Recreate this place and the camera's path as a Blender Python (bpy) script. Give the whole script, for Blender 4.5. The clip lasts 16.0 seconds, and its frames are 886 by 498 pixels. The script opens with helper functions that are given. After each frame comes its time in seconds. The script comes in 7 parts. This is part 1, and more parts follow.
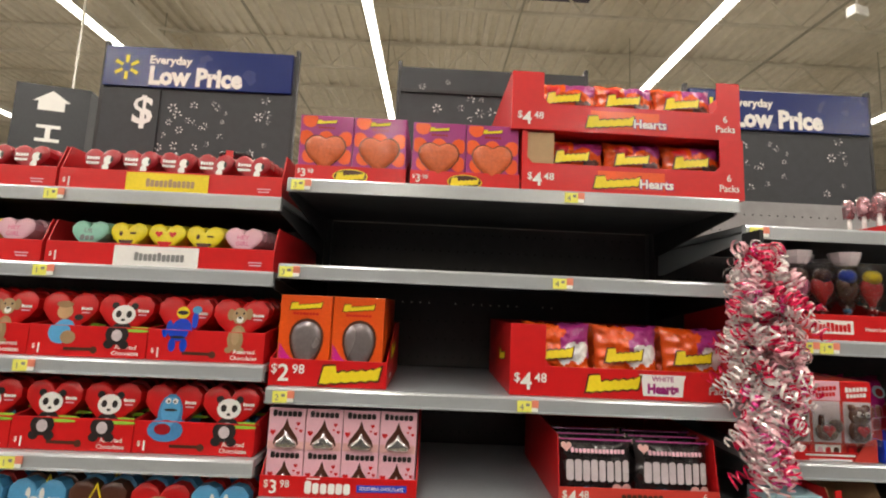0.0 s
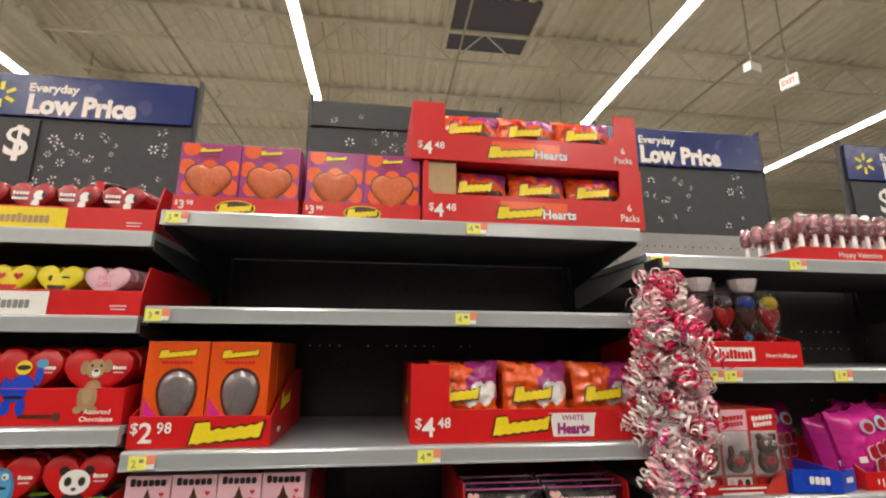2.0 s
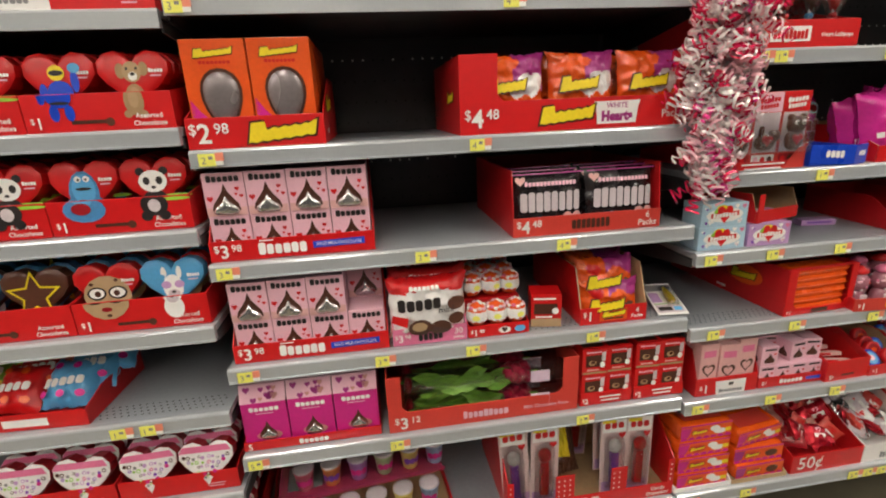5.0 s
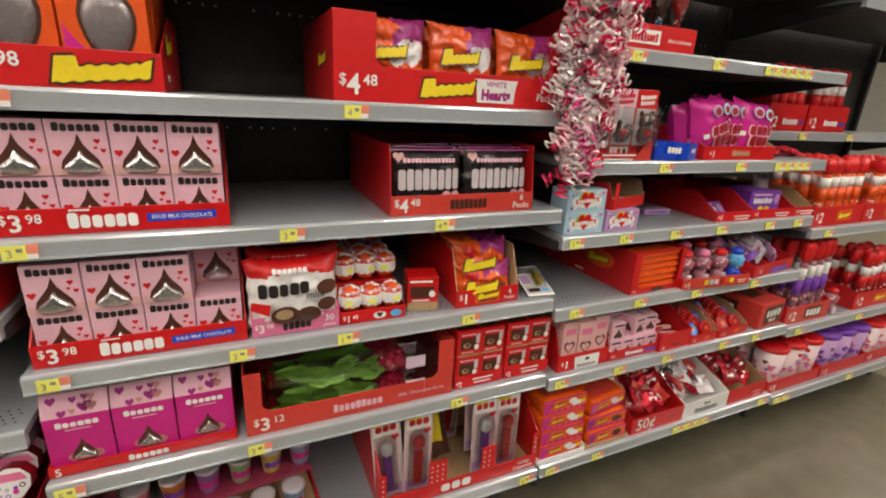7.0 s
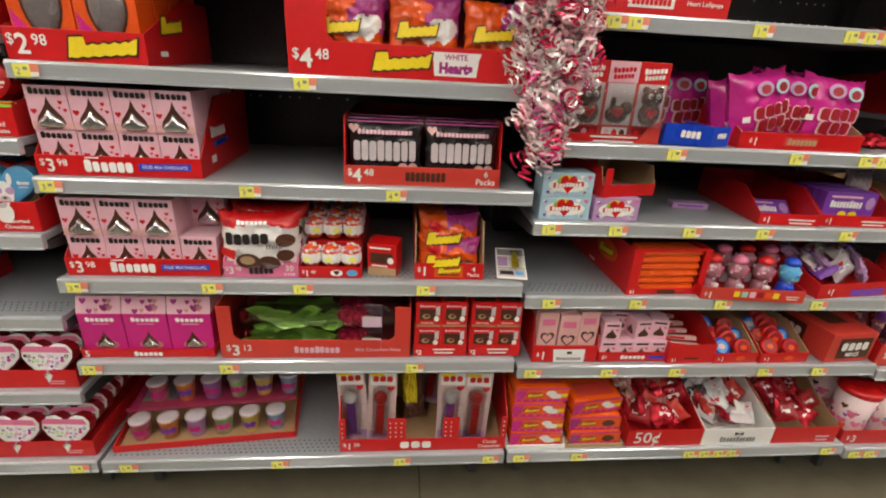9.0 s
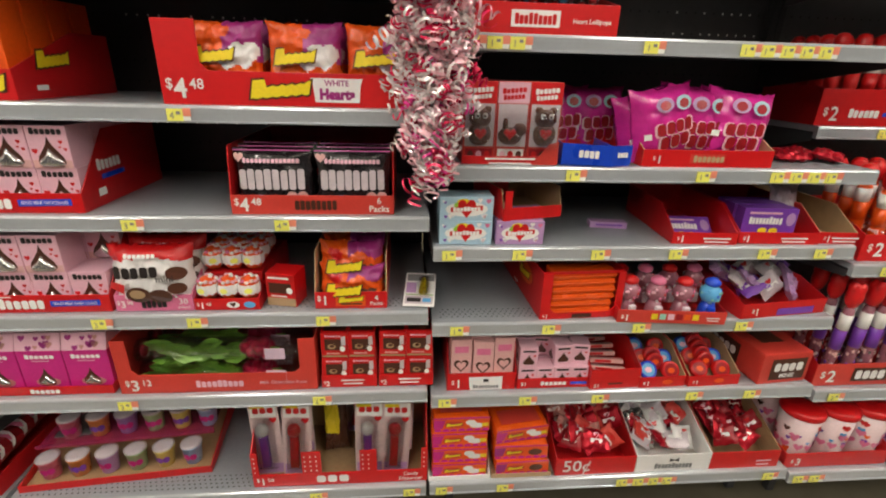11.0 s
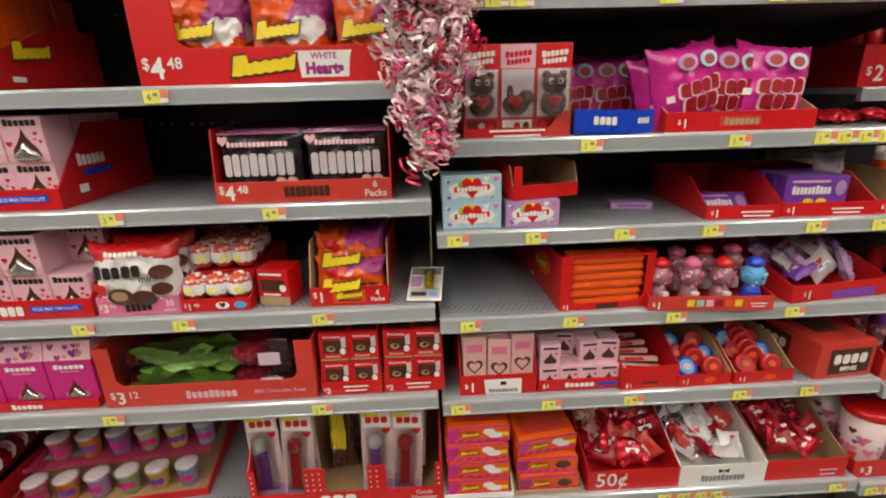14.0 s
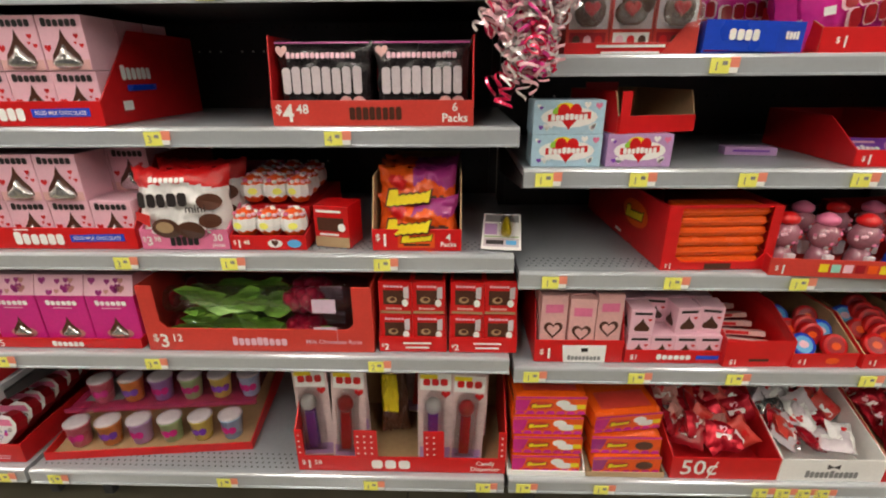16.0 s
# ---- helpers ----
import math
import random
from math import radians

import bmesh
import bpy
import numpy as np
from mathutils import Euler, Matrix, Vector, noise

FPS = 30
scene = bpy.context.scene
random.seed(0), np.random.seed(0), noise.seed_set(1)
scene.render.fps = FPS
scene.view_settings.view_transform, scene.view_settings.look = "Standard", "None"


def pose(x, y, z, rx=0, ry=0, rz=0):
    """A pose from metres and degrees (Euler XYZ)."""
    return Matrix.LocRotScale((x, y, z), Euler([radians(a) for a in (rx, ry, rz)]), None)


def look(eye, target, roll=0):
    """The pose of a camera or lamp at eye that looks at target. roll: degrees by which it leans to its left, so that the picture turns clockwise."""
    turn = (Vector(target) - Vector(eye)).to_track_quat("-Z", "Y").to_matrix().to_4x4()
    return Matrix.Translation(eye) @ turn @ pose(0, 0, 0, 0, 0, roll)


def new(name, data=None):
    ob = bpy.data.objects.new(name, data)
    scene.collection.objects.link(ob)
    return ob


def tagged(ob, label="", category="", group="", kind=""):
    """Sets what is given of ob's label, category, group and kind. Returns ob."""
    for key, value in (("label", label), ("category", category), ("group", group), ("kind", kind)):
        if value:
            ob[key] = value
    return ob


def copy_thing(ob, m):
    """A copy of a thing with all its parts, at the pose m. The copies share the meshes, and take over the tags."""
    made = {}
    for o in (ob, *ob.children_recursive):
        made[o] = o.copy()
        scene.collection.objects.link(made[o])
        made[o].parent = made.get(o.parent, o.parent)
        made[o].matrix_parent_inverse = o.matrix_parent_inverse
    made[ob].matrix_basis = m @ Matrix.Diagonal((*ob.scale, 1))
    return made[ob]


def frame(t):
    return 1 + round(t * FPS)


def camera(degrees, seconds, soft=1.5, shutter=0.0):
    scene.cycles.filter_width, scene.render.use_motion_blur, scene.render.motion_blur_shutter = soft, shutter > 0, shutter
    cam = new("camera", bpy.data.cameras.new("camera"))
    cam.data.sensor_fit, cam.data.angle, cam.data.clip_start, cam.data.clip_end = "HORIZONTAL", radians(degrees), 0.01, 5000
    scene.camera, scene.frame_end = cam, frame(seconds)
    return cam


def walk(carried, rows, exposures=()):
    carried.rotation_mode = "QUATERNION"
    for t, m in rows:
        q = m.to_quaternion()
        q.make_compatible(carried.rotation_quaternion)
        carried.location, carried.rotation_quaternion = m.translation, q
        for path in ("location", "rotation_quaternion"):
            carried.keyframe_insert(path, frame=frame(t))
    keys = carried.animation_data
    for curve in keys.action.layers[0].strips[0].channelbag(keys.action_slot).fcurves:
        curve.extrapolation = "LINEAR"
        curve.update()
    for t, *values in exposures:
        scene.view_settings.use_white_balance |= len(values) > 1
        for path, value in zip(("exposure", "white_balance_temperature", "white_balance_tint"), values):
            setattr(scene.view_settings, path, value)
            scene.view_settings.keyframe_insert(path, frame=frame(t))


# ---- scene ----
cam = camera(87.1, 16.0, soft=2.0)
PATH = [
    (0, (-0.644, -0.879, 1.212), (-0.605, 1.107, 1.453), 2.5),
    (0.5, (-0.595, -0.844, 1.229), (-0.341, 1.101, 1.618), 1.7),
    (1, (-0.54, -0.816, 1.225), (-0.25, 1.12, 1.635), 1.2),
    (1.5, (-0.532, -0.812, 1.212), (-0.254, 1.12, 1.649), 0.6),
    (2, (-0.538, -0.824, 1.208), (-0.29, 1.115, 1.632), 0.3),
    (2.5, (-0.534, -0.823, 1.198), (-0.338, 1.14, 1.523), -0.1),
    (3, (-0.545, -0.821, 1.144), (-0.448, 1.175, 1.223), 0.3),
    (3.5, (-0.555, -0.817, 1.14), (-0.544, 1.174, 0.957), -1.9),
    (4, (-0.586, -0.812, 1.126), (-0.568, 1.147, 0.728), -2.8),
    (6.5, (-0.684, -0.791, 1.06), (0.068, 0.959, 0.449), 2.2),
    (7, (-0.645, -0.751, 1.057), (0.151, 0.976, 0.438), 3.1),
    (7.5, (-0.552, -0.772, 1.052), (0.08, 1.005, 0.386), 5.5),
    (8, (-0.41, -0.759, 1.043), (-0.003, 1.048, 0.29), 5.5),
    (8.5, (-0.337, -0.811, 1.061), (-0.073, 1.027, 0.318), 4.2),
    (9, (-0.273, -0.867, 1.083), (-0.088, 0.974, 0.325), 3.2),
    (9.5, (-0.195, -0.85, 1.091), (-0.064, 0.982, 0.299), 3.1),
    (11.8, (-0.028, -0.842, 1.119), (0.148, 1.041, 0.467), 0.8),
    (12, (-0.027, -0.845, 1.117), (0.149, 1.043, 0.481), 0.7),
    (12.5, (-0.028, -0.852, 1.104), (0.161, 1.041, 0.49), 0.7),
    (13, (-0.028, -0.85, 1.078), (0.143, 1.037, 0.437), 0.1),
    (13.5, (-0.022, -0.85, 1.064), (0.102, 1.029, 0.389), -0.8),
    (14, (-0.017, -0.784, 1.014), (0.059, 1.115, 0.392), -1.6),
    (14.5, (-0.009, -0.677, 0.941), (0.086, 1.217, 0.303), -1.3),
    (15, (-0.027, -0.682, 0.93), (0.07, 1.184, 0.215), -1.3),
    (15.5, (-0.049, -0.684, 0.926), (0.006, 1.182, 0.208), -0.9),
    (16, (-0.099, -0.689, 0.92), (-0.155, 1.179, 0.206), -0.3),
]
walk(cam, [(t, look(eye, target, roll)) for t, eye, target, roll in PATH], exposures=[(0.0, -0.04), (2.8, -0.04), (3.8, 0.0), (13.5, 0.0), (14.5, 0.08), (16.0, 0.08)])

# ---- world and light ----
world = bpy.data.worlds.new("store_air")
scene.world = world
world.use_nodes = True
world.node_tree.nodes["Background"].inputs[0].default_value = (0.75, 0.72, 0.65, 1)
world.node_tree.nodes["Background"].inputs[1].default_value = 0.02

LIGHT_Z, DECK_Z = 4.5, 5.6
LIGHT_ROWS = (-8.9, -5.0, -1.5, 2.33, 6.38)
LAMP_POWER = 610.0
for lx in LIGHT_ROWS:
    lamp = bpy.data.lights.new("strip_lamp", "AREA")
    lamp.shape, lamp.size, lamp.size_y = "RECTANGLE", 0.16, 26.0
    lamp.energy, lamp.color = LAMP_POWER, (1.0, 0.91, 0.81)
    ob = new("strip_lamp", lamp)
    ob.matrix_world = pose(lx, 2.0, LIGHT_Z - 0.075)

# ---- materials ----
MATS = {}


def mat(name, col, rough=0.5, metal=0.0, var=0.12, scale=40.0, bump=0.05, coat=0.0, trans=0.0, emit=0.0, alpha=1.0, bscale=None, spread=0.1):
    """Principled surface with colour variation at two scales and fine relief."""
    if name in MATS:
        return MATS[name]
    ma = bpy.data.materials.new(name)
    ma.use_nodes = True
    nt = ma.node_tree
    p = nt.nodes["Principled BSDF"]
    p.inputs["Roughness"].default_value, p.inputs["Metallic"].default_value = rough, metal
    p.inputs["Coat Weight"].default_value, p.inputs["Coat Roughness"].default_value = coat, 0.12
    p.inputs["Transmission Weight"].default_value = trans
    p.inputs["Alpha"].default_value = alpha
    co = nt.nodes.new("ShaderNodeTexCoord")
    info = nt.nodes.new("ShaderNodeObjectInfo")
    shift = nt.nodes.new("ShaderNodeVectorMath")
    nt.links.new(co.outputs["Object"], shift.inputs[0])
    nt.links.new(info.outputs["Random"], shift.inputs[1])
    fine, broad = nt.nodes.new("ShaderNodeTexNoise"), nt.nodes.new("ShaderNodeTexNoise")
    fine.inputs["Scale"].default_value, broad.inputs["Scale"].default_value = scale * 4, scale * 0.3
    fine.inputs["Detail"].default_value = 4
    for n in (fine, broad):
        nt.links.new(shift.outputs[0], n.inputs["Vector"])
    add = nt.nodes.new("ShaderNodeMath")
    add.operation = "ADD"
    nt.links.new(fine.outputs["Fac"], add.inputs[0])
    nt.links.new(broad.outputs["Fac"], add.inputs[1])
    ramp = nt.nodes.new("ShaderNodeMapRange")
    ramp.inputs["From Min"].default_value, ramp.inputs["From Max"].default_value = 0.6, 1.4
    ramp.inputs["To Min"].default_value, ramp.inputs["To Max"].default_value = 1 - var, 1 + var * 0.6
    nt.links.new(add.outputs[0], ramp.inputs["Value"])
    mul = nt.nodes.new("ShaderNodeMix")
    mul.data_type, mul.blend_type = "RGBA", "MULTIPLY"
    mul.inputs["Factor"].default_value = 1.0
    mul.inputs["A"].default_value = (*col, 1)
    nt.links.new(ramp.outputs[0], mul.inputs["B"])
    nt.links.new(mul.outputs["Result"], p.inputs["Base Color"])
    rr = nt.nodes.new("ShaderNodeMapRange")
    rr.inputs["To Min"].default_value, rr.inputs["To Max"].default_value = max(0.03, rough - spread), min(1, rough + spread)
    nt.links.new(broad.outputs["Fac"], rr.inputs["Value"])
    nt.links.new(rr.outputs[0], p.inputs["Roughness"])
    if bump:
        bn = nt.nodes.new("ShaderNodeTexNoise")
        bn.inputs["Scale"].default_value = bscale or scale * 2
        bn.inputs["Detail"].default_value = 3
        nt.links.new(shift.outputs[0], bn.inputs["Vector"])
        b = nt.nodes.new("ShaderNodeBump")
        b.inputs["Strength"].default_value, b.inputs["Distance"].default_value = bump, 0.004
        nt.links.new(bn.outputs["Fac"], b.inputs["Height"])
        nt.links.new(b.outputs[0], p.inputs["Normal"])
    if emit:
        p.inputs["Emission Color"].default_value = (*col, 1)
        p.inputs["Emission Strength"].default_value = emit
    MATS[name] = ma
    return ma


def film_material():
    """Clear wrapping film: mostly see-through, with glossy crinkles."""
    ma = bpy.data.materials.new("clear_film")
    ma.use_nodes = True
    nt = ma.node_tree
    out = nt.nodes["Material Output"]
    nt.nodes.remove(nt.nodes["Principled BSDF"])
    tr, gl, mix, fr = (nt.nodes.new(k) for k in ("ShaderNodeBsdfTransparent", "ShaderNodeBsdfGlossy", "ShaderNodeMixShader", "ShaderNodeFresnel"))
    gl.inputs["Roughness"].default_value = 0.08
    fr.inputs["IOR"].default_value = 1.38
    nz, bp = nt.nodes.new("ShaderNodeTexNoise"), nt.nodes.new("ShaderNodeBump")
    nz.inputs["Scale"].default_value, bp.inputs["Strength"].default_value, bp.inputs["Distance"].default_value = 45.0, 0.8, 0.01
    nt.links.new(nz.outputs["Fac"], bp.inputs["Height"])
    for n in (gl, fr):
        nt.links.new(bp.outputs[0], n.inputs["Normal"])
    nt.links.new(fr.outputs[0], mix.inputs[0])
    nt.links.new(tr.outputs[0], mix.inputs[1])
    nt.links.new(gl.outputs[0], mix.inputs[2])
    nt.links.new(mix.outputs[0], out.inputs["Surface"])
    MATS["film"] = ma
    return ma


film_material()
for name, col, rough, kw in (
    ("shelf", (0.29, 0.312, 0.335), 0.3, dict(metal=0.05, var=0.1, scale=30, bump=0.02, spread=0.05)),
    ("lip", (0.54, 0.575, 0.6), 0.2, dict(metal=0.4, var=0.05, scale=30, bump=0.0, spread=0.03)),
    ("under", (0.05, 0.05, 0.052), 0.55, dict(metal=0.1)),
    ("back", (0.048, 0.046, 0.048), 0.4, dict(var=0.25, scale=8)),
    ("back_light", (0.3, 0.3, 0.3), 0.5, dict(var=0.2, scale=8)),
    ("steel_dark", (0.03, 0.03, 0.032), 0.4, dict(metal=0.3)),
    ("hole", (0.015, 0.015, 0.016), 0.7, {}),
    # pale colour that stands in for light in punched holes
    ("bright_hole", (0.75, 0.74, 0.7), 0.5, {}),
    ("floor_tile", (0.155, 0.138, 0.095), 0.2, dict(var=0.22, scale=3.5, bump=0.012, coat=0.3)),
    ("wall", (0.5, 0.48, 0.42), 0.7, dict(scale=2)),
    ("deck", (0.88, 0.83, 0.75), 0.6, dict(var=0.15, scale=2.0)),
    ("joist", (0.8, 0.76, 0.68), 0.5, dict(var=0.15, scale=4)),
    ("skylight", (0.13, 0.125, 0.18), 0.2, {}),
    ("conduit", (0.5, 0.48, 0.42), 0.4, dict(metal=0.4)),
    ("sign_blue", (0.006, 0.02, 0.15), 0.25, dict(var=0.08)),
    ("sign_dark", (0.03, 0.034, 0.04), 0.55, dict(var=0.25, scale=12)),
    ("white", (0.84, 0.83, 0.8), 0.45, dict(var=0.06)),
    ("white_gloss", (0.82, 0.81, 0.79), 0.25, dict(var=0.06, coat=0.3)),
    ("star_yellow", (0.85, 0.75, 0.05), 0.4, {}),
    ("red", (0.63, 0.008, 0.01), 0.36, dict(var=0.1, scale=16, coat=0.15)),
    # the same red card, darkened for the shade on sides and insides
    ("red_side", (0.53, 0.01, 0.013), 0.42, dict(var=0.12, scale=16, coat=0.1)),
    ("red_deep", (0.34, 0.006, 0.014), 0.35, dict(var=0.12, coat=0.2)),
    ("red_foil", (0.55, 0.012, 0.03), 0.28, dict(metal=0.55, var=0.2, bump=0.5, scale=30, bscale=50)),
    ("coral", (0.62, 0.05, 0.035), 0.4, dict(coat=0.1)),
    ("orange", (0.83, 0.1, 0.008), 0.33, dict(coat=0.2)),
    ("orange_foil", (0.8, 0.1, 0.01), 0.25, dict(coat=0.4, bump=0.45, bscale=40, scale=30)),
    ("purple", (0.36, 0.025, 0.2), 0.35, dict(coat=0.2)),
    ("violet", (0.2, 0.05, 0.42), 0.35, dict(coat=0.2)),
    ("lilac", (0.5, 0.3, 0.55), 0.4, {}),
    ("magenta", (0.62, 0.02, 0.24), 0.32, dict(coat=0.2)),
    ("hot_foil", (0.7, 0.03, 0.32), 0.22, dict(coat=0.5, bump=0.6, bscale=35, scale=30)),
    ("pink", (0.81, 0.48, 0.57), 0.36, dict(var=0.06, coat=0.2)),
    ("pink_mid", (0.75, 0.18, 0.33), 0.38, dict(coat=0.15)),
    ("pink_soft", (0.74, 0.42, 0.4), 0.4, {}),
    ("rose_gold", (0.62, 0.3, 0.26), 0.35, dict(metal=0.3)),
    ("yellow", (0.85, 0.66, 0.02), 0.4, {}),
    ("tag_yellow", (0.88, 0.86, 0.16), 0.35, dict(var=0.05)),
    ("tag_red", (0.82, 0.26, 0.17), 0.35, dict(var=0.05)),
    ("ink", (0.02, 0.015, 0.015), 0.4, {}),
    ("grey_ink", (0.25, 0.25, 0.25), 0.5, {}),
    ("brown", (0.075, 0.025, 0.014), 0.32, dict(var=0.2)),
    ("choc", (0.1, 0.035, 0.02), 0.3, dict(var=0.2, coat=0.2)),
    ("tan", (0.45, 0.3, 0.16), 0.7, dict(var=0.12, scale=20)),
    ("kraft", (0.38, 0.24, 0.12), 0.8, dict(var=0.15, scale=25)),
    ("heart_orange", (0.6, 0.12, 0.03), 0.42, dict(coat=0.15, bump=0.5, var=0.3, scale=40, bscale=60)),
    ("silver", (0.76, 0.74, 0.74), 0.2, dict(metal=0.9, var=0.25, bump=0.7, bscale=60, scale=40)),
    ("grey_foil", (0.27, 0.235, 0.24), 0.26, dict(metal=0.45, coat=0.3, var=0.2, bump=0.25, bscale=40)),
    ("black_foil", (0.022, 0.018, 0.02), 0.25, dict(coat=0.4, bump=0.4, bscale=30)),
    ("blue", (0.01, 0.06, 0.55), 0.3, dict(coat=0.2)),
    ("sky", (0.1, 0.38, 0.68), 0.35, {}),
    ("pale_blue", (0.42, 0.62, 0.74), 0.35, dict(coat=0.2)),
    ("wand_foil", (0.5, 0.3, 0.33), 0.25, dict(metal=0.75, var=0.4, bump=0.8, bscale=70, scale=60)),
    ("mint", (0.3, 0.62, 0.5), 0.35, {}),
    ("heart_yellow", (0.85, 0.7, 0.02), 0.35, {}),
    ("green", (0.24, 0.4, 0.06), 0.42, dict(var=0.3, scale=30)),
    ("lime", (0.3, 0.6, 0.06), 0.35, {}),
    ("skin_tone", (0.6, 0.36, 0.18), 0.45, {}),
    ("ribbon_pink", (0.86, 0.5, 0.56), 0.18, dict(metal=0.12, coat=0.5, bump=0)),
    ("ribbon_white", (0.9, 0.84, 0.84), 0.14, dict(metal=0.3, coat=0.5, bump=0)),
    ("ribbon_red", (0.65, 0.012, 0.08), 0.2, dict(metal=0.15, coat=0.5, bump=0)),
    ("clear_pink", (0.34, 0.13, 0.17), 0.14, dict(coat=0.6, var=0.3, scale=60)),
    ("cup_pink", (0.78, 0.6, 0.6), 0.3, dict(coat=0.2)),
    ("fur_blue", (0.06, 0.24, 0.5), 0.5, dict(var=0.25)),
    ("card_pink", (0.72, 0.55, 0.54), 0.3, dict(coat=0.3, var=0.25, scale=60)),
    ("sticker", (0.68, 0.5, 0.62), 0.4, {}),
    ("crimson_foil", (0.62, 0.015, 0.08), 0.3, dict(metal=0.35, var=0.25, bump=0.6, bscale=60)),
    ("leaf", (0.2, 0.42, 0.05), 0.4, dict(var=0.35, scale=30, coat=0.2)),
    ("ribbon_hot", (0.78, 0.05, 0.3), 0.2, dict(metal=0.12, coat=0.5, bump=0)),
    ("frost", (0.62, 0.55, 0.58), 0.25, dict(coat=0.4)),
):
    mat(name, col, rough, **kw)
mat("strip_glow", (1.0, 0.95, 0.86), emit=7.0, bump=0, var=0)
mat("sheet_pink", (0.6, 0.05, 0.16), 0.18, coat=0.4, alpha=0.45, bump=0.3, bscale=30)
mat("exit_white", (0.85, 0.8, 0.75), emit=0.7)
for name, col in (("cup_red", (0.6, 0.14, 0.2)), ("cup_orange", (0.72, 0.24, 0.06)), ("cup_green", (0.36, 0.5, 0.24)), ("cup_yellow", (0.72, 0.56, 0.12)), ("cup_blue", (0.32, 0.46, 0.66)), ("cup_violet", (0.34, 0.18, 0.46))):
    mat(name, col, 0.3, coat=0.2, var=0.15)
mat("exit_red", (0.8, 0.05, 0.04), emit=0.6)

# ---- mesh helpers ----
class G:
    """Collects faces with materials, and becomes one mesh."""

    def __init__(self):
        self.v, self.f, self.k, self.slots = [], [], [], []
        self.kind, self.tags = "printed_shape", []

    def slot(self, m):
        if m not in self.slots:
            self.slots.append(m)
        return self.slots.index(m)

    def mesh(self, verts, faces, m):
        o, s = len(self.v), self.slot(m)
        self.v += [tuple(p) for p in verts]
        self.f += [[o + i for i in f] for f in faces]
        self.k += [s] * len(faces)
        self.tags += [self.kind] * len(faces)
        return self

    def box(self, x0, x1, y0, y1, z0, z1, m, c=0.0):
        if c <= 0:
            v = [(x, y, z) for x in (x0, x1) for y in (y0, y1) for z in (z0, z1)]
            return self.mesh(v, [(0, 1, 3, 2), (4, 6, 7, 5), (0, 4, 5, 1), (2, 3, 7, 6), (0, 2, 6, 4), (1, 5, 7, 3)], m)
        bm = bmesh.new()
        bmesh.ops.create_cube(bm, size=1, matrix=Matrix.Translation(((x0 + x1) / 2, (y0 + y1) / 2, (z0 + z1) / 2)) @ Matrix.Diagonal((x1 - x0, y1 - y0, z1 - z0, 1)))
        bmesh.ops.bevel(bm, geom=bm.edges[:], offset=c, segments=2, affect="EDGES", profile=0.6)
        bm.verts.ensure_lookup_table()
        self.mesh([v.co for v in bm.verts], [[v.index for v in f.verts] for f in bm.faces], m)
        bm.free()
        return self

    def prism(self, poly, y0, y1, m):
        """A polygon in x and z (counterclockwise from the front), from y0 back to y1."""
        n = len(poly)
        v = [(x, y0, z) for x, z in poly] + [(x, y1, z) for x, z in poly]
        f = [list(range(n)), list(range(2 * n - 1, n - 1, -1))] + [(i, i + n, (i + 1) % n + n, (i + 1) % n) for i in range(n)]
        return self.mesh(v, f, m)

    def side(self, poly, x0, x1, m):
        """A polygon in y and z, from x0 to x1."""
        n = len(poly)
        v = [(x0, y, z) for y, z in poly] + [(x1, y, z) for y, z in poly]
        f = [list(range(n)), list(range(2 * n - 1, n - 1, -1))] + [(i, i + n, (i + 1) % n + n, (i + 1) % n) for i in range(n)]
        return self.mesh(v, f, m)

    def flat(self, poly, m, y=-0.0008):
        return self.mesh([(x, y, z) for x, z in poly], [list(range(len(poly)))], m)

    def rect(self, x0, x1, z0, z1, m, y=-0.0008):
        return self.flat([(x0, z0), (x1, z0), (x1, z1), (x0, z1)], m, y)

    def lathe(self, prof, m, x=0, y=0, n=14, lean=0.0, leany=0.0):
        rings = [[(x + r * math.cos(a) + lean * z, y + r * math.sin(a) + leany * z, z) for a in (2 * math.pi * i / n for i in range(n))] for r, z in prof]
        v = [p for ring in rings for p in ring]
        f = [(j * n + i, j * n + (i + 1) % n, (j + 1) * n + (i + 1) % n, (j + 1) * n + i) for j in range(len(prof) - 1) for i in range(n)]
        f += [list(range(n - 1, -1, -1)), list(range(len(v) - n, len(v)))]
        return self.mesh(v, f, m)

    def ball(self, x, y, z, rx, ry, rz, m, n=10, k=6):
        v = [(x + rx * math.sin(math.pi * j / k) * math.cos(2 * math.pi * i / n), y + ry * math.sin(math.pi * j / k) * math.sin(2 * math.pi * i / n), z - rz * math.cos(math.pi * j / k)) for j in range(1, k) for i in range(n)]
        f = [(j * n + i, j * n + (i + 1) % n, (j + 1) * n + (i + 1) % n, (j + 1) * n + i) for j in range(k - 2) for i in range(n)]
        f += [list(range(n - 1, -1, -1)), list(range((k - 2) * n, (k - 1) * n))]
        return self.mesh(v, f, m)

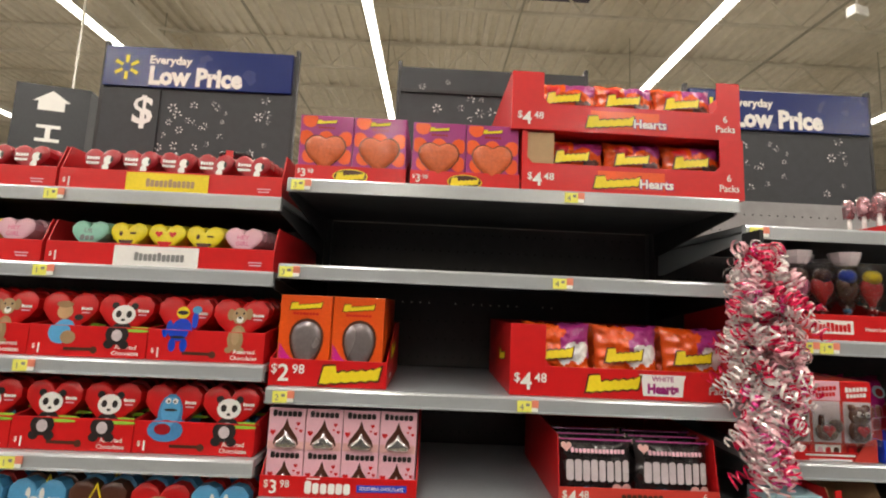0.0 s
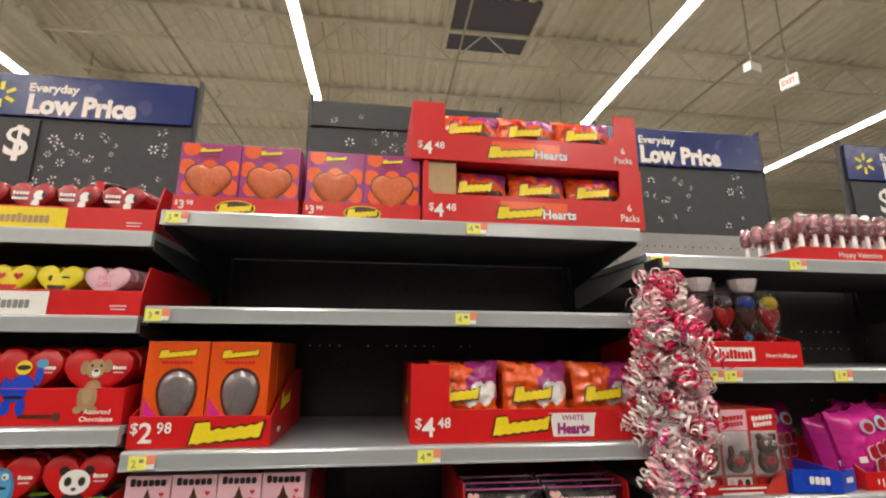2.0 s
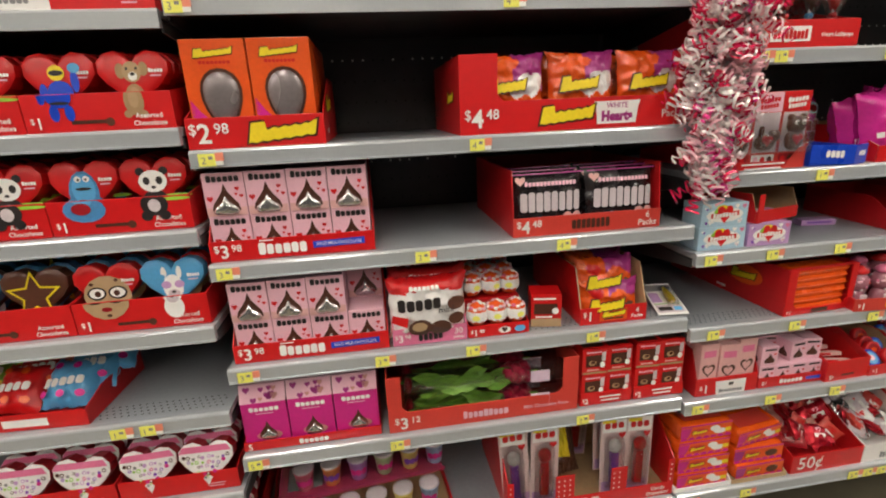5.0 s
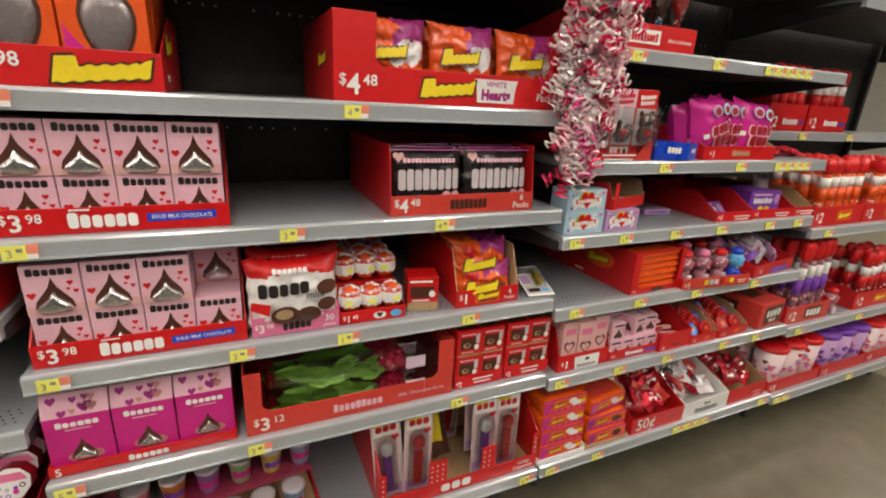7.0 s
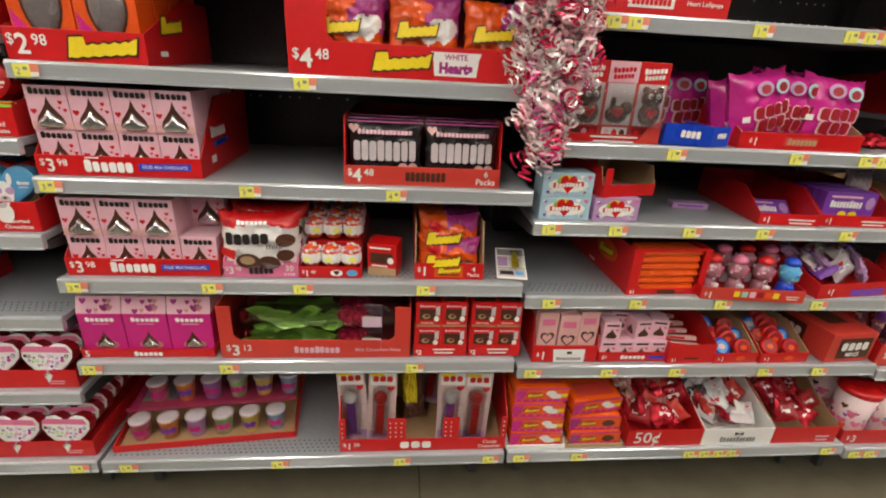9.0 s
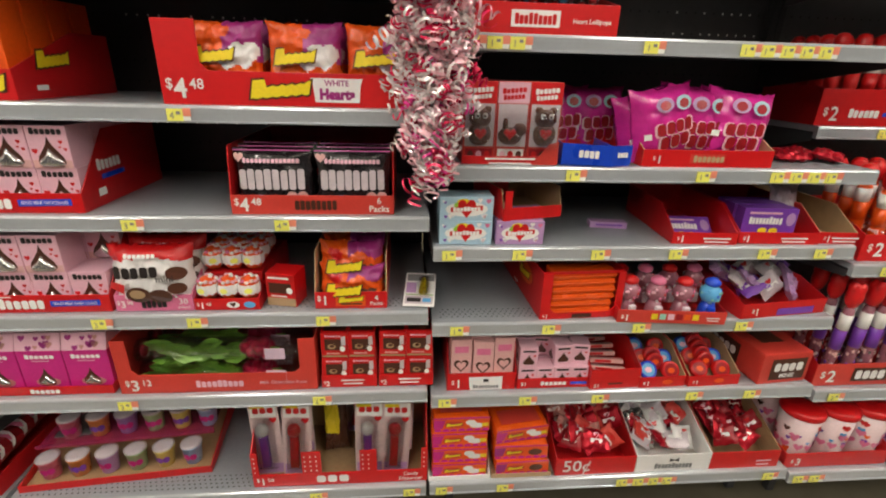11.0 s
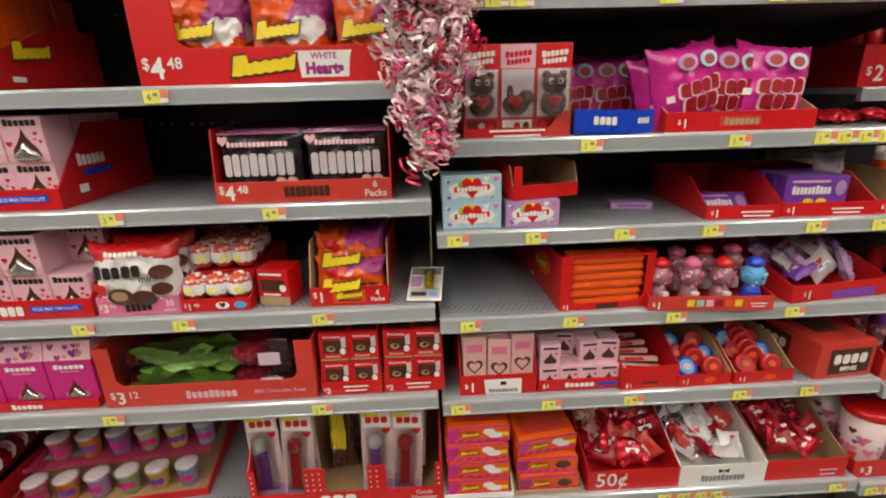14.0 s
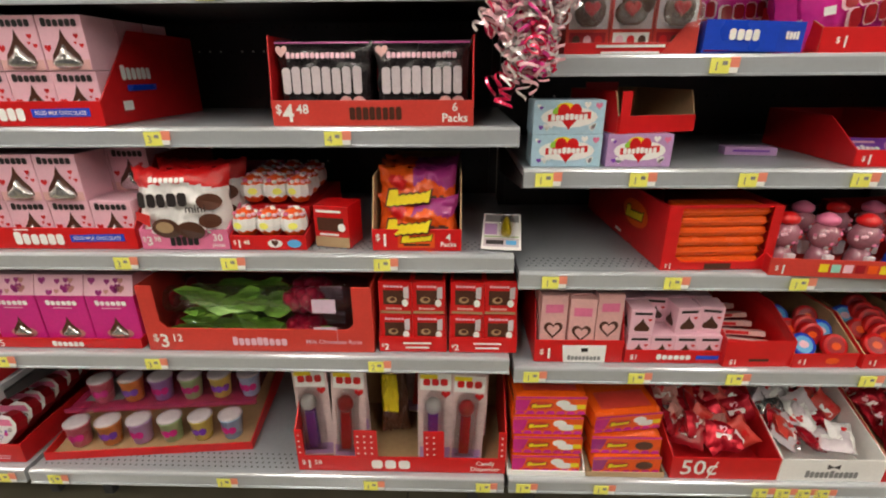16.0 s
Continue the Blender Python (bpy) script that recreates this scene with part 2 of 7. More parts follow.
    def pillow(self, w, h, t, m, seed=0, x=0, y=0, z=0, lean=0.0, yaw=0.0, roll=0.0, nx=18, nz=16, paint=None):
        """A filled bag standing on its lower edge: bulged, creased, with crimped seams."""
        rng = random.Random(seed)
        ox, oz = rng.uniform(0, 50), rng.uniform(0, 50)
        pts = []
        for s in (-1, 1):
            for j in range(nz + 1):
                for i in range(nx + 1):
                    u, w2 = i / nx * 2 - 1, j / nz * 2 - 1
                    bulge = max(0.0, (1 - abs(u) ** 3) * (1 - abs(w2) ** 4)) ** 0.6
                    cr = noise.noise(Vector((u * 3 + ox, w2 * 3 + oz, s * 3.0)))
                    cr2 = noise.noise(Vector((u * 8 + ox, w2 * 5 + oz, s * 5.0)))
                    px = u * w / 2 * (0.93 + 0.07 * abs(w2) ** 3) + 0.004 * cr
                    pz = (w2 + 1) / 2 * h * (0.96 + 0.04 * abs(u) ** 3) + 0.004 * cr2 * (0.3 + abs(w2))
                    cr3 = abs(noise.noise(Vector((u * 7 + ox * 2, w2 * 4.0 + oz, s * 7.0 + 3))))
                    py = s * (t / 2 * bulge + 0.0006) + (0.007 * cr + 0.004 * cr2) * min(1, bulge * 2) + s * 0.006 * (cr3 - 0.25) * (0.35 + 0.65 * abs(w2))
                    pts.append(Matrix.Rotation(yaw, 3, "Z") @ (Matrix.Rotation(lean, 3, "X") @ (Matrix.Rotation(roll, 3, "Y") @ Vector((px, py, pz)))) + Vector((x, y, z)))
        n1, fs = (nx + 1) * (nz + 1), []
        for s in (0, 1):
            for j in range(nz):
                for i in range(nx):
                    a = s * n1 + j * (nx + 1) + i
                    q = (a, a + 1, a + nx + 2, a + nx + 1)
                    fs.append(q if s == 0 else q[::-1])
        if paint is None:
            self.mesh(pts, fs, m)
            return pts[:n1]
        o = len(self.v)
        self.v += [tuple(q) for q in pts]
        k = 0
        for s in (0, 1):
            for j in range(nz):
                for i in range(nx):
                    self.f.append([o + q for q in fs[k]])
                    self.tags.append(self.kind)
                    self.k.append(self.slot(paint((i + 0.5) / nx * 2 - 1, (j + 0.5) / nz) or m))
                    k += 1
        return pts[:n1]

    def text(self, s, x, z, size, m, y=-0.0012, bold=0.012, shear=0.0, align="CENTER", squash=1.0):
        key = (s, bold, shear, align)
        if key not in TEXTS:
            cu = bpy.data.curves.new("writing", "FONT")
            cu.body, cu.size, cu.offset, cu.shear, cu.align_x, cu.resolution_u = s, 1.0, bold, shear, align, 2
            ob = bpy.data.objects.new("writing", cu)
            me = bpy.data.meshes.new_from_object(ob)
            TEXTS[key] = ([tuple(v.co) for v in me.vertices], [list(p.vertices) for p in me.polygons])
            bpy.data.objects.remove(ob)
            bpy.data.meshes.remove(me)
        vs, fs = TEXTS[key]
        was, self.kind = self.kind, "lettering" if self.kind == "printed_shape" else self.kind
        self.mesh([(x + a * size * squash, y, z + b * size) for a, b, _ in vs], fs, m)
        self.kind = was
        return self

    def mark(self, cx, cz, w, h, m, n=6, y=-0.0012, tilt=0.0, seed=1, tall=(0,), lean=0.0):
        """A wordmark as a plain row of rounded blocks of uneven height."""
        rng = random.Random(seed)
        was, self.kind = self.kind, "wordmark"
        p = w / n
        for i in range(n):
            hh = h * (1.0 if i in tall else 0.84) * rng.uniform(0.93, 1.0)
            x0 = cx - w / 2 + p * (i + 0.07)
            x1 = x0 + p * rng.uniform(0.8, 0.9)
            zb, c = cz - h / 2 + tilt * (x0 - cx), min(p * 0.2, hh * 0.2)
            ring = [(x0, zb + c), (x0 + c, zb), (x1 - c, zb), (x1, zb + c), (x1, zb + hh - c), (x1 - c, zb + hh), (x0 + c, zb + hh), (x0, zb + hh - c)]
            self.flat([(a + lean * (b - zb), b) for a, b in ring], m, y)
        self.kind = was
        return self

    def move(self, m4):
        self.v = [tuple(m4 @ Vector(p)) for p in self.v]
        return self

    def merge(self, g, m4=None):
        o = len(self.v)
        self.v += [tuple(m4 @ Vector(p)) if m4 else p for p in g.v]
        self.f += [[o + i for i in f] for f in g.f]
        idx = [self.slot(m) for m in g.slots]
        self.k += [idx[i] for i in g.k]
        self.tags += g.tags
        return self

    def data(self, name, smooth=False):
        me = bpy.data.meshes.new(name)
        me.from_pydata(self.v, [], self.f)
        for m in self.slots:
            me.materials.append(MATS[m])
        me.polygons.foreach_set("material_index", self.k)
        if smooth:
            me.polygons.foreach_set("use_smooth", [True] * len(self.f))
        me.update()
        return me


TEXTS = {}


def part(name, g, parent, label="", smooth=False):
    if name == "print" and parent.name.startswith("display") and len(set(g.tags)) > 1:
        for kind in sorted(set(g.tags)):
            h = G()
            h.slots, pick = list(g.slots), [i for i, k in enumerate(g.tags) if k == kind]
            used = {v: n for n, v in enumerate(sorted({v for i in pick for v in g.f[i]}))}
            h.v, h.f, h.k = [g.v[v] for v in used], [[used[v] for v in g.f[i]] for i in pick], [g.k[i] for i in pick]
            ob = part(kind, h, parent, label, smooth)
        return ob
    ob = new(name, g.data(name, smooth))
    ob.parent = parent
    if label:
        ob["label"] = label
    if name in ("print", "side_print", "wordmark", "lettering", "printed_shape", "dots", "sweets", "cutout_pattern", "perforation", "wrap_print", "symbol"):
        ob["kind"] = "stuff"
    return ob


def thing(name, label, category, group="", kind=""):
    return tagged(new(name), label, category, group, kind)


def solid(name, g, label, category, group="", kind="", smooth=False):
    return tagged(new(name, g.data(name, smooth)), label, category, group, kind)


def put(ob, x, y, z, rz=0.0, rx=0.0, ry=0.0):
    ob.matrix_basis = pose(x, y, z, rx, ry, rz)
    return ob


def heart(cx, cz, w, h, n=22, flatb=0.0):
    """A heart outline, counterclockwise seen from the front, in x and z."""
    out = []
    for i in range(n):
        a = 2 * math.pi * i / n
        x = 16 * math.sin(a) ** 3
        z = 13 * math.cos(a) - 5 * math.cos(2 * a) - 2 * math.cos(3 * a) - math.cos(4 * a)
        out.append((cx - x / 32 * w, cz + (z + 2.5) / 29 * h))
    return out


def oval(cx, cz, w, h, n=16):
    return [(cx + w / 2 * math.cos(2 * math.pi * i / n), cz + h / 2 * math.sin(2 * math.pi * i / n)) for i in range(n)]


def drop_shape(cx, cz, w, h):
    """A pointed sweet drop."""
    return [(cx - 0.36 * w, cz - 0.5 * h), (cx + 0.36 * w, cz - 0.5 * h), (cx + 0.5 * w, cz - 0.36 * h), (cx + 0.44 * w, cz - 0.16 * h), (cx + 0.24 * w, cz + 0.06 * h), (cx + 0.1 * w, cz + 0.24 * h), (cx, cz + 0.5 * h), (cx - 0.1 * w, cz + 0.24 * h), (cx - 0.24 * w, cz + 0.06 * h), (cx - 0.44 * w, cz - 0.16 * h), (cx - 0.5 * w, cz - 0.36 * h)]


def front(z):
    """The front of the shelves leans back a little with height."""
    return 0.056 * (z - 0.161)


def price(g, x, z, size, big, small, m="white", y=-0.0014):
    """A printed price: small currency sign, large figure, raised cents."""
    g.kind = "price_print"
    g.text("$", x, z + size * 0.32, size * 0.55, m, y, align="LEFT")
    g.text(big, x + size * 0.3, z, size, m, y, align="LEFT", bold=0.02)
    if small:
        g.text(small, x + size * (0.3 + 0.6 * len(big)), z + size * 0.32, size * 0.55, m, y, align="LEFT")
    g.kind = "printed_shape"
    return g

# ---- the aisle: floor, walls, ceiling ----
X0, X1, Y0, Y1 = -14.0, 16.0, -9.0, 26.0


def box_structure(name, x0, x1, y0, y1, z0, z1, m, label):
    return solid(name, G().box(x0, x1, y0, y1, z0, z1, m), label, name.split("_")[0], kind="structure")


JOINT = -0.208
floor = thing("floor", "polished olive-grey concrete store floor with sawn joints", "floor", kind="structure")
part("floor_slab", G().box(X0, JOINT - 0.0015, Y0, Y1, -0.1, 0, "floor_tile", 0.001), floor)
part("floor_slab", G().box(JOINT + 0.0015, X1, Y0, Y1, -0.1, 0, "floor_tile", 0.001), floor)
part("joint_filler", G().box(JOINT - 0.0015, JOINT + 0.0015, Y0, Y1, -0.1, -0.003, "ink"), floor, "dark filled floor joint")
for name, a in (("wall_west", (X0 - 0.2, X0, Y0, Y1)), ("wall_east", (X1, X1 + 0.2, Y0, Y1)), ("wall_south", (X0, X1, Y0 - 0.2, Y0)), ("wall_north", (X0, X1, Y1, Y1 + 0.2))):
    box_structure(name, *a, -0.1, DECK_Z + 0.3, "wall", "plain pale painted store wall")
# added out of view: blocks low strip light so the lower shelves dim
box_structure("wall_opposite", -6.0, 7.0, -3.0, -2.3, 0.0, 1.75, "sign_dark", "unseen plain dark block added to keep light off the lower shelves")

g = G()
prof, p, x = [], 0.2, X0
while x < X1:
    prof += [(x, DECK_Z), (x + 0.085, DECK_Z), (x + 0.105, DECK_Z + 0.05), (x + 0.18, DECK_Z + 0.05)]
    x += p
n = len(prof)
g.mesh([(a, Y0, b) for a, b in prof] + [(a, Y1, b) for a, b in prof], [(i, i + 1, i + 1 + n, i + n) for i in range(n - 1)], "deck")
g.box(X0, X1, Y0, Y1, DECK_Z + 0.06, DECK_Z + 0.2, "deck")
solid("ceiling", g, "cream painted corrugated steel roof deck", "ceiling", kind="structure")

joists = thing("ceiling_joists", "cream open-web steel roof joists", "joist", kind="structure")
for j in range(19):
    g = G()
    y = -7.2 + 1.72 * j
    g.box(X0, X1, y - 0.035, y + 0.035, DECK_Z - 0.045, DECK_Z - 0.005, "joist")
    g.box(X0, X1, y - 0.022, y + 0.022, DECK_Z - 0.52, DECK_Z - 0.485, "joist")
    a, up = X0, True
    while a < X1 - 0.5 and -1 < y < 16:
        z0, z1 = (DECK_Z - 0.5, DECK_Z - 0.03) if up else (DECK_Z - 0.03, DECK_Z - 0.5)
        q = [(a, z0), (a + 0.024, z0), (a + 0.5, z1), (a + 0.476, z1)]
        g.prism(q if up else q[::-1], y - 0.01, y + 0.01, "joist")
        a, up = a + 0.476, not up
    part("joist", g, joists)
g = G()
for gy, gx in ((5.4, -4.9),):
    g.box(gx - 0.12, gx + 0.12, Y0, Y1, DECK_Z - 0.72, DECK_Z - 0.6, "joist")
    for j in range(-4, 12):
        y = gy + 2.4 * j
        g.side([(y, DECK_Z - 0.6), (y + 0.1, DECK_Z - 0.6), (y + 1.25, DECK_Z - 0.02), (y + 1.15, DECK_Z - 0.02)], gx - 0.05, gx + 0.05, "joist")
        g.side([(y + 2.4, DECK_Z - 0.6), (y + 1.25, DECK_Z - 0.02), (y + 1.15, DECK_Z - 0.02), (y + 2.3, DECK_Z - 0.6)], gx - 0.05, gx + 0.05, "joist")
solid("ceiling_girder", g, "cream steel roof girder with diagonal braces", "girder", kind="structure")
g = G().box(0.26, 1.4, 4.2, 5.26, DECK_Z - 0.012, DECK_Z - 0.004, "skylight")
g.box(0.2, 0.26, 4.15, 5.31, DECK_Z - 0.06, DECK_Z - 0.002, "joist").box(1.4, 1.46, 4.15, 5.31, DECK_Z - 0.06, DECK_Z - 0.002, "joist")
solid("skylight", g, "dark blue roof skylight panel at night", "skylight", kind="structure")
g = G()
for cx in (0.35, 4.2, -3.3):
    g.box(cx - 0.012, cx + 0.012, Y0, Y1, DECK_Z - 0.56, DECK_Z - 0.535, "conduit")
solid("ceiling_conduits", g, "thin grey electrical conduits under the roof joists", "conduit", kind="structure")

# ---- strip lights ----
first = None
for lx in LIGHT_ROWS:
    if first is None:
        first = thing("strip_light", "long white suspended fluorescent strip light, switched on", "strip light", "ceiling strip lights")
        part("housing", G().prism([(-0.056, 0.0), (0.056, 0.0), (0.045, 0.08), (-0.045, 0.08)], Y0 + 0.2, 16.0, "white"), first)
        part("lens", G().box(-0.05, 0.05, Y0 + 0.22, 15.98, -0.045, -0.002, "strip_glow", 0.012), first, "glowing white diffuser")
        for j in range(9):
            hy = -7.2 + 2.65 * j
            part("hanger", G().box(-0.006, 0.006, hy - 0.006, hy + 0.006, 0.08, DECK_Z - LIGHT_Z - 0.02, "conduit"), first)
        put(first, lx, 0, LIGHT_Z)
    else:
        copy_thing(first, pose(lx, 0, LIGHT_Z))

# ---- shelving ----
LEVELS = {
    "A": (-0.96, [0.163, 0.352, 0.535, 0.712, 0.894, 1.067, 1.25, 1.406]),
    "B": (0.0, [0.161, 0.428, 0.621, 0.826, 1.028, 1.268, 1.449]),
    "C": (0.932, [0.162, 0.411, 0.592, 0.763, 0.927, 1.162, 1.394]),
    "D": (1.892, [0.147, 0.395, 0.72, 0.995, 1.36]),
}
BACK = 0.478
WIDE = 0.96
WIDTHS = {"C": 0.932}
SETBACK = {("D", 3): 0.185}


def lip_y(sec, i):
    """Where the front edge of a shelf lies; one shelf is shallower than the rest."""
    return front(LEVELS[sec][1][i]) + SETBACK.get((sec, i), 0.0)


def holes(x0, x1, y, z, rows, step, m="hole", r=0.0022):
    """Rows of punched holes, each a little dark ring set flush in the sheet."""
    g = G()
    for j in range(rows):
        a = x0 + (j % 2) * step / 2
        while a < x1:
            yy = y + j * step * 0.9
            g.mesh([(a + r * math.cos(k * math.pi / 3), yy + r * math.sin(k * math.pi / 3), z) for k in range(6)], [list(range(6))], m)
            a += step
    return g


# where holes in the back are coloured pale to stand in for light
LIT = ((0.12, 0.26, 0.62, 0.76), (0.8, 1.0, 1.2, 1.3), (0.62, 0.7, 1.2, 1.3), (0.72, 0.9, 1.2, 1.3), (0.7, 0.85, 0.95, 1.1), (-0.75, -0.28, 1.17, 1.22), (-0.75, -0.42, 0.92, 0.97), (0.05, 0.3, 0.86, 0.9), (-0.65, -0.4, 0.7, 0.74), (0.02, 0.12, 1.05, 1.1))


def shelf(depth, base, bright=False, punched=False, wide=WIDE):
    """A steel shelf: deck, front lip with a price channel, end brackets. Origin: lip's middle, right-hand end."""
    w = wide - 0.006
    ob = thing("base_shelf" if base else "shelf", "grey painted steel " + ("bottom deck with price channel, on short feet" if base else "shop shelf with a price channel along its front"), "shelf", "gondola shelves")
    part("deck", G().box(-w, -0.003, 0.012, depth, 0.0, 0.014, "shelf", 0.002), ob)
    # the shade below the shelf is put into this dark colour
    part("underside", G().box(-w + 0.004, -0.007, 0.014, depth, -0.006, -0.001, "under"), ob, "underside with the shade put into its dark colour")
    lip = G().side([(0.0, -0.0145), (0.0, 0.0095), (0.0015, 0.013), (0.005, 0.0148), (0.012, 0.0148), (0.012, -0.0145)], -w, -0.003, "lip")
    lip.side([(-0.0022, -0.0155), (-0.0022, -0.0125), (0.0, -0.012), (0.0, -0.0155)], -w, -0.003, "lip")
    part("price_channel", lip, ob, "pale grey ridged price channel")
    # brackets coloured dark as in shade; with bright, the left one is coloured as lit
    for xa in (-w, -0.006):
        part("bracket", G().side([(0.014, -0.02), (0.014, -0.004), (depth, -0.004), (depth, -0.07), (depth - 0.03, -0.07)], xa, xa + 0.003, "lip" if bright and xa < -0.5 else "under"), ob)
    if base:
        part("perforation", holes(-w + 0.02, -0.02, 0.022, 0.0144, 4, 0.0125), ob, "rows of punched holes")
        for xa in (-w + 0.05, -0.07):
            part("foot", G().box(xa, xa + 0.022, 0.09, 0.11, -0.147, -0.02, "under", 0.002), ob)
        part("kick_plate", G().box(-w, -0.003, 0.13, 0.134, -0.146, -0.005, "back"), ob)
    elif punched:
        part("perforation", holes(-w + 0.02, -0.02, 0.03, 0.0144, 4, 0.0125), ob, "rows of punched holes")
    return ob


for sec, (xr, levels) in LEVELS.items():
    wide = WIDTHS.get(sec, WIDE)
    gondola = thing("gondola", "dark steel shop gondola frame with perforated back panel", "gondola", "gondola frames")
    top = 1.565 if sec in "CD" else 1.62
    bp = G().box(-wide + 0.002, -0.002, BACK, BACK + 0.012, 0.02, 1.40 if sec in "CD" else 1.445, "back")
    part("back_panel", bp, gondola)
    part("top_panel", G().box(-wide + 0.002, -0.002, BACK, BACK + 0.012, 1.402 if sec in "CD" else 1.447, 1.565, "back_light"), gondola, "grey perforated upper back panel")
    hl = G()
    rng = random.Random(sec)
    for zz in [0.05 + 0.0254 * 2 * k for k in range(30)]:
        for k in range(36):
            xx = -wide + 0.03 + k * 0.0254
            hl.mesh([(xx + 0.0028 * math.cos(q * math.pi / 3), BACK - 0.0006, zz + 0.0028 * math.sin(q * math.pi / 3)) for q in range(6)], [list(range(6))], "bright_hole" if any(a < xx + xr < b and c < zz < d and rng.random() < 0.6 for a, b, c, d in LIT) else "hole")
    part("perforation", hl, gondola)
    for xa in (-wide, -0.02):
        part("upright", G().box(xa + 0.001, xa + 0.019, BACK - 0.025, BACK - 0.001, 0.02, 1.56, "steel_dark", 0.001), gondola)
    put(gondola, xr, 0, 0)
    for i, z in enumerate(levels):
        y = lip_y(sec, i)
        key = (i == 0)
        dep = BACK - 0.028 - y
        ob = shelf(dep, key, sec == "C" and i == 6, i == 2, wide)
        put(ob, xr, y, z)

# ---- signs above the shelves ----
SIGN_Y = 0.525


def header_sign(blue, x0, rise, dollar=False):
    w = 0.585
    ob = thing("aisle_sign", "dark perforated header panel with flower cut-outs" + (" under a blue price banner" if blue else ""), "sign", "header signs above the shelves")
    body = part("panel", G().box(0, w, 0, 0.012, 1.48, 1.915, "sign_dark", 0.002), ob)
    part("post", G().box(w, w + 0.012, 0.0, 0.016, 1.5, 1.935, "steel_dark", 0.002), ob)
    part("post", G().box(-0.012, 0, 0.0, 0.016, 1.5, 1.935, "steel_dark", 0.002), ob)
    f, rng = G(), random.Random(3 if blue else 8)
    for k in range(26):
        cx, cz, r = rng.uniform(0.18 if dollar else 0.03, w - 0.03), rng.uniform(1.585, 1.77 if blue else 1.88), rng.uniform(0.008, 0.017)
        for q in range(6):
            if rng.random() < 0.85:
                a = q * math.pi / 3 + k
                c, s = math.cos(a), math.sin(a)
                f.flat([(cx + c * r * 0.3, cz + s * r * 0.3), (cx + c * r * 0.7 + s * r * 0.14, cz + s * r * 0.7 - c * r * 0.14), (cx + c * r, cz + s * r), (cx + c * r * 0.7 - s * r * 0.14, cz + s * r * 0.7 + c * r * 0.14)], "white" if rng.random() < 0.75 else "grey_ink", -0.001)
    part("cutout_pattern", f, ob)
    if blue:
        part("banner", G().box(0.0, w - 0.004, -0.008, -0.001, 1.785, 1.915, "sign_blue", 0.002), ob, "blue banner with white lettering")
        t = G()
        t.text("Everyday", 0.137, 1.862, 0.036, "white", -0.0095, align="LEFT", bold=0.035)
        t.text("Low Price", 0.14, 1.796, 0.08, "white", -0.0095, align="LEFT", bold=0.05, squash=0.88)
        for q in range(6):
            a = q * math.pi / 3 + math.pi / 6
            c, s = math.cos(a), math.sin(a)
            t.flat([(0.07 + c * 0.014 + s * 0.005, 1.846 + s * 0.014 - c * 0.005), (0.07 + c * 0.04 + s * 0.006, 1.846 + s * 0.04 - c * 0.006), (0.07 + c * 0.04 - s * 0.006, 1.846 + s * 0.04 + c * 0.006), (0.07 + c * 0.014 - s * 0.005, 1.846 + s * 0.014 + c * 0.005)], "star_yellow", -0.0095)
        part("lettering", t, ob)
    else:
        part("rail", G().box(0.0, w, -0.006, 0, 1.828, 1.84, "steel_dark", 0.001), ob)
    if dollar:
        part("price_panel", G().box(0.005, 0.18, -0.006, -0.001, 1.5, 1.778, "sign_dark"), ob)
        part("currency_sign", G().text("$", 0.133, 1.668, 0.125, "white", -0.0075, bold=0.02), ob)
    put(ob, x0, SIGN_Y, rise)
    return ob


header_sign(True, -1.693, 0.06, True)
header_sign(False, -0.772, 0.046)
header_sign(True, 0.146, 0.022)
header_sign(True, 1.06, 0.012, True)

cube = thing("hanging_sign", "dark square ceiling sign with white house symbols", "sign")
part("board", G().box(-0.28, 0.28, -0.28, 0.28, 0, 0.75, "sign_dark", 0.004), cube)
t = G()
for rot in (0, 90):
    f = G()
    f.flat([(-0.1, 0.52), (0.1, 0.52), (0.1, 0.6), (0.14, 0.6), (0.0, 0.7), (-0.14, 0.6), (-0.1, 0.6)], "white", -0.285)
    f.rect(-0.09, 0.09, 0.36, 0.39, "white", -0.285).rect(-0.02, 0.02, 0.27, 0.36, "white", -0.285).rect(-0.09, 0.09, 0.24, 0.27, "white", -0.285)
    t.merge(f, Matrix.Rotation(radians(rot), 4, "Z"))
part("symbol", t, cube)
part("cable", G().box(-0.008, 0.008, -0.008, 0.008, 0.75, DECK_Z - 2.22, "conduit"), cube)
put(cube, -4.08, 3.35, 2.22, 13)

ex = thing("exit_sign", "white hanging exit sign with red letters", "sign")
part("case", G().box(-0.13, 0.13, 0, 0.05, 0, 0.2, "exit_white", 0.008), ex)
part("lettering", G().text("EXIT", 0, 0.05, 0.13, "exit_red", -0.002, bold=0.03, squash=0.8), ex)
part("stem", G().box(-0.01, 0.01, 0.02, 0.04, 0.2, (DECK_Z - 4.0) / 0.66 - 0.02, "conduit"), ex)
ex.matrix_basis = pose(3.73, 3.2, 4.0, 0, 0, -70) @ Matrix.Scale(0.66, 4)
cmr = thing("ceiling_sensor", "small white box under the roof joists", "sensor")
part("case", G().box(-0.12, 0.12, -0.06, 0.06, 0, 0.14, "white", 0.02), cmr)
part("bracket", G().box(-0.01, 0.01, -0.01, 0.01, 0.14, (DECK_Z - 4.13) / 0.75 - 0.02, "conduit"), cmr)
cmr.matrix_basis = pose(3.32, 3.2, 4.13, 0, 0, 15) @ Matrix.Scale(0.75, 4)

# ---- price tags ----
TAGS = {}


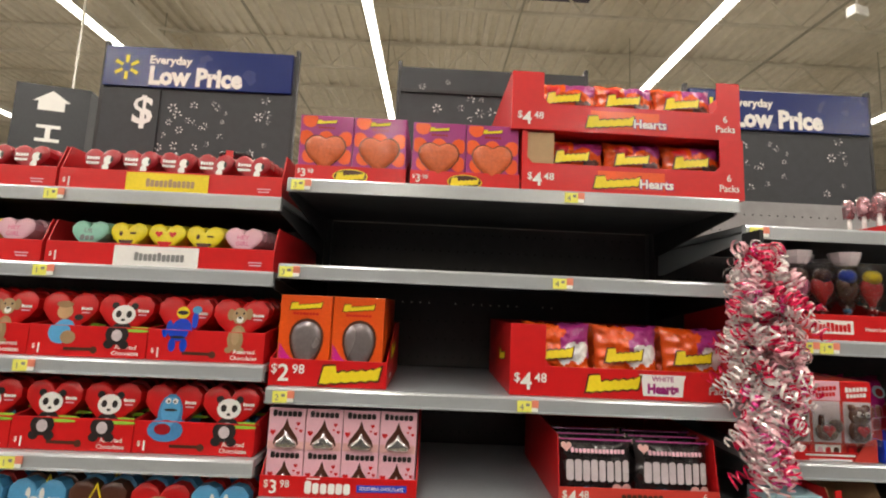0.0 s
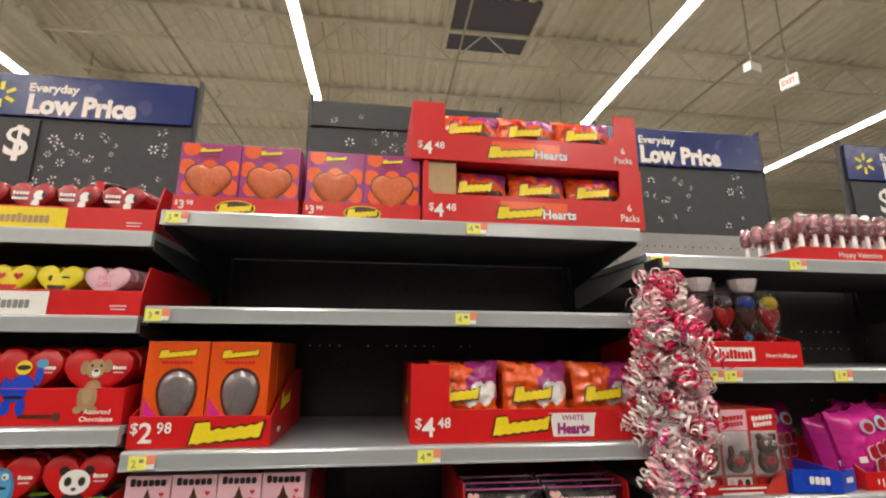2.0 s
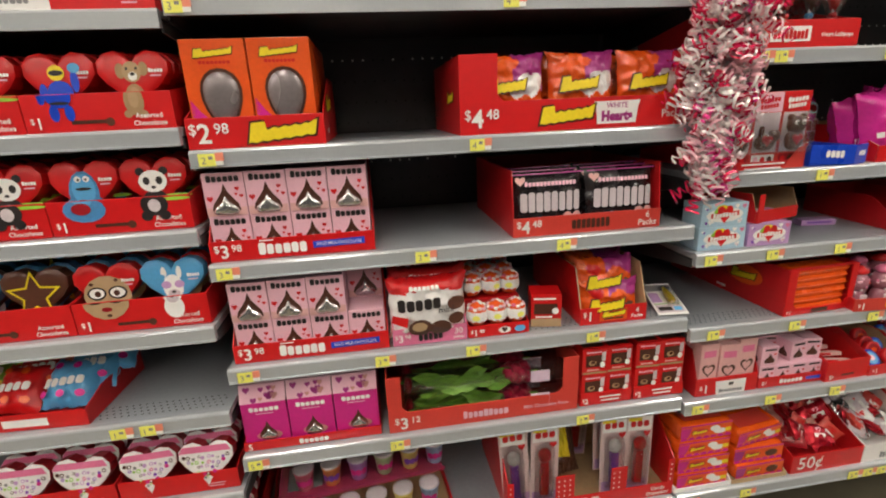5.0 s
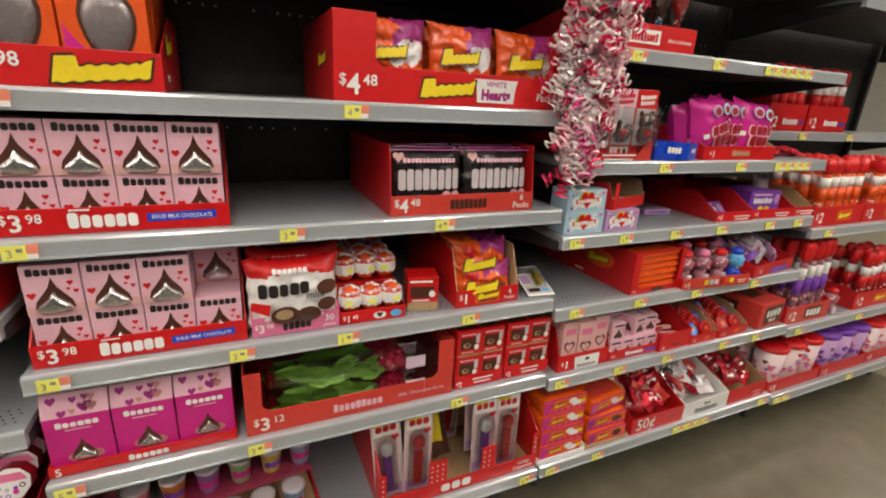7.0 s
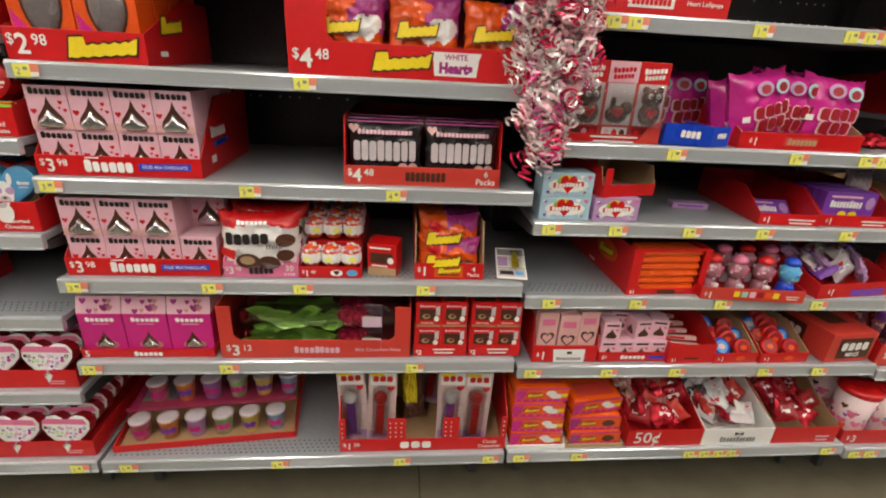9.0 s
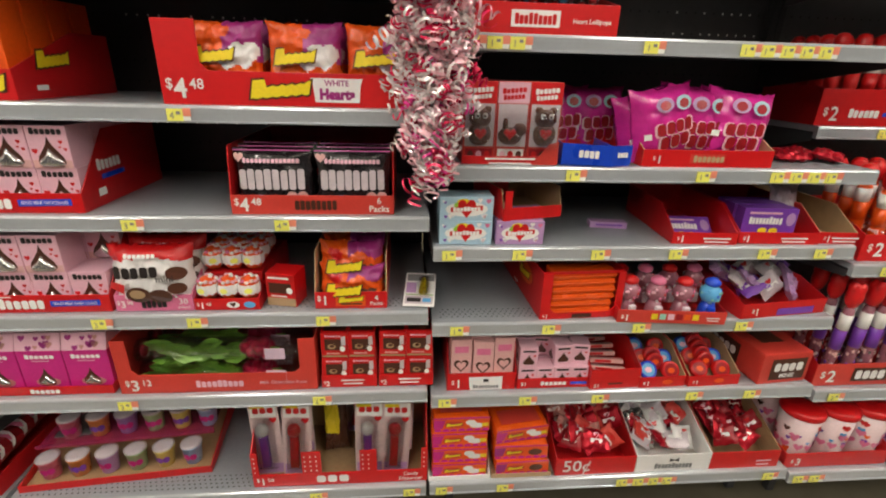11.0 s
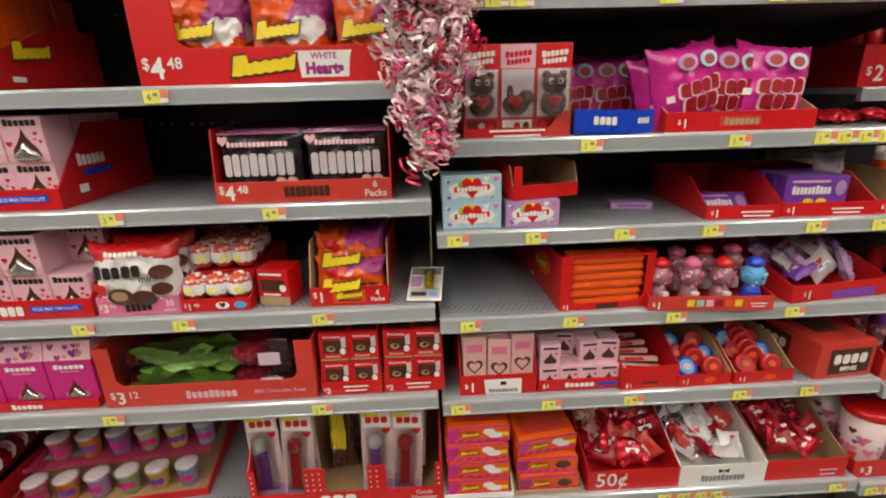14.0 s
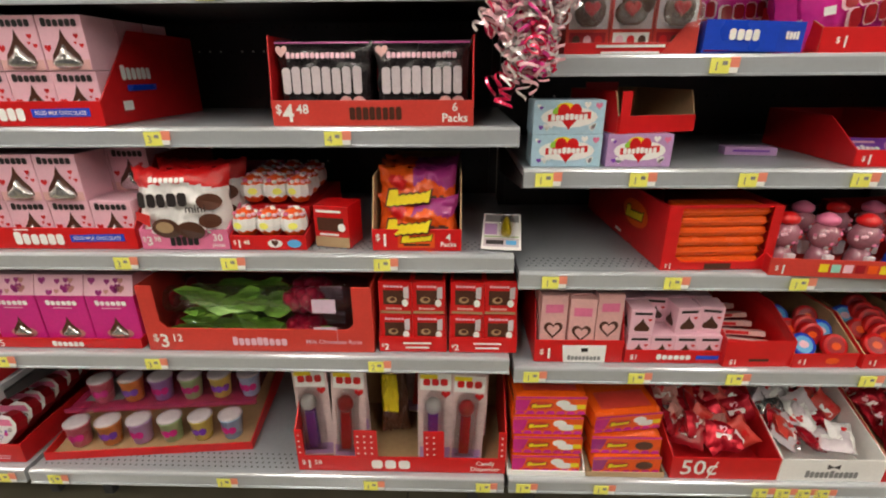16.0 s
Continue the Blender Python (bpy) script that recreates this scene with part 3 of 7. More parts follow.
def tag(sec, i, x, digit="1", w=0.062):
    """x: where the yellow field meets the red one."""
    z = LEVELS[sec][1][i]
    if digit not in TAGS:
        ob = thing("price_tag", "yellow and red paper shelf price tag", "price tag", "shelf price tags")
        c = G().box(-0.0275, 0.0, -0.0012, 0, -0.0105, 0.0105, "tag_yellow").box(0.0, 0.0135, -0.0012, 0, -0.002, 0.0118, "tag_red").box(0.0, 0.012, -0.0012, 0, -0.0095, -0.002, "white")
        part("card", c, ob)
        t = G().text(digit, -0.019, -0.0065, 0.0165, "grey_ink", -0.0018, bold=0.0).rect(-0.011, -0.004, 0.001, 0.006, "grey_ink", -0.0018)
        part("print", t, ob)
        TAGS[digit] = ob
    else:
        ob = copy_thing(TAGS[digit], Matrix())
    return put(ob, x, lip_y(sec, i) - 0.0036, z - 0.002, 0, 0, random.uniform(-0.6, 0.6))


for sec, i, row in (
    ("B", 6, "3:-.917 4:-.348"), ("B", 5, "3:-.923 4:-.373"), ("B", 4, "2:-.911 4:-.442"), ("B", 3, "3:-.914 3:-.555 4:-.274"),
    ("B", 2, "3:-.908 3:-.648 1:-.465 1:-.208"), ("B", 1, "5:-.916 3:-.633 2:-.227"), ("B", 0, "5:-.885 1:-.542 1:-.25 1:-.03"),
    ("C", 5, "1:.081 1:.123 1:.164 1:.412 1:.599 1:.638 1:.677 1:.715 1:.753"), ("C", 4, "1:.291 1:.559 1:.717 1:.757 1:.796 1:.833"),
    ("C", 3, "1:.051 1:.196 1:.362 1:.531 1:.73 1:.859"), ("C", 2, "1:.072 1:.273 1:.477 1:.717"),
    ("C", 1, "1:.05 1:.235 1:.406 1:.635 1:.779"), ("C", 0, "1:.048 1:.198 5:.5 5:.542 5:.58 5:.615 1:.888"),
    ("C", 6, "1:.04 1:.36"), ("D", 3, "2:1.12 2:1.4"), ("D", 2, "2:1.03 2:1.45"), ("D", 1, "2:1.0 2:1.35 2:1.7"), ("D", 0, "3:.975 3:1.02 3:1.4"),
    ("A", 7, "1:-1.412"), ("A", 6, "1:-1.404"), ("A", 5, "1:-1.406"), ("A", 4, "1:-1.395"), ("A", 3, "1:-1.383"), ("A", 1, "1:-1.3"), ("A", 0, "1:-.992"), ("A", 2, "1:-1.409 1:-1.149 1:-1.097"),
):
    for e in row.split():
        d, x = e.split(":")
        tag(sec, i, float(x), d)

# ---- goods: kinds of packaging ----
TOP = 0.0148


def dome(g, poly, y, depth, m, cx=None, cz=None):
    """A blister or bulge raised from an outline towards the front."""
    n = len(poly)
    cx = sum(p[0] for p in poly) / n if cx is None else cx
    cz = sum(p[1] for p in poly) / n if cz is None else cz
    v = []
    for s, k in ((1, 0), (0.93, 0.55), (0.75, 0.86), (0.4, 1.0)):
        v += [(cx + (a - cx) * s, y - depth * k, cz + (b - cz) * s) for a, b in poly]
    f = [(r * n + i, r * n + (i + 1) % n, (r + 1) * n + (i + 1) % n, (r + 1) * n + i) for r in range(3) for i in range(n)]
    f.append(list(range(3 * n, 4 * n)))
    return g.mesh(v, f, m)


def at_shelf(ob, sec, i, x, back=0.008, dz=0.0, rz=0.0, rx=0.0):
    z = LEVELS[sec][1][i]
    return put(ob, x, lip_y(sec, i) + 0.012 + back, z + TOP + dz, rz, rx)


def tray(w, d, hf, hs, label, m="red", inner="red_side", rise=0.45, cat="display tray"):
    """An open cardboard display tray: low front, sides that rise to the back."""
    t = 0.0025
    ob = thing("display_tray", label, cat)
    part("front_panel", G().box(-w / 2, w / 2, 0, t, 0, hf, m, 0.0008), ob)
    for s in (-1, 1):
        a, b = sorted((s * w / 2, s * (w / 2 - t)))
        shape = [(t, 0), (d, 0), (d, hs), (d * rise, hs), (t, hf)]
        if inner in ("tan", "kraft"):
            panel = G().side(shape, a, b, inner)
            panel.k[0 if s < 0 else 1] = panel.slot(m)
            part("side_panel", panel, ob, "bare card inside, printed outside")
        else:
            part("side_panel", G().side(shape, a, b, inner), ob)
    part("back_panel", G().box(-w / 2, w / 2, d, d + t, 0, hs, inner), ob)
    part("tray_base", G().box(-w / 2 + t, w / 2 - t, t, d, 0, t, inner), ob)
    return ob


def case(w, d, h, band, left, right, label, m="red", inner="red_side", top=False):
    """A display case with a cut-out front: band below, pillars at both ends."""
    t = 0.003
    ob = thing("display_case", label, "display case")
    c = 0.012
    poly = [(-w / 2, 0), (w / 2, 0), (w / 2, h), (w / 2 - right, h), (w / 2 - right, band + c), (w / 2 - right - c, band), (-w / 2 + left + c, band), (-w / 2 + left, band + c), (-w / 2 + left, h), (-w / 2, h)]
    g = G()
    g.box(-w / 2, w / 2, 0, t, 0, band, m, 0.0008)
    g.box(-w / 2, -w / 2 + left, 0, t, band - 0.001, h, m, 0.0008)
    g.box(w / 2 - right, w / 2, 0, t, band - 0.001, h, m, 0.0008)
    g.prism([(-w / 2 + left, band - 0.001), (-w / 2 + left + c, band - 0.001), (-w / 2 + left, band + c)], 0.0003, t, m)
    g.prism([(w / 2 - right, band + c), (w / 2 - right - c, band - 0.001), (w / 2 - right, band - 0.001)], 0.0003, t, m)
    part("front_panel", g, ob)
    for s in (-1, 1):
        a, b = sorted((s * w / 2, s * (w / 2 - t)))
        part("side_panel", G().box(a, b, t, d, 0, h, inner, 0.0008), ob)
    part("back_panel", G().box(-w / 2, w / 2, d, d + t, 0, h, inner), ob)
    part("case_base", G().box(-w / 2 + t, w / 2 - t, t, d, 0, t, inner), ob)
    return ob


def small_bars(g, x, z, w, m="white", rows=2, s=0.006, y=-0.0014):
    """Writing too small to read, as plain bars."""
    for r in range(rows):
        g.rect(x - w / 2 * (1 - 0.15 * r), x + w / 2 * (1 - 0.15 * r), z - r * s * 1.5, z - r * s * 1.5 + s * 0.62, m, y)
    return g


PROTO = {}


def proto(key, make):
    """The first of a kind is built, the next ones are copies of it."""
    if key not in PROTO:
        PROTO[key] = make()
        return PROTO[key]
    return copy_thing(PROTO[key], Matrix())


def carton(name, w, d, h, m, label, group, draw=None, cat="candy box"):
    ob = thing(name, label, cat, group)
    part("carton", G().box(-w / 2, w / 2, 0, d, 0, h, m, 0.0012), ob)
    if draw:
        draw(ob, w, h, d)
    return ob


def bag(name, w, h, t, m, label, group, seed, draw=None, lean=-0.12, cat="candy bag", paint=None):
    ob = thing(name, label, cat, group)
    g = G()
    g.pillow(w, h, t, m, seed, lean=lean, nx=40 if paint else 18, nz=34 if paint else 16, paint=paint)
    part("pouch", g, ob, smooth=True)
    if draw:
        draw(ob, w, h, t, lean)
    return ob


def on_bag(g, w, h, t, lean):
    """Bends flat print over the bulge of a bag."""
    out = []
    for x, y, z in g.v:
        u, v = max(-1, min(1, 2 * x / w)), max(-1, min(1, 2 * z / h - 1))
        b = max(0.0, (1 - abs(u) ** 3) * (1 - abs(v) ** 4)) ** 0.6
        p = Matrix.Rotation(lean, 3, "X") @ Vector((x, -(t / 2 * b + 0.0085) + y, z))
        out.append(tuple(p))
    g.v = out
    return g


def brand(g, cx, cz, w, h, y=-0.0014):
    """Slanting yellow wordmark on a brown outline, as one plain shape: a tall start, then a lower wavy run."""
    was, g.kind = g.kind, "wordmark"
    n, top, low = 24, [], []
    for i in range(n + 1):
        q = i / n
        x = (q - 0.5) * w
        tall = 0.58 if q < 0.2 else (0.58 - 0.4 * min(1, (q - 0.2) / 0.05))
        top.append((x, tall + (0.0 if q < 0.2 else 0.05 * math.sin(q * 40)) + (0.1 if q > 0.88 else 0.0)))
        low.append((x, -0.42 + 0.04 * math.sin(q * 38)))
    for e, m, dy in ((h * 0.1, "brown", 0.0), (0.0, "yellow", -0.0005)):
        f = lambda x, v, k: (cx + x * (1 + 2 * e / w) + 0.22 * (v * h + k * e), cz + v * h + k * e + 0.1 * x)
        g.flat([f(x, v, -1) for x, v in low] + [f(x, v, 1) for x, v in reversed(top)], m, y + dy)
    g.kind = was
    return g


# ---- section B, top shelf ----
def heart_box():
    def draw(ob, w, h, d):
        g = G()
        rng = random.Random(5)
        for k in range(10):
            cx, cz, r = (k % 3 - 1) * w * 0.33 + rng.uniform(-0.006, 0.006), h * (0.08 + 0.28 * (k // 3)), 0.017
            pts = [(max(-w / 2 + 0.002, min(w / 2 - 0.002, a)), max(0.002, min(h - 0.002, b))) for a, b in oval(cx, cz, 2 * r, 2 * r, 12)]
            g.flat(pts, "orange", -0.0006 - 0.00003 * k)
        brand(g, 0, h * 0.9, w * 0.36, 0.009, -0.0012)
        g.mark(0, h * 0.81, w * 0.32, 0.006, "red_deep", 6, -0.0012)
        fat = [(a * 0.62 + c * 0.38, b * 0.62 + d * 0.38) for (a, b), (c, d) in zip(heart(0, h * 0.43, w * 0.74, h * 0.56, 24), [(-w * 0.37 * math.sin(2 * math.pi * i / 24), h * 0.43 + h * 0.28 * math.cos(2 * math.pi * i / 24)) for i in range(24)])]
        g.flat([(a * 1.07, (b - h * 0.43) * 1.07 + h * 0.43) for a, b in fat], "choc", -0.0011)
        part("print", g, ob)
        part("blister", dome(G(), fat, -0.0012, 0.004, "heart_orange"), ob, "clear blister over an orange heart", smooth=True)
    return carton("heart_box", 0.114, 0.045, 0.142, "purple", "purple and orange gift box with a heart under a blister", "boxed hearts on the top shelf", draw)


for x, hh in ((-0.829, 0.0), (-0.585, -0.004)):
    ob = at_shelf(tray(0.235, 0.36, 0.034, 0.1, "red cardboard tray priced for boxed hearts"), "B", 6, x)
    g = price(G(), -0.113, 0.008, 0.024, "3", "98")
    g.flat(oval(0.0, 0.012, 0.075, 0.032), "yellow", -0.001)
    g.flat(oval(0.0, 0.012, 0.07, 0.028), "brown", -0.0013)
    brand(g, 0, 0.012, 0.06, 0.018, -0.0018)
    part("print", g, ob)
    for r in range(4):
        for s in (-1, 1):
            at_shelf(proto("heart_box", heart_box), "B", 6, x + s * 0.0578, 0.012 + 0.06 * r, 0.004 + hh * (r == 0), 0.0, 0)


def wrap_draw(kind):
    def draw(ob, w, h, t, lean):
        g = G()
        brand(g, -w * 0.1, h * (0.42 if kind == "white" else 0.52), w * 0.52, h * 0.24, -0.001)
        part("print", on_bag(g, w, h, t, lean), ob)
    return draw


def in_heart(u, v, cu, cv, s):
    x, z = (u - cu) / s * 1.2, (v - cv) / s * 2.2
    return (x * x + z * z - 1) ** 3 - x * x * z ** 3 < 0


def wrap_paint(kind):
    def paint(u, v):
        if kind == "white":
            if in_heart(u, v, 0.55, 0.42, 0.42) or in_heart(u, v, 0.12, 0.34, 0.3):
                return "white_gloss"
            if in_heart(u, v, 0.0, 0.8, 0.2):
                return "orange"
            return "purple" if u > 0.0 and v > 0.5 - 0.15 * u else None
        if in_heart(u, v, 0.5, 0.36, 0.34):
            return "choc"
        if in_heart(u, v, -0.5, 0.74, 0.25):
            return "red"
        return "purple" if v > 0.74 + 0.08 * math.sin(u * 6) and u > -0.1 else None
    return paint


def wrap_bag(kind, seed):
    return bag("candy_bag", 0.138, 0.112, 0.05, "orange_foil", "orange and purple foil bag of wrapped heart sweets", "orange sweet bags", seed, wrap_draw(kind), paint=wrap_paint(kind))


def heart_case(x, dz, tilt, w, h, flap):
    ob = case(w, 0.34, h, h * 0.46, 0.07 if not flap else 0.012, 0.052, "red cardboard case of orange heart sweet bags")
    at_shelf(ob, "B", 6, x, 0.004, dz, tilt)
    g = price(G(), -w / 2 + 0.012, 0.012, 0.04, "4", "48")
    g.rect(-w * 0.16, w * 0.14, 0.012, h * 0.38, "orange", -0.0009)
    brand(g, -w * 0.075, h * 0.2, w * 0.2, 0.026, -0.0014)
    g.text("Hearts", w * 0.025, h * 0.12, 0.027, "white", -0.0018, align="LEFT", bold=0.03, squash=1.0)
    g.text("Hearts", w * 0.026, h * 0.117, 0.027, "purple", -0.0013, align="LEFT", bold=0.09, squash=1.0)
    g.text("6", w * 0.43, h * 0.3, 0.022, "white", -0.0014).text("Packs", w * 0.43, h * 0.13, 0.022, "white", -0.0014, squash=0.9)
    part("print", g, ob)
    if flap:
        part("inner_flap", G().box(-w / 2 + 0.012, -w / 2 + 0.07, 0.004, 0.007, h * 0.46, h * 0.98, "tan"), ob, "bare tan inner flap")
    for k in range(3):
        b = proto(("wrap", "milk", k), lambda: wrap_bag("milk", 20 + k))
        at_shelf(b, "B", 6, x - w * 0.24 + 0.133 * k, 0.044, dz + 0.022, random.uniform(-3, 3))
        b = proto(("wrap", "milk", k + 1), lambda: wrap_bag("milk", 21 + k))
        at_shelf(b, "B", 6, x - w * 0.24 + 0.133 * k, 0.09, dz + 0.02, random.uniform(-3, 3))


heart_case(-0.222, 0.0, 0.0, 0.484, 0.134, True)
heart_case(-0.235, 0.1345, 1.0, 0.508, 0.132, False)

# ---- section B, fourth shelf ----
def egg_box():
    def draw(ob, w, h, d):
        g = G()
        brand(g, 0, h * 0.88, w * 0.6, 0.014, -0.001)
        g.mark(0, h * 0.79, w * 0.5, 0.006, "red", 8, -0.001)
        for k in range(7):
            g.flat([(-w / 2 + 0.003, 0.05 + 0.006 * k - 0.012), (-w / 2 + 0.03 + 0.002 * (k % 3), 0.045 - 0.002 * k), (-w / 2 + 0.033 + 0.002 * (k % 3), 0.048 - 0.002 * k), (-w / 2 + 0.003, 0.054 + 0.006 * k - 0.012)], "hot_foil", -0.0008 - 0.00002 * k)
        egg = [(0.029 * (1 + 0.24 * math.sin(a)) * math.cos(a) + 0.004, h * 0.45 + 0.044 * math.sin(a)) for a in (2 * math.pi * i / 20 for i in range(20))]
        g.flat([(a * 1.16 - 0.0005, (b - h * 0.45) * 1.13 + h * 0.45) for a, b in egg], "brown", -0.0009)
        part("print", g, ob)
        part("blister", dome(G(), egg, -0.001, 0.006, "grey_foil"), ob, "grey foil egg under a clear blister", smooth=True)
    return carton("egg_box", 0.104, 0.06, 0.174, "orange", "bright orange box with a grey egg behind a window", "orange egg boxes", draw)


ob = at_shelf(tray(0.232, 0.3, 0.052, 0.12, "red cardboard tray holding tall orange boxes", rise=0.6), "B", 4, -0.842)
g = price(G(), -0.112, 0.01, 0.046, "2", "98")
brand(g, 0.045, 0.026, 0.115, 0.034)
part("print", g, ob)
sd = G()
brand(sd, 0, 0.0, 0.09, 0.03)
sd.rect(-0.06, -0.03, -0.055, -0.046, "white")
sd.move(pose(0.1165, 0.11, 0.07, 0, 0, 90))
part("side_print", sd, ob)
for r in range(4):
    for s in (-1, 1):
        at_shelf(proto("egg_box", egg_box), "B", 4, -0.842 + s * 0.0535 - 0.002, 0.0235 + 0.066 * r, 0.004)

ob = at_shelf(case(0.446, 0.32, 0.14, 0.058, 0.072, 0.012, "red cardboard case of orange bags with white heart sweets"), "B", 4, -0.259)
g = price(G(), -0.215, 0.012, 0.046, "4", "48")
brand(g, -0.015, 0.03, 0.105, 0.032)
g.flat([(0.045, 0.008), (0.125, 0.008), (0.128, 0.038), (0.132, 0.05), (0.038, 0.05), (0.042, 0.038)], "white", -0.0009)
g.text("WHITE", 0.085, 0.037, 0.014, "purple", -0.0014, bold=0.02).text("Hearts", 0.085, 0.014, 0.025, "purple", -0.0014, bold=0.06, squash=0.92)
g.text("Packs", 0.2, 0.016, 0.02, "white", -0.0014)
part("print", g, ob)
sd = G()
brand(sd, 0, 0, 0.07, 0.022)
sd.move(pose(-0.2235, 0.09, 0.07, 0, 0, -90))
part("side_print", sd, ob)
for k in range(3):
    b = proto(("wrap", "white", k), lambda: wrap_bag("white", 40 + k))
    at_shelf(b, "B", 4, -0.262 - 0.452 * 0.24 + 0.142 * k - 0.005, 0.044, 0.034, random.uniform(-2, 2))
    b = proto(("wrap", "white", (k + 1) % 3), lambda: wrap_bag("white", 41 + k))
    at_shelf(b, "B", 4, -0.262 - 0.452 * 0.24 + 0.142 * k, 0.1, 0.034, random.uniform(-2, 2))

# ---- section B, third and second shelf: pink drop boxes ----
def drop_box(h=0.078):
    def draw(ob, w, h2, d):
        g = G()
        g.mark(0, h * 0.875, w * 0.8, 0.0125, "ink", 6, -0.001, 0, 12)
        rng = random.Random(2)
        for cx, cz, s in ((-0.026, 0.4, 0.011), (0.022, 0.62, 0.008), (0.028, 0.45, 0.007), (0.019, 0.5, 0.005)):
            g.flat(heart(cx, h * cz, s, s), "red", -0.0009)
        g.rect(-w / 2 + 0.001, w / 2 - 0.001, 0.001, h * 0.2, "pink_soft", -0.0006)
        # brown stands in for the dark reflection on the foil drop's upper part
        g.flat(drop_shape(0, h * 0.4, 0.049, 0.056), "brown", -0.0009)
        part("print", g, ob)
        part("foil_drop", dome(G(), drop_shape(0, h * 0.265, 0.046, 0.034), -0.001, 0.008, "silver", 0, h * 0.2), ob, "silver foil sweet drop in a window", smooth=True)
    return carton("drop_box", 0.0705, 0.07, h, "pink", "small pale pink box with a silver foil drop", "pale pink drop boxes", draw)


def drop_tray(lev, x, missing, lean):
    w = 0.298
    ob = at_shelf(tray(w, 0.3, 0.038, 0.145, "red cardboard tray with a blue strip, full of pink boxes", rise=0.35), "B", lev, x)
    g = price(G(), -w / 2 + 0.008, 0.007, 0.034, "3", "98")
    g.mark(-0.02, 0.02, 0.088, 0.024, "white", 6, -0.0014, 0, 12)
    g.rect(-0.06, -0.035, 0.0335, 0.036, "white", -0.0012)
    g.flat([(0.035, 0.013), (0.13, 0.015), (0.13, 0.028), (0.035, 0.026)], "blue", -0.0012)
    g.text("SOLID MILK CHOCOLATE", 0.0825, 0.0175, 0.0088, "white", -0.0018, squash=0.82)
    part("print", g, ob)
    sd = G().mark(0, 0, 0.08, 0.024, "white", 6, -0.001, 0, 12)
    sd.rect(-0.03, 0.05, -0.03, -0.02, "blue", -0.001).rect(-0.05, -0.025, -0.06, -0.045, "white", -0.001)
    sd.move(pose(w / 2 + 0.0012, 0.1, 0.08, 0, 0, 90))
    part("side_print", sd, ob)
    for r in range(3):
        for k in range(4):
            for lv in range(2):
                if lv == 1 and (k, r) in missing:
                    continue
                b = proto("drop_box", drop_box)
                at_shelf(b, "B", lev, x + (k - 1.5) * 0.0722, 0.0215 + 0.074 * r - 0.003 * lv, 0.004 + 0.0785 * lv, random.uniform(-1.2, 1.2))


drop_tray(3, -0.805, (), 0)
drop_tray(2, -0.794, ((3, 0),), 0)

# ---- section B, third shelf: dark bar packs ----
def dark_pack():
    def draw(ob, w, h, t, lean):
        g = G()
        g.mark(0, h * 0.48, w * 0.82, h * 0.36, "frost", 8, -0.0012, 0, 21, tall=range(8))
        g.mark(0, h * 0.8, w * 0.7, h * 0.09, "pink", 14, -0.001, 0, 4)
        g.flat(heart(-w * 0.4, h * 0.84, 0.02, 0.018), "pink_soft", -0.001)
        g.flat(oval(-w * 0.15, h * 0.08, 0.04, 0.03), "sky", -0.0008)
        g.flat(heart(w * 0.3, h * 0.12, 0.04, 0.035), "pink_soft", -0.0008)
        g.rect(-w * 0.48, w * 0.48, h * 0.95, h * 0.975, "purple", -0.0006)
        part("print", on_bag(g, w, h, t, lean), ob)
    return bag("dark_pack", 0.152, 0.112, 0.03, "black_foil", "black foil pack of chocolate bars with pale lettering", "dark bar packs", 61, draw, -0.06)


ob = at_shelf(tray(0.312, 0.32, 0.038, 0.13, "coral red case holding black foil packs", "coral", "red_side", 0.05), "B", 3, -0.229, 0.004)
g = price(G(), -0.15, 0.007, 0.036, "4", "48")
g.mark(0.005, 0.019, 0.082, 0.02, "brown", 8, -0.0014, 0, 21, tall=range(8))
g.text("6", 0.127, 0.022, 0.018, "white", -0.0014).text("Packs", 0.127, 0.006, 0.018, "white", -0.0014)
part("print", g, ob)
for r in range(3):
    for s in (-1, 1):
        at_shelf(proto("dark_pack", dark_pack), "B", 3, -0.229 + s * 0.0765, 0.033 + 0.034 * r, 0.012 + 0.002 * r)

# ---- section B, second shelf: pouch, eggs, small box, orange bags ----
def pouch(seed, dark=False):
    def draw(ob, w, h, t, lean):
        g = G()
        g.mark(-w * 0.05, h * 0.84, w * 0.36, h * 0.08, "white", 7, -0.001, 0, 3)
        g.mark(-w * 0.12, h * 0.6, w * 0.52, h * 0.22, "ink", 5, -0.001, 0.05, 31, tall=(0,))
        g.text("mini", w * 0.2, h * 0.42, h * 0.15, "ink", -0.001)
        for cx, cz, r in ((-0.12, 0.2, 0.026), (0.12, 0.17, 0.024), (0.33, 0.55, 0.02), (0.32, 0.3, 0.018)):
            g.flat(oval(w * cx, h * cz, r * 1.9, r * 1.4), "choc", -0.0008)
        g.flat(oval(-w * 0.13, h * 0.22, 0.03, 0.02), "tan", -0.0011)
        g.flat([(-w * 0.46, h * 0.3), (-w * 0.28, h * 0.22), (-w * 0.26, h * 0.38), (-w * 0.44, h * 0.42)], "red", -0.0008)
        part("print", on_bag(g, w, h, t, lean), ob)
    return bag("sweet_pouch", 0.166, 0.128, 0.06, "white_gloss", "white and red pouch of chocolate pieces", "white sweet pouches", seed, draw, -0.16, paint=lambda u, v: "red" if v > 0.78 + 0.05 * math.cos(3 * u) else None)


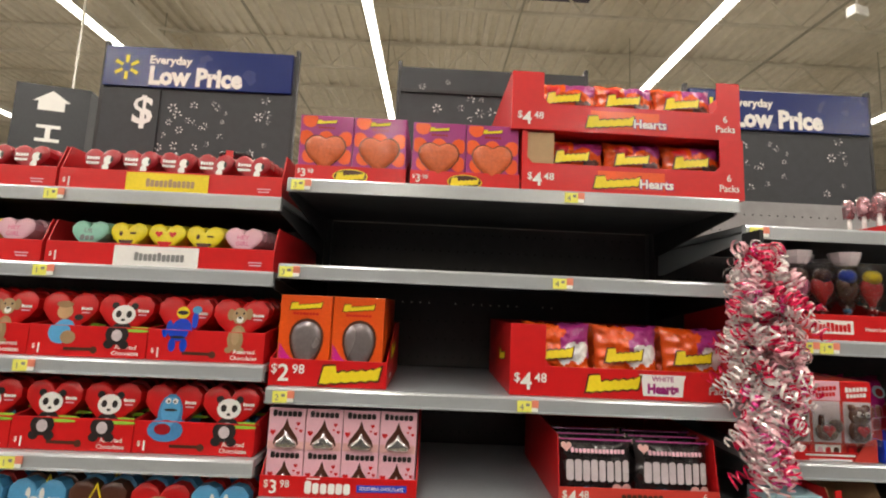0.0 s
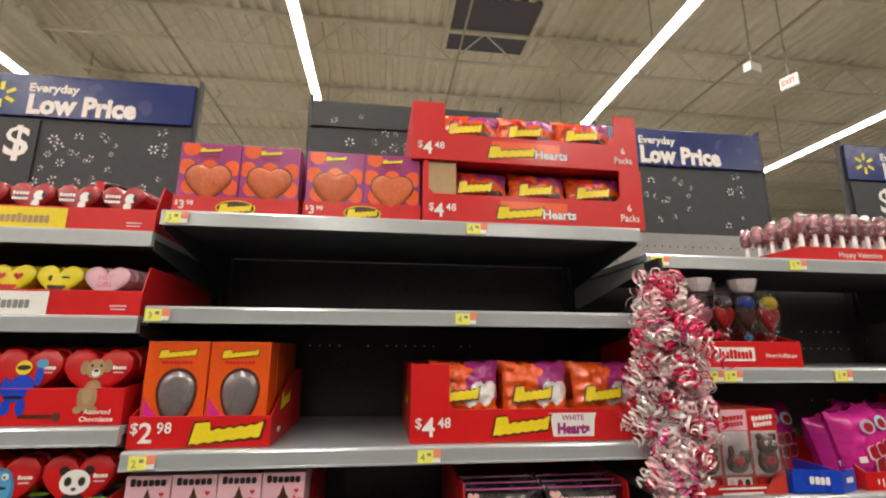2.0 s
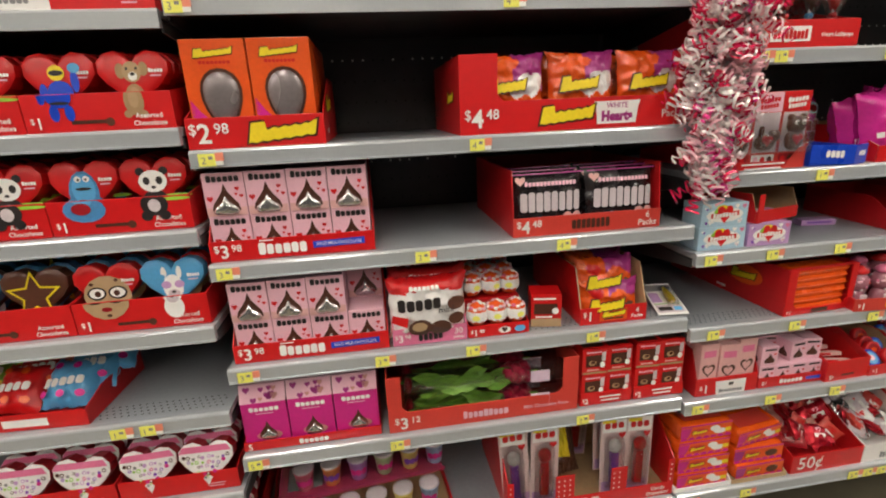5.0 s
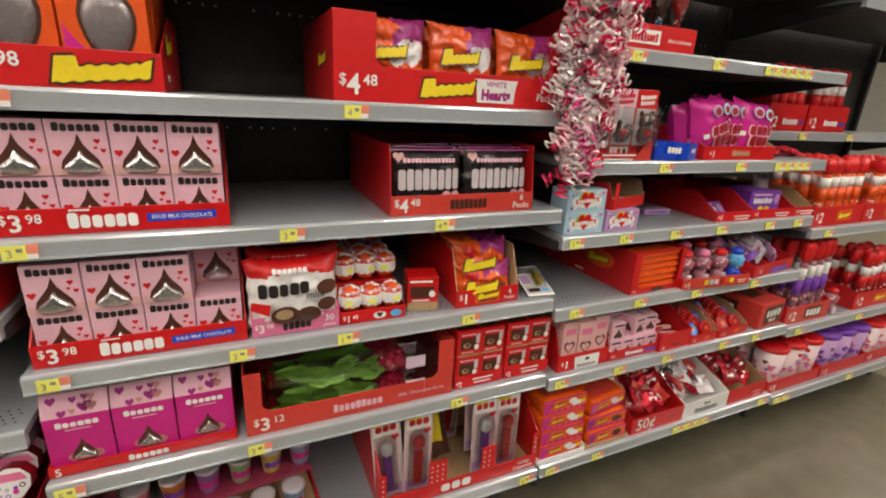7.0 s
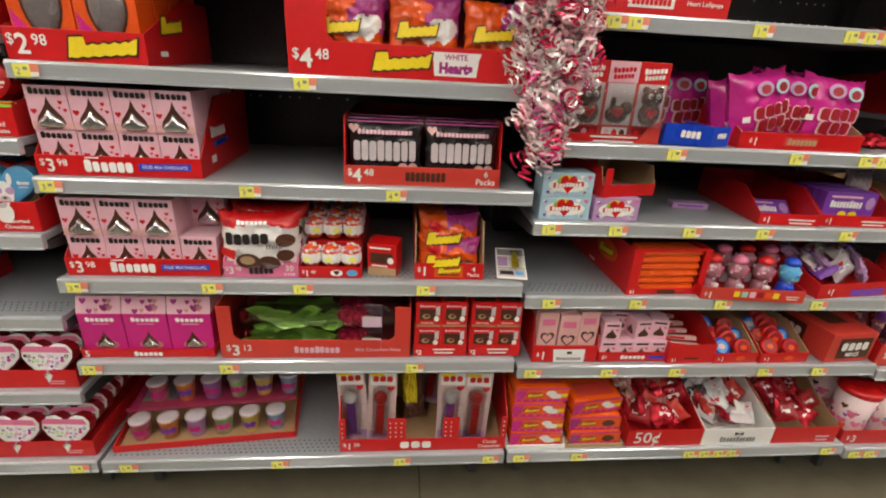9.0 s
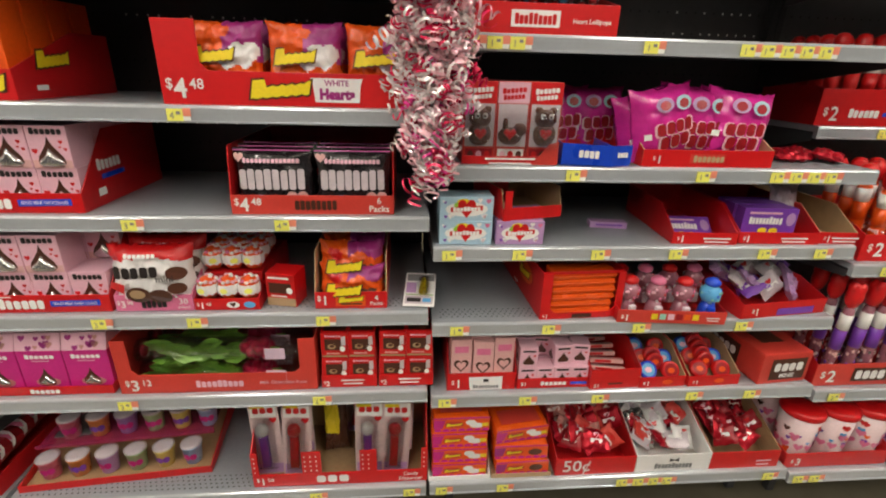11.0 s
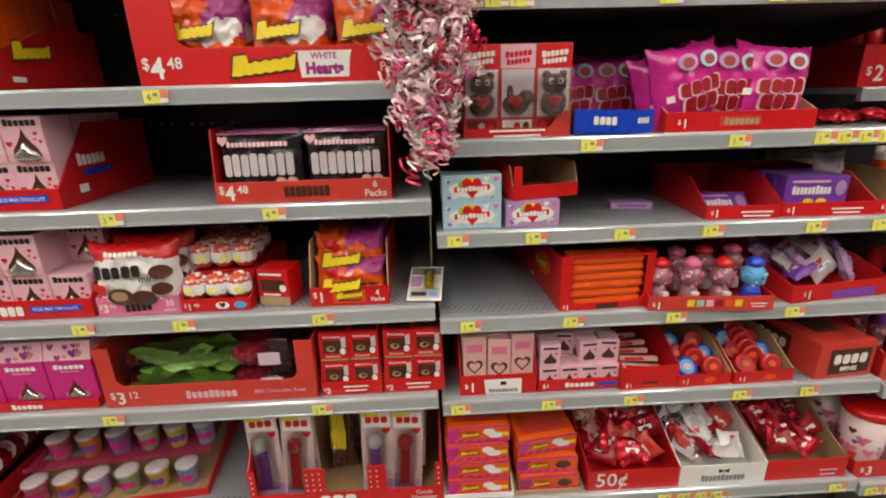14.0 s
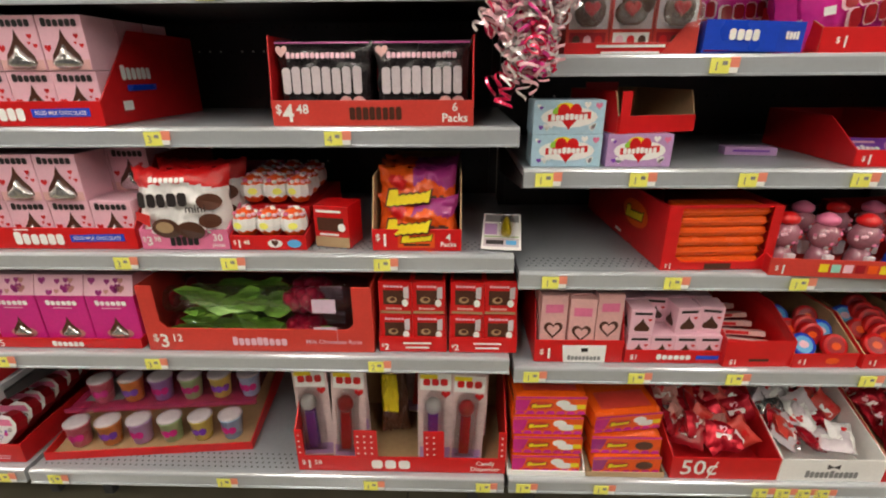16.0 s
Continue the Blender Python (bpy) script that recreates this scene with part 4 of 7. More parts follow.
ob = at_shelf(tray(0.152, 0.3, 0.036, 0.1, "pink cardboard tray holding white pouches", "pink_mid", "pink_mid"), "B", 2, -0.561)
g = price(G(), -0.072, 0.008, 0.022, "3", "98", "white").mark(0.0, 0.018, 0.05, 0.02, "ink", 5, -0.0014, 0.05, 31)
g.text("30", 0.058, 0.016, 0.018, "white", -0.0014).text("pieces", 0.058, 0.006, 0.009, "white", -0.0014)
part("print", g, ob)
at_shelf(proto("pouch", lambda: pouch(71)), "B", 2, -0.562, 0.03, 0.012, 2, 4)
at_shelf(copy_thing(PROTO["pouch"], Matrix()), "B", 2, -0.555, 0.085, 0.016, -2, 4)


def sweet_egg():
    ob = thing("sweet_egg", "white and orange plastic surprise egg with a red flower top", "surprise egg", "surprise eggs in a tray")
    prof = [(0.003, 0.0), (0.014, 0.004), (0.02, 0.014), (0.0215, 0.024), (0.02, 0.036), (0.014, 0.046), (0.003, 0.051)]
    part("shell", G().lathe(prof, "orange", n=16), ob, "orange-red plastic egg", smooth=True)
    w1 = G()
    ring = [[((r + dr) * math.cos(k * math.pi / 10), (r + dr) * math.sin(k * math.pi / 10), z + dz * (k % 2)) for k in range(20) for dr in (0.0012 * (k % 2),)] for r, z, dz in ((0.0213, 0.013, 0.004), (0.0222, 0.024, 0.0), (0.0206, 0.035, 0.002))]
    w1.mesh([q for r in ring for q in r], [(j * 20 + i, j * 20 + (i + 1) % 20, (j + 1) * 20 + (i + 1) % 20, (j + 1) * 20 + i) for j in range(2) for i in range(20)], "white_gloss")
    part("wrap_band", w1, ob, "white scalloped wrapper")
    g = G()
    for k in range(16):
        a, up = k * math.pi / 5.5, k // 11
        r = 0.0165 - 0.009 * up
        g.ball(r * math.cos(a), r * math.sin(a), 0.0405 + 0.0065 * up + 0.0025 * (k % 2), 0.005, 0.005, 0.0042, ("pink", "white", "pink_mid", "white", "cup_pink")[k % 5], 6, 4)
    part("flower_top", g, ob, "red, pink and white petals", smooth=True)
    part("print", G().flat(oval(0, 0.025, 0.016, 0.012, 10), "tag_yellow", -0.0238), ob)
    return ob


ob = at_shelf(tray(0.13, 0.26, 0.026, 0.06, "red tray of white surprise eggs in two tiers"), "B", 2, -0.418)
g = price(G(), -0.06, 0.004, 0.02, "1", "48").flat(oval(0.012, 0.012, 0.026, 0.015), "white", -0.001).flat(oval(0.045, 0.012, 0.024, 0.015), "sky", -0.001).flat(heart(0.012, 0.012, 0.012, 0.012), "brown", -0.0014)
part("print", g, ob)
part("step", G().box(-0.06, 0.06, 0.055, 0.255, 0.003, 0.062, "red_side"), ob)
for r in range(4):
    for k in range(3):
        e = proto("egg", sweet_egg)
        at_shelf(e, "B", 2, -0.418 + (k - 1) * 0.0415, 0.03 + 0.047 * r, 0.018 if r == 0 else 0.0625 + 0.003 * r, random.uniform(-25, 25))


def choc_cube(label="small red box with a brown chocolate window"):
    def draw(ob, w, h, d):
        g = G().rect(-w * 0.36, w * 0.3, h * 0.3, h * 0.75, "brown", -0.0008).flat(oval(-w * 0.1, h * 0.45, w * 0.3, h * 0.2), "tan", -0.001).flat(oval(-w * 0.08, h * 0.47, w * 0.18, h * 0.12), "choc", -0.0013)
        g.mark(-w * 0.05, h * 0.87, w * 0.6, h * 0.08, "pink", 6, -0.0008)
        g.flat([(w * 0.26, h * 0.5), (w * 0.42, h * 0.5), (w * 0.42, h * 0.88), (w * 0.26, h * 0.84)], "frost", -0.0011).rect(-w * 0.47, w * 0.47, h * 0.015, h * 0.1, "kraft", -0.0007).flat(oval(w * 0.3, h * 0.36, w * 0.2, h * 0.24, 10), "white", -0.0012)
        g.mark(-w * 0.05, h * 0.18, w * 0.5, h * 0.08, "pink_soft", 7, -0.0008)
        g.mesh([(-w * 0.42, 0.008, h + 0.0006), (w * 0.42, 0.008, h + 0.0006), (w * 0.42, d - 0.006, h + 0.0006), (-w * 0.42, d - 0.006, h + 0.0006)], [(0, 1, 2, 3)], "brown")
        part("print", g, ob)
    return carton("chocolate_box", 0.058, 0.05, 0.062, "red", label, "small red chocolate boxes", draw)


def tall_cube():
    def draw(ob, w, h, d):
        g = G().rect(-w * 0.4, w * 0.36, h * 0.4, h * 0.72, "brown", -0.0008).rect(-w * 0.42, w * 0.3, h * 0.84, h * 0.9, "white", -0.0008)
        g.flat(oval(w * 0.3, h * 0.5, w * 0.22, h * 0.2), "white", -0.0011).rect(-w * 0.49, w * 0.49, 0.001, h * 0.26, "tan", -0.0007).rect(-w * 0.35, w * 0.2, h * 0.29, h * 0.34, "white", -0.0009)
        part("print", g, ob)
    return carton("chocolate_box", 0.064, 0.055, 0.074, "red", "single red chocolate box standing alone", "", draw)


at_shelf(tall_cube(), "B", 2, -0.311, 0.022, 0, -12)

ob = at_shelf(tray(0.15, 0.3, 0.038, 0.12, "red tray with tan inside holding orange bags", "red", "tan", 0.12), "B", 2, -0.165)
g = price(G(), -0.07, 0.009, 0.03, "1", "")
g.rect(-0.032, 0.03, 0.006, 0.032, "orange", -0.001)
brand(g, 0, 0.022, 0.05, 0.013).rect(-0.022, 0.022, 0.009, 0.013, "brown", -0.0013)
g.text("4", 0.053, 0.019, 0.017, "white", -0.0014).text("Packs", 0.053, 0.008, 0.012, "white", -0.0014)
part("print", g, ob)
for r, (hz, bk) in enumerate(((-0.018, 0.03), (0.028, 0.05), (0.03, 0.1), (0.03, 0.14))):
    b = proto(("wrap", "milk", r % 3), lambda: wrap_bag("milk", 20 + r))
    at_shelf(b, "B", 2, -0.165, bk, hz - 0.004, random.uniform(-4, 4), -4)

card = thing("blister_card", "pale printed blister card with a yellow toy", "blister card")
part("card", G().box(-0.034, 0.034, 0, 0.0015, 0, 0.105, "white", 0.0005), card)
g = G().rect(-0.03, 0.03, 0.006, 0.03, "frost").rect(-0.026, 0.004, 0.012, 0.024, "ink", -0.001).rect(0.008, 0.026, 0.012, 0.024, "sky", -0.001).rect(-0.03, 0.03, 0.078, 0.1, "grey_ink").rect(-0.03, 0.03, 0.032, 0.036, "cup_green").rect(-0.03, -0.008, 0.04, 0.072, "lilac")
part("print", g, card)
part("toy", G().lathe([(0.004, 0.03), (0.009, 0.034), (0.008, 0.055), (0.006, 0.07), (0.003, 0.08)], "yellow", 0.008, -0.009, 10), card, "yellow plastic toy", smooth=True)
part("blister", dome(G(), [(-0.004, 0.026), (0.022, 0.026), (0.024, 0.06), (0.02, 0.084), (-0.002, 0.084), (-0.006, 0.06)], -0.001, 0.02, "film"), card, "clear plastic blister")
at_shelf(card, "B", 2, -0.024, 0.006, 0.004, -6, -72)

# ---- section B, first shelf ----
def gift_box():
    def draw(ob, w, h, d):
        g = G()
        g.mark(0, h * 0.86, w * 0.66, 0.011, "white", 6, -0.001, 0, 12)
        g.rect(-w * 0.2, w * 0.2, h * 0.74, h * 0.76, "pink", -0.001)
        g.flat(oval(0.004, h * 0.22, 0.05, 0.022), "rose_gold", -0.0008)
        part("print", g, ob)
        g2 = G().flat(drop_shape(0.002, h * 0.36, 0.036, 0.042), "choc", -0.001)
        part("drop_print", g2, ob)
        part("foil_drop", dome(G(), drop_shape(0.003, h * 0.27, 0.034, 0.025), -0.0012, 0.005, "silver", 0.003, h * 0.23), ob, "silver and brown sweet drop", smooth=True)
        top = G().side([(0.0, h), (0.012, h + 0.036), (0.05, h + 0.04), (d, h), ], -w / 2, w / 2, "pink")
        rng = random.Random(6)
        for k in range(11):
            cx, q = rng.uniform(-w * 0.42, w * 0.42), rng.uniform(0.12, 0.85)
            s = rng.uniform(0.008, 0.015)
            pts = heart(cx, 0, s, s)
            top.mesh([(max(-w / 2, min(w / 2, a)), 0.012 * (q + b / 0.036) - 0.0008, h + 0.036 * max(0.02, min(0.98, q + b / 0.036))) for a, b in pts], [list(range(len(pts)))], "purple" if k % 3 else "rose_gold")
        part("gable_top", top, ob, "pale pink folded top with dark hearts")
    return carton("gift_box", 0.089, 0.075, 0.098, "magenta", "magenta gift box with a heart-patterned folded top", "magenta gift boxes", draw)


ob = at_shelf(tray(0.276, 0.3, 0.02, 0.03, "low red tray holding magenta gift boxes"), "B", 1, -0.815)
g = G().text("5", -0.125, 0.003, 0.02, "white", -0.0014).mark(0.0, 0.01, 0.06, 0.012, "white", 6, -0.0014, 0, 12)
part("print", g, ob)
for r in range(3):
    for k in range(3):
        at_shelf(proto("gift", gift_box), "B", 1, -0.815 + (k - 1) * 0.0915, 0.0195 + 0.08 * r, 0.004, random.uniform(-1.5, 1.5))

w = 0.415
ob = at_shelf(case(w, 0.3, 0.13, 0.046, 0.03, 0.035, "coral cardboard case of foil-wrapped chocolate roses", "coral", "coral"), "B", 1, -0.453, 0.004)
g = price(G(), -w / 2 + 0.012, 0.008, 0.038, "3", "12")
g.mark(0.0, 0.022, 0.1, 0.018, "pink", 9, -0.0014, 0.0, 15, tall=(0, 4, 5))
g.text("Milk Chocolate Rose", 0.135, 0.018, 0.012, "pink", -0.0014)
part("print", g, ob)


def rose(seed):
    rng = random.Random(seed)
    ob = thing("chocolate_rose", "red foil chocolate rose with green leaves in a clear sleeve", "sweet rose", "chocolate roses lying in the case")
    part("stem", G().lathe([(0.0025, -0.17), (0.0025, 0.12)], "green", n=6).move(pose(0, 0, 0, 0, 90, 0)), ob)
    for k in range(22):
        a, L = rng.uniform(-0.32, 0.32), rng.uniform(0.045, 0.075)
        g = G()
        pts = [(0, 0, 0), (0.3 * L, 0.2 * L, 0.003), (0.65 * L, 0.22 * L, 0.005), (L, 0, 0.003), (0.65 * L, -0.22 * L, 0.006), (0.3 * L, -0.2 * L, 0.004), (0.5 * L, 0, -0.001)]
        g.mesh(pts, [(0, 1, 6), (1, 2, 6), (2, 3, 6), (3, 4, 6), (4, 5, 6), (5, 0, 6)], "leaf")
        g.move(pose(-0.125 + 0.0066 * k, rng.uniform(-0.02, -0.004), rng.uniform(-0.014, 0.014), rng.uniform(60, 105), rng.uniform(-10, 10), 0) @ Matrix.Rotation(a + (3.14 if rng.random() < 0.35 else 0), 4, "Z"))
        part("leaf", g, ob)
    g = G()
    for k in range(14):
        a = k * 2.4
        g.ball(0.047 + 0.0038 * k, 0.011 * math.cos(a), 0.011 * math.sin(a), 0.013, 0.014, 0.015, "crimson_foil", 8, 5)
    part("flower", g, ob, "crumpled crimson foil flower", smooth=True)
    part("end_bud", G().ball(-0.165, 0, 0, 0.01, 0.016, 0.018, "red_foil", 8, 5), ob, smooth=True)
    part("sleeve", G().lathe([(0.024, -0.175), (0.026, -0.05), (0.026, 0.1), (0.022, 0.178)], "film", n=12).move(pose(0, 0, 0, 0, 90, 0)), ob, "clear plastic sleeve", smooth=True)
    part("sleeve_label", G().box(0.096, 0.138, -0.0275, -0.027, -0.012, 0.015, "sticker"), ob, "pale pink sticker")
    return ob


for r in range(2):
    for c in range(2):
        rs = rose(90 + r * 2 + c)
        at_shelf(rs, "B", 1, -0.448, 0.035 + 0.056 * c, 0.034 + 0.054 * r + 0.002, random.uniform(-1.5, 1.5))

for x in (-0.176, -0.05):
    ob = at_shelf(tray(0.122, 0.28, 0.03, 0.085, "red tray packed with small chocolate boxes", rise=0.1), "B", 1, x)
    g = price(G(), -0.057, 0.005, 0.018, "2", "")
    small_bars(g, 0.008, 0.017, 0.05)
    part("print", g, ob)
    for r in range(3):
        for k in (-1, 1):
            for lv in range(2):
                at_shelf(proto("cube", choc_cube), "B", 1, x + k * 0.0292, 0.0125 + 0.053 * r, 0.006 + lv * 0.0635 + 0.006, random.uniform(-3, 3) * lv)

# ---- section B, base: cups and dispensers ----
ob = thing("cup_tray", "half-empty kraft card tray with a red rim and pink cover sheet", "display tray")
part("tray_base", G().box(-0.205, 0.205, 0, 0.3, 0, 0.003, "kraft"), ob)
part("front_panel", G().box(-0.205, 0.205, -0.003, 0, 0, 0.018, "red", 0.0008), ob)
for a in (-0.208, 0.205):
    part("side_panel", G().side([(-0.003, 0), (0.3, 0), (0.3, 0.05), (-0.003, 0.018)], a, a + 0.003, "red"), ob)
part("ramp", G().side([(0.01, 0.003), (0.3, 0.003), (0.3, 0.05)], -0.2, 0.2, "kraft"), ob)
part("cover_sheet", G().box(-0.19, 0.2, 0.066, 0.26, 0.068, 0.0705, "sheet_pink", 0.001), ob, "pink plastic cup holder sheet")
part("cover_rim", G().box(-0.195, 0.205, 0.061, 0.066, 0.064, 0.073, "sheet_pink", 0.001), ob, "pink plastic rim")
part("cover_label", G().box(-0.17, -0.09, 0.09, 0.17, 0.071, 0.0715, "grey_ink"), ob, "grey paper label")
at_shelf(ob, "B", 0, -0.7325, 0.039, 0.0, 5.6)


def cup(m):
    ob = thing("sweet_cup", "small coloured plastic cup of sweets with a printed wrap", "cup", "coloured sweet cups")
    part("cup_wall", G().lathe([(0.0165, 0), (0.018, 0.002), (0.0225, 0.048), (0.0245, 0.05), (0.0245, 0.053)], m, n=16), ob, smooth=True)
    part("lid", G().lathe([(0.0245, 0.0532), (0.0245, 0.0555), (0.018, 0.0565)], "frost", n=16), ob, smooth=True)
    g = G()
    for a0 in (-2.2, -1.57, -0.9):
        for q, (r, zz, m2) in enumerate(((0.012, 0.026, "violet" if m in ("cup_yellow", "cup_orange") else "magenta"),)):
            g.mesh([((0.0203 + (zz + b - 0.02) * 0.1 + 0.0009 * (q + 1)) * math.cos(a0 + c / 0.021), (0.0203 + (zz + b - 0.02) * 0.1 + 0.0009 * (q + 1)) * math.sin(a0 + c / 0.021), zz + b) for c, b in oval(0, 0, 1.3 * r, 1.6 * r, 10)], [list(range(10))], m2)
    part("wrap_print", g, ob)
    return ob


for lv, (back, dz, shift) in enumerate(((0.036, 0.0085, 0.0), (0.095, 0.0715, 0.028))):
    for k, m in enumerate(("cup_red", "cup_orange", "lilac", "cup_green", "cup_yellow", "cup_blue") if lv == 0 else ("cup_red", "cup_orange", "cup_violet", "cup_green", "cup_yellow", "cup_blue")):
        c = proto(("cup", m), lambda: cup(m))
        dx = (k - 2.5) * 0.0625 + shift
        at_shelf(c, "B", 0, -0.7325 + dx - back * 0.09, 0.039 + back + 0.098 * dx, dz, random.uniform(-20, 20))

w = 0.41
ob = thing("display_tray", "red dotted tray of carded sweet dispensers, partly sold", "display tray")
part("front_panel", G().box(-w / 2, w / 2, 0, 0.003, 0, 0.036, "red", 0.0008), ob)
for a, b in ((-0.205, -0.19), (-0.09, -0.045), (0.045, 0.085), (0.19, 0.205)):
    g = G().box(a, b, 0.0005, 0.003, 0.036, 0.1, "red", 0.0006)
    part("front_pillar", g, ob)
    d = G()
    for i in range(max(1, int((b - a) / 0.014))):
        for j in range(4):
            d.flat(oval(a + 0.007 + 0.0135 * i, 0.045 + 0.014 * j, 0.0045, 0.0045, 8), "white", -0.0002)
    part("dots", d, ob)
for a in (-w / 2, w / 2 - 0.003):
    part("side_panel", G().side([(0.003, 0), (0.26, 0), (0.26, 0.2), (0.12, 0.2), (0.003, 0.1)], a, a + 0.003, "red"), ob)
part("tray_base", G().box(-w / 2 + 0.003, w / 2 - 0.003, 0.003, 0.26, 0, 0.003, "kraft"), ob)
part("inner_back", G().box(-w / 2 + 0.003, w / 2 - 0.003, 0.2, 0.203, 0.003, 0.17, "tan"), ob)
g = price(G(), -w / 2 + 0.008, 0.008, 0.028, "1", "58")
g.mark(-0.02, 0.02, 0.08, 0.022, "white", 3, -0.0014, 0, 7, tall=range(3))
g.text("Candy", 0.165, 0.021, 0.014, "white", -0.0014).text("Dispenser", 0.165, 0.007, 0.014, "white", -0.0014)
part("print", g, ob)
at_shelf(ob, "B", 0, -0.205, 0.004)


def dispenser(m):
    ob = thing("sweet_dispenser", "carded toy sweet dispenser under clear plastic", "dispenser", "carded sweet dispensers")
    part("card", G().box(-0.034, 0.034, 0, 0.0015, 0, 0.2, "card_pink", 0.0006), ob)
    g = G().rect(-0.03, 0.03, 0.16, 0.196, "white").mark(0, 0.178, 0.05, 0.016, "red", 3, -0.0012, 0, 7, tall=range(3)).flat(heart(0.02, 0.15, 0.018, 0.016), "red").rect(-0.03, 0.03, 0.004, 0.03, "lilac")
    g.rect(-0.03, 0.004, 0.185, 0.194, "yellow", -0.0014)
    part("print", g, ob)
    part("stick", G().box(-0.014, 0.006, -0.016, -0.003, 0.03, 0.115, m, 0.003), ob, "coloured plastic stick")
    part("head", G().ball(-0.004, -0.012, 0.133, 0.016, 0.012, 0.018, "white_gloss" if m == "violet" else "red", 10, 6), ob, smooth=True)
    part("blister", dome(G(), [(-0.024, 0.02), (0.018, 0.02), (0.02, 0.05), (0.02, 0.15), (-0.002, 0.163), (-0.024, 0.15)], -0.001, 0.026, "film"), ob, "clear plastic blister")
    return ob


for x, back, m, dz, ry in ((-0.17, 0.034, "violet", 0.004, -3), (-0.108, 0.03, "red", 0.004, 2), (0.065, 0.028, "violet", 0.004, 1), (0.125, 0.03, "red", -0.002, 3), (-0.165, 0.07, "red", 0.03, 2), (-0.105, 0.075, "violet", 0.03, -2), (0.07, 0.075, "red", 0.03, 0), (0.135, 0.07, "violet", 0.03, 2), (0.02, 0.16, "red", 0.01, 6), (-0.165, 0.11, "red", 0.03, 2), (0.1, 0.12, "violet", 0.03, -2)):
    d = proto(("dispenser", m), lambda: dispenser(m))
    z = LEVELS["B"][1][0]
    put(d, -0.205 + x, front(z) + 0.015 + back, z + TOP + dz + 0.003, 0, -5, ry)
hb = bag("candy_bag", 0.06, 0.15, 0.022, "choc", "narrow brown and yellow sweet bag leaning in the tray", "", 77, None, -0.35, paint=lambda u, v: "yellow" if u < 0.25 and 0.3 < v < 0.85 else None)
at_shelf(hb, "B", 0, -0.225, 0.1, 0.02, 10, 0)

# ---- section C, fifth shelf: lollipops; top shelf: tinsel wands ----
def lollipop(k):
    col = ("red", "pink_mid", "red", "choc", "red")[k]
    ob = thing("lollipop", "heart lollipop wrapped in clear film" + (" with a blue ribbon" if k == 3 else ""), "lollipop", "wrapped heart lollipops")
    part("sweet", dome(G(), heart(0, 0.092, 0.056, 0.06), 0.0, 0.01, col).merge(dome(G(), heart(0, 0.092, 0.056, 0.06), 0.0, 0.01, col), pose(0, 0, 0, 0, 0, 180)), ob, smooth=True)
    part("topper", G().ball(0, -0.004, 0.128, 0.022, 0.012, 0.016, ("frost", "choc", "choc", "blue", "yellow")[k], 10, 6), ob, "rounded coloured sugar topper", smooth=True)
    part("stick", G().lathe([(0.002, 0.0), (0.002, 0.08)], "white", n=6), ob)
    g = G()
    prof = [(0.004, 0.03), (0.014, 0.06), (0.03, 0.085), (0.033, 0.11), (0.031, 0.135), (0.028, 0.155)]
    g.lathe(prof, "film", n=9)
    g.v = [(x + 0.003 * noise.noise(Vector((x * 60, y * 60, z * 40 + k))), y * 0.55 + 0.004 * noise.noise(Vector((x * 50, y * 50, z * 50 + k + 9))), z) for x, y, z in g.v]
    part("wrapper", g, ob, "crinkled clear film")
    part("gathered_film", G().lathe([(0.02, 0.15), (0.027, 0.165), (0.03, 0.178)], "frost", n=9), ob, "bunched film top") if k in (1, 3) else None
    part("tie", G().lathe([(0.006, 0.05), (0.008, 0.055), (0.006, 0.06)], "sky" if k == 3 else "red", n=8), ob)
    return ob


w = 0.3
ob = at_shelf(tray(w, 0.3, 0.052, 0.085, "red cardboard tray of wrapped heart lollipops"), "C", 5, 0.19)
g = G().text("$", -0.125, 0.02, 0.018, "white").text("1", -0.108, 0.012, 0.032, "white", bold=0.02)
g.rect(-0.05, 0.04, 0.012, 0.04, "white", -0.001).mark(-0.005, 0.026, 0.078, 0.019, "red", 9, -0.0014, 0, 8, tall=(0, 3, 4, 8))
g.text("Heart Lollipops", 0.1, 0.02, 0.0115, "white", -0.0014)
part("print", g, ob)
for r in range(3):
    for k in range(5):
        at_shelf(proto(("lolly", (k + r) % 5), lambda: lollipop((k + r) % 5)), "C", 5, 0.186 + (k - 2) * 0.054, 0.03 + 0.06 * r, 0.006, random.uniform(-15, 15))


def wand():
    ob = thing("tinsel_wand", "pink and silver foil wand sweet on a white stick", "sweet wand", "foil wands in a tray")
    g = G().lathe([(0.004, 0.062), (0.012, 0.066), (0.014, 0.085), (0.013, 0.104), (0.005, 0.112)], "wand_foil", n=8)
    g.v = [(x + 0.003 * noise.noise(Vector((x * 200, y * 200, z * 90))), y + 0.003 * noise.noise(Vector((x * 200 + 5, y * 200, z * 90))), z) for x, y, z in g.v]
    part("foil_top", g, ob)
    part("foil_tuft", G().ball(0.002, -0.006, 0.1, 0.009, 0.008, 0.014, "silver", 7, 5), ob, "silver foil tuft")
    part("stick", G().lathe([(0.0055, 0.0), (0.0045, 0.064)], "white_gloss", n=8), ob, smooth=True)
    return ob


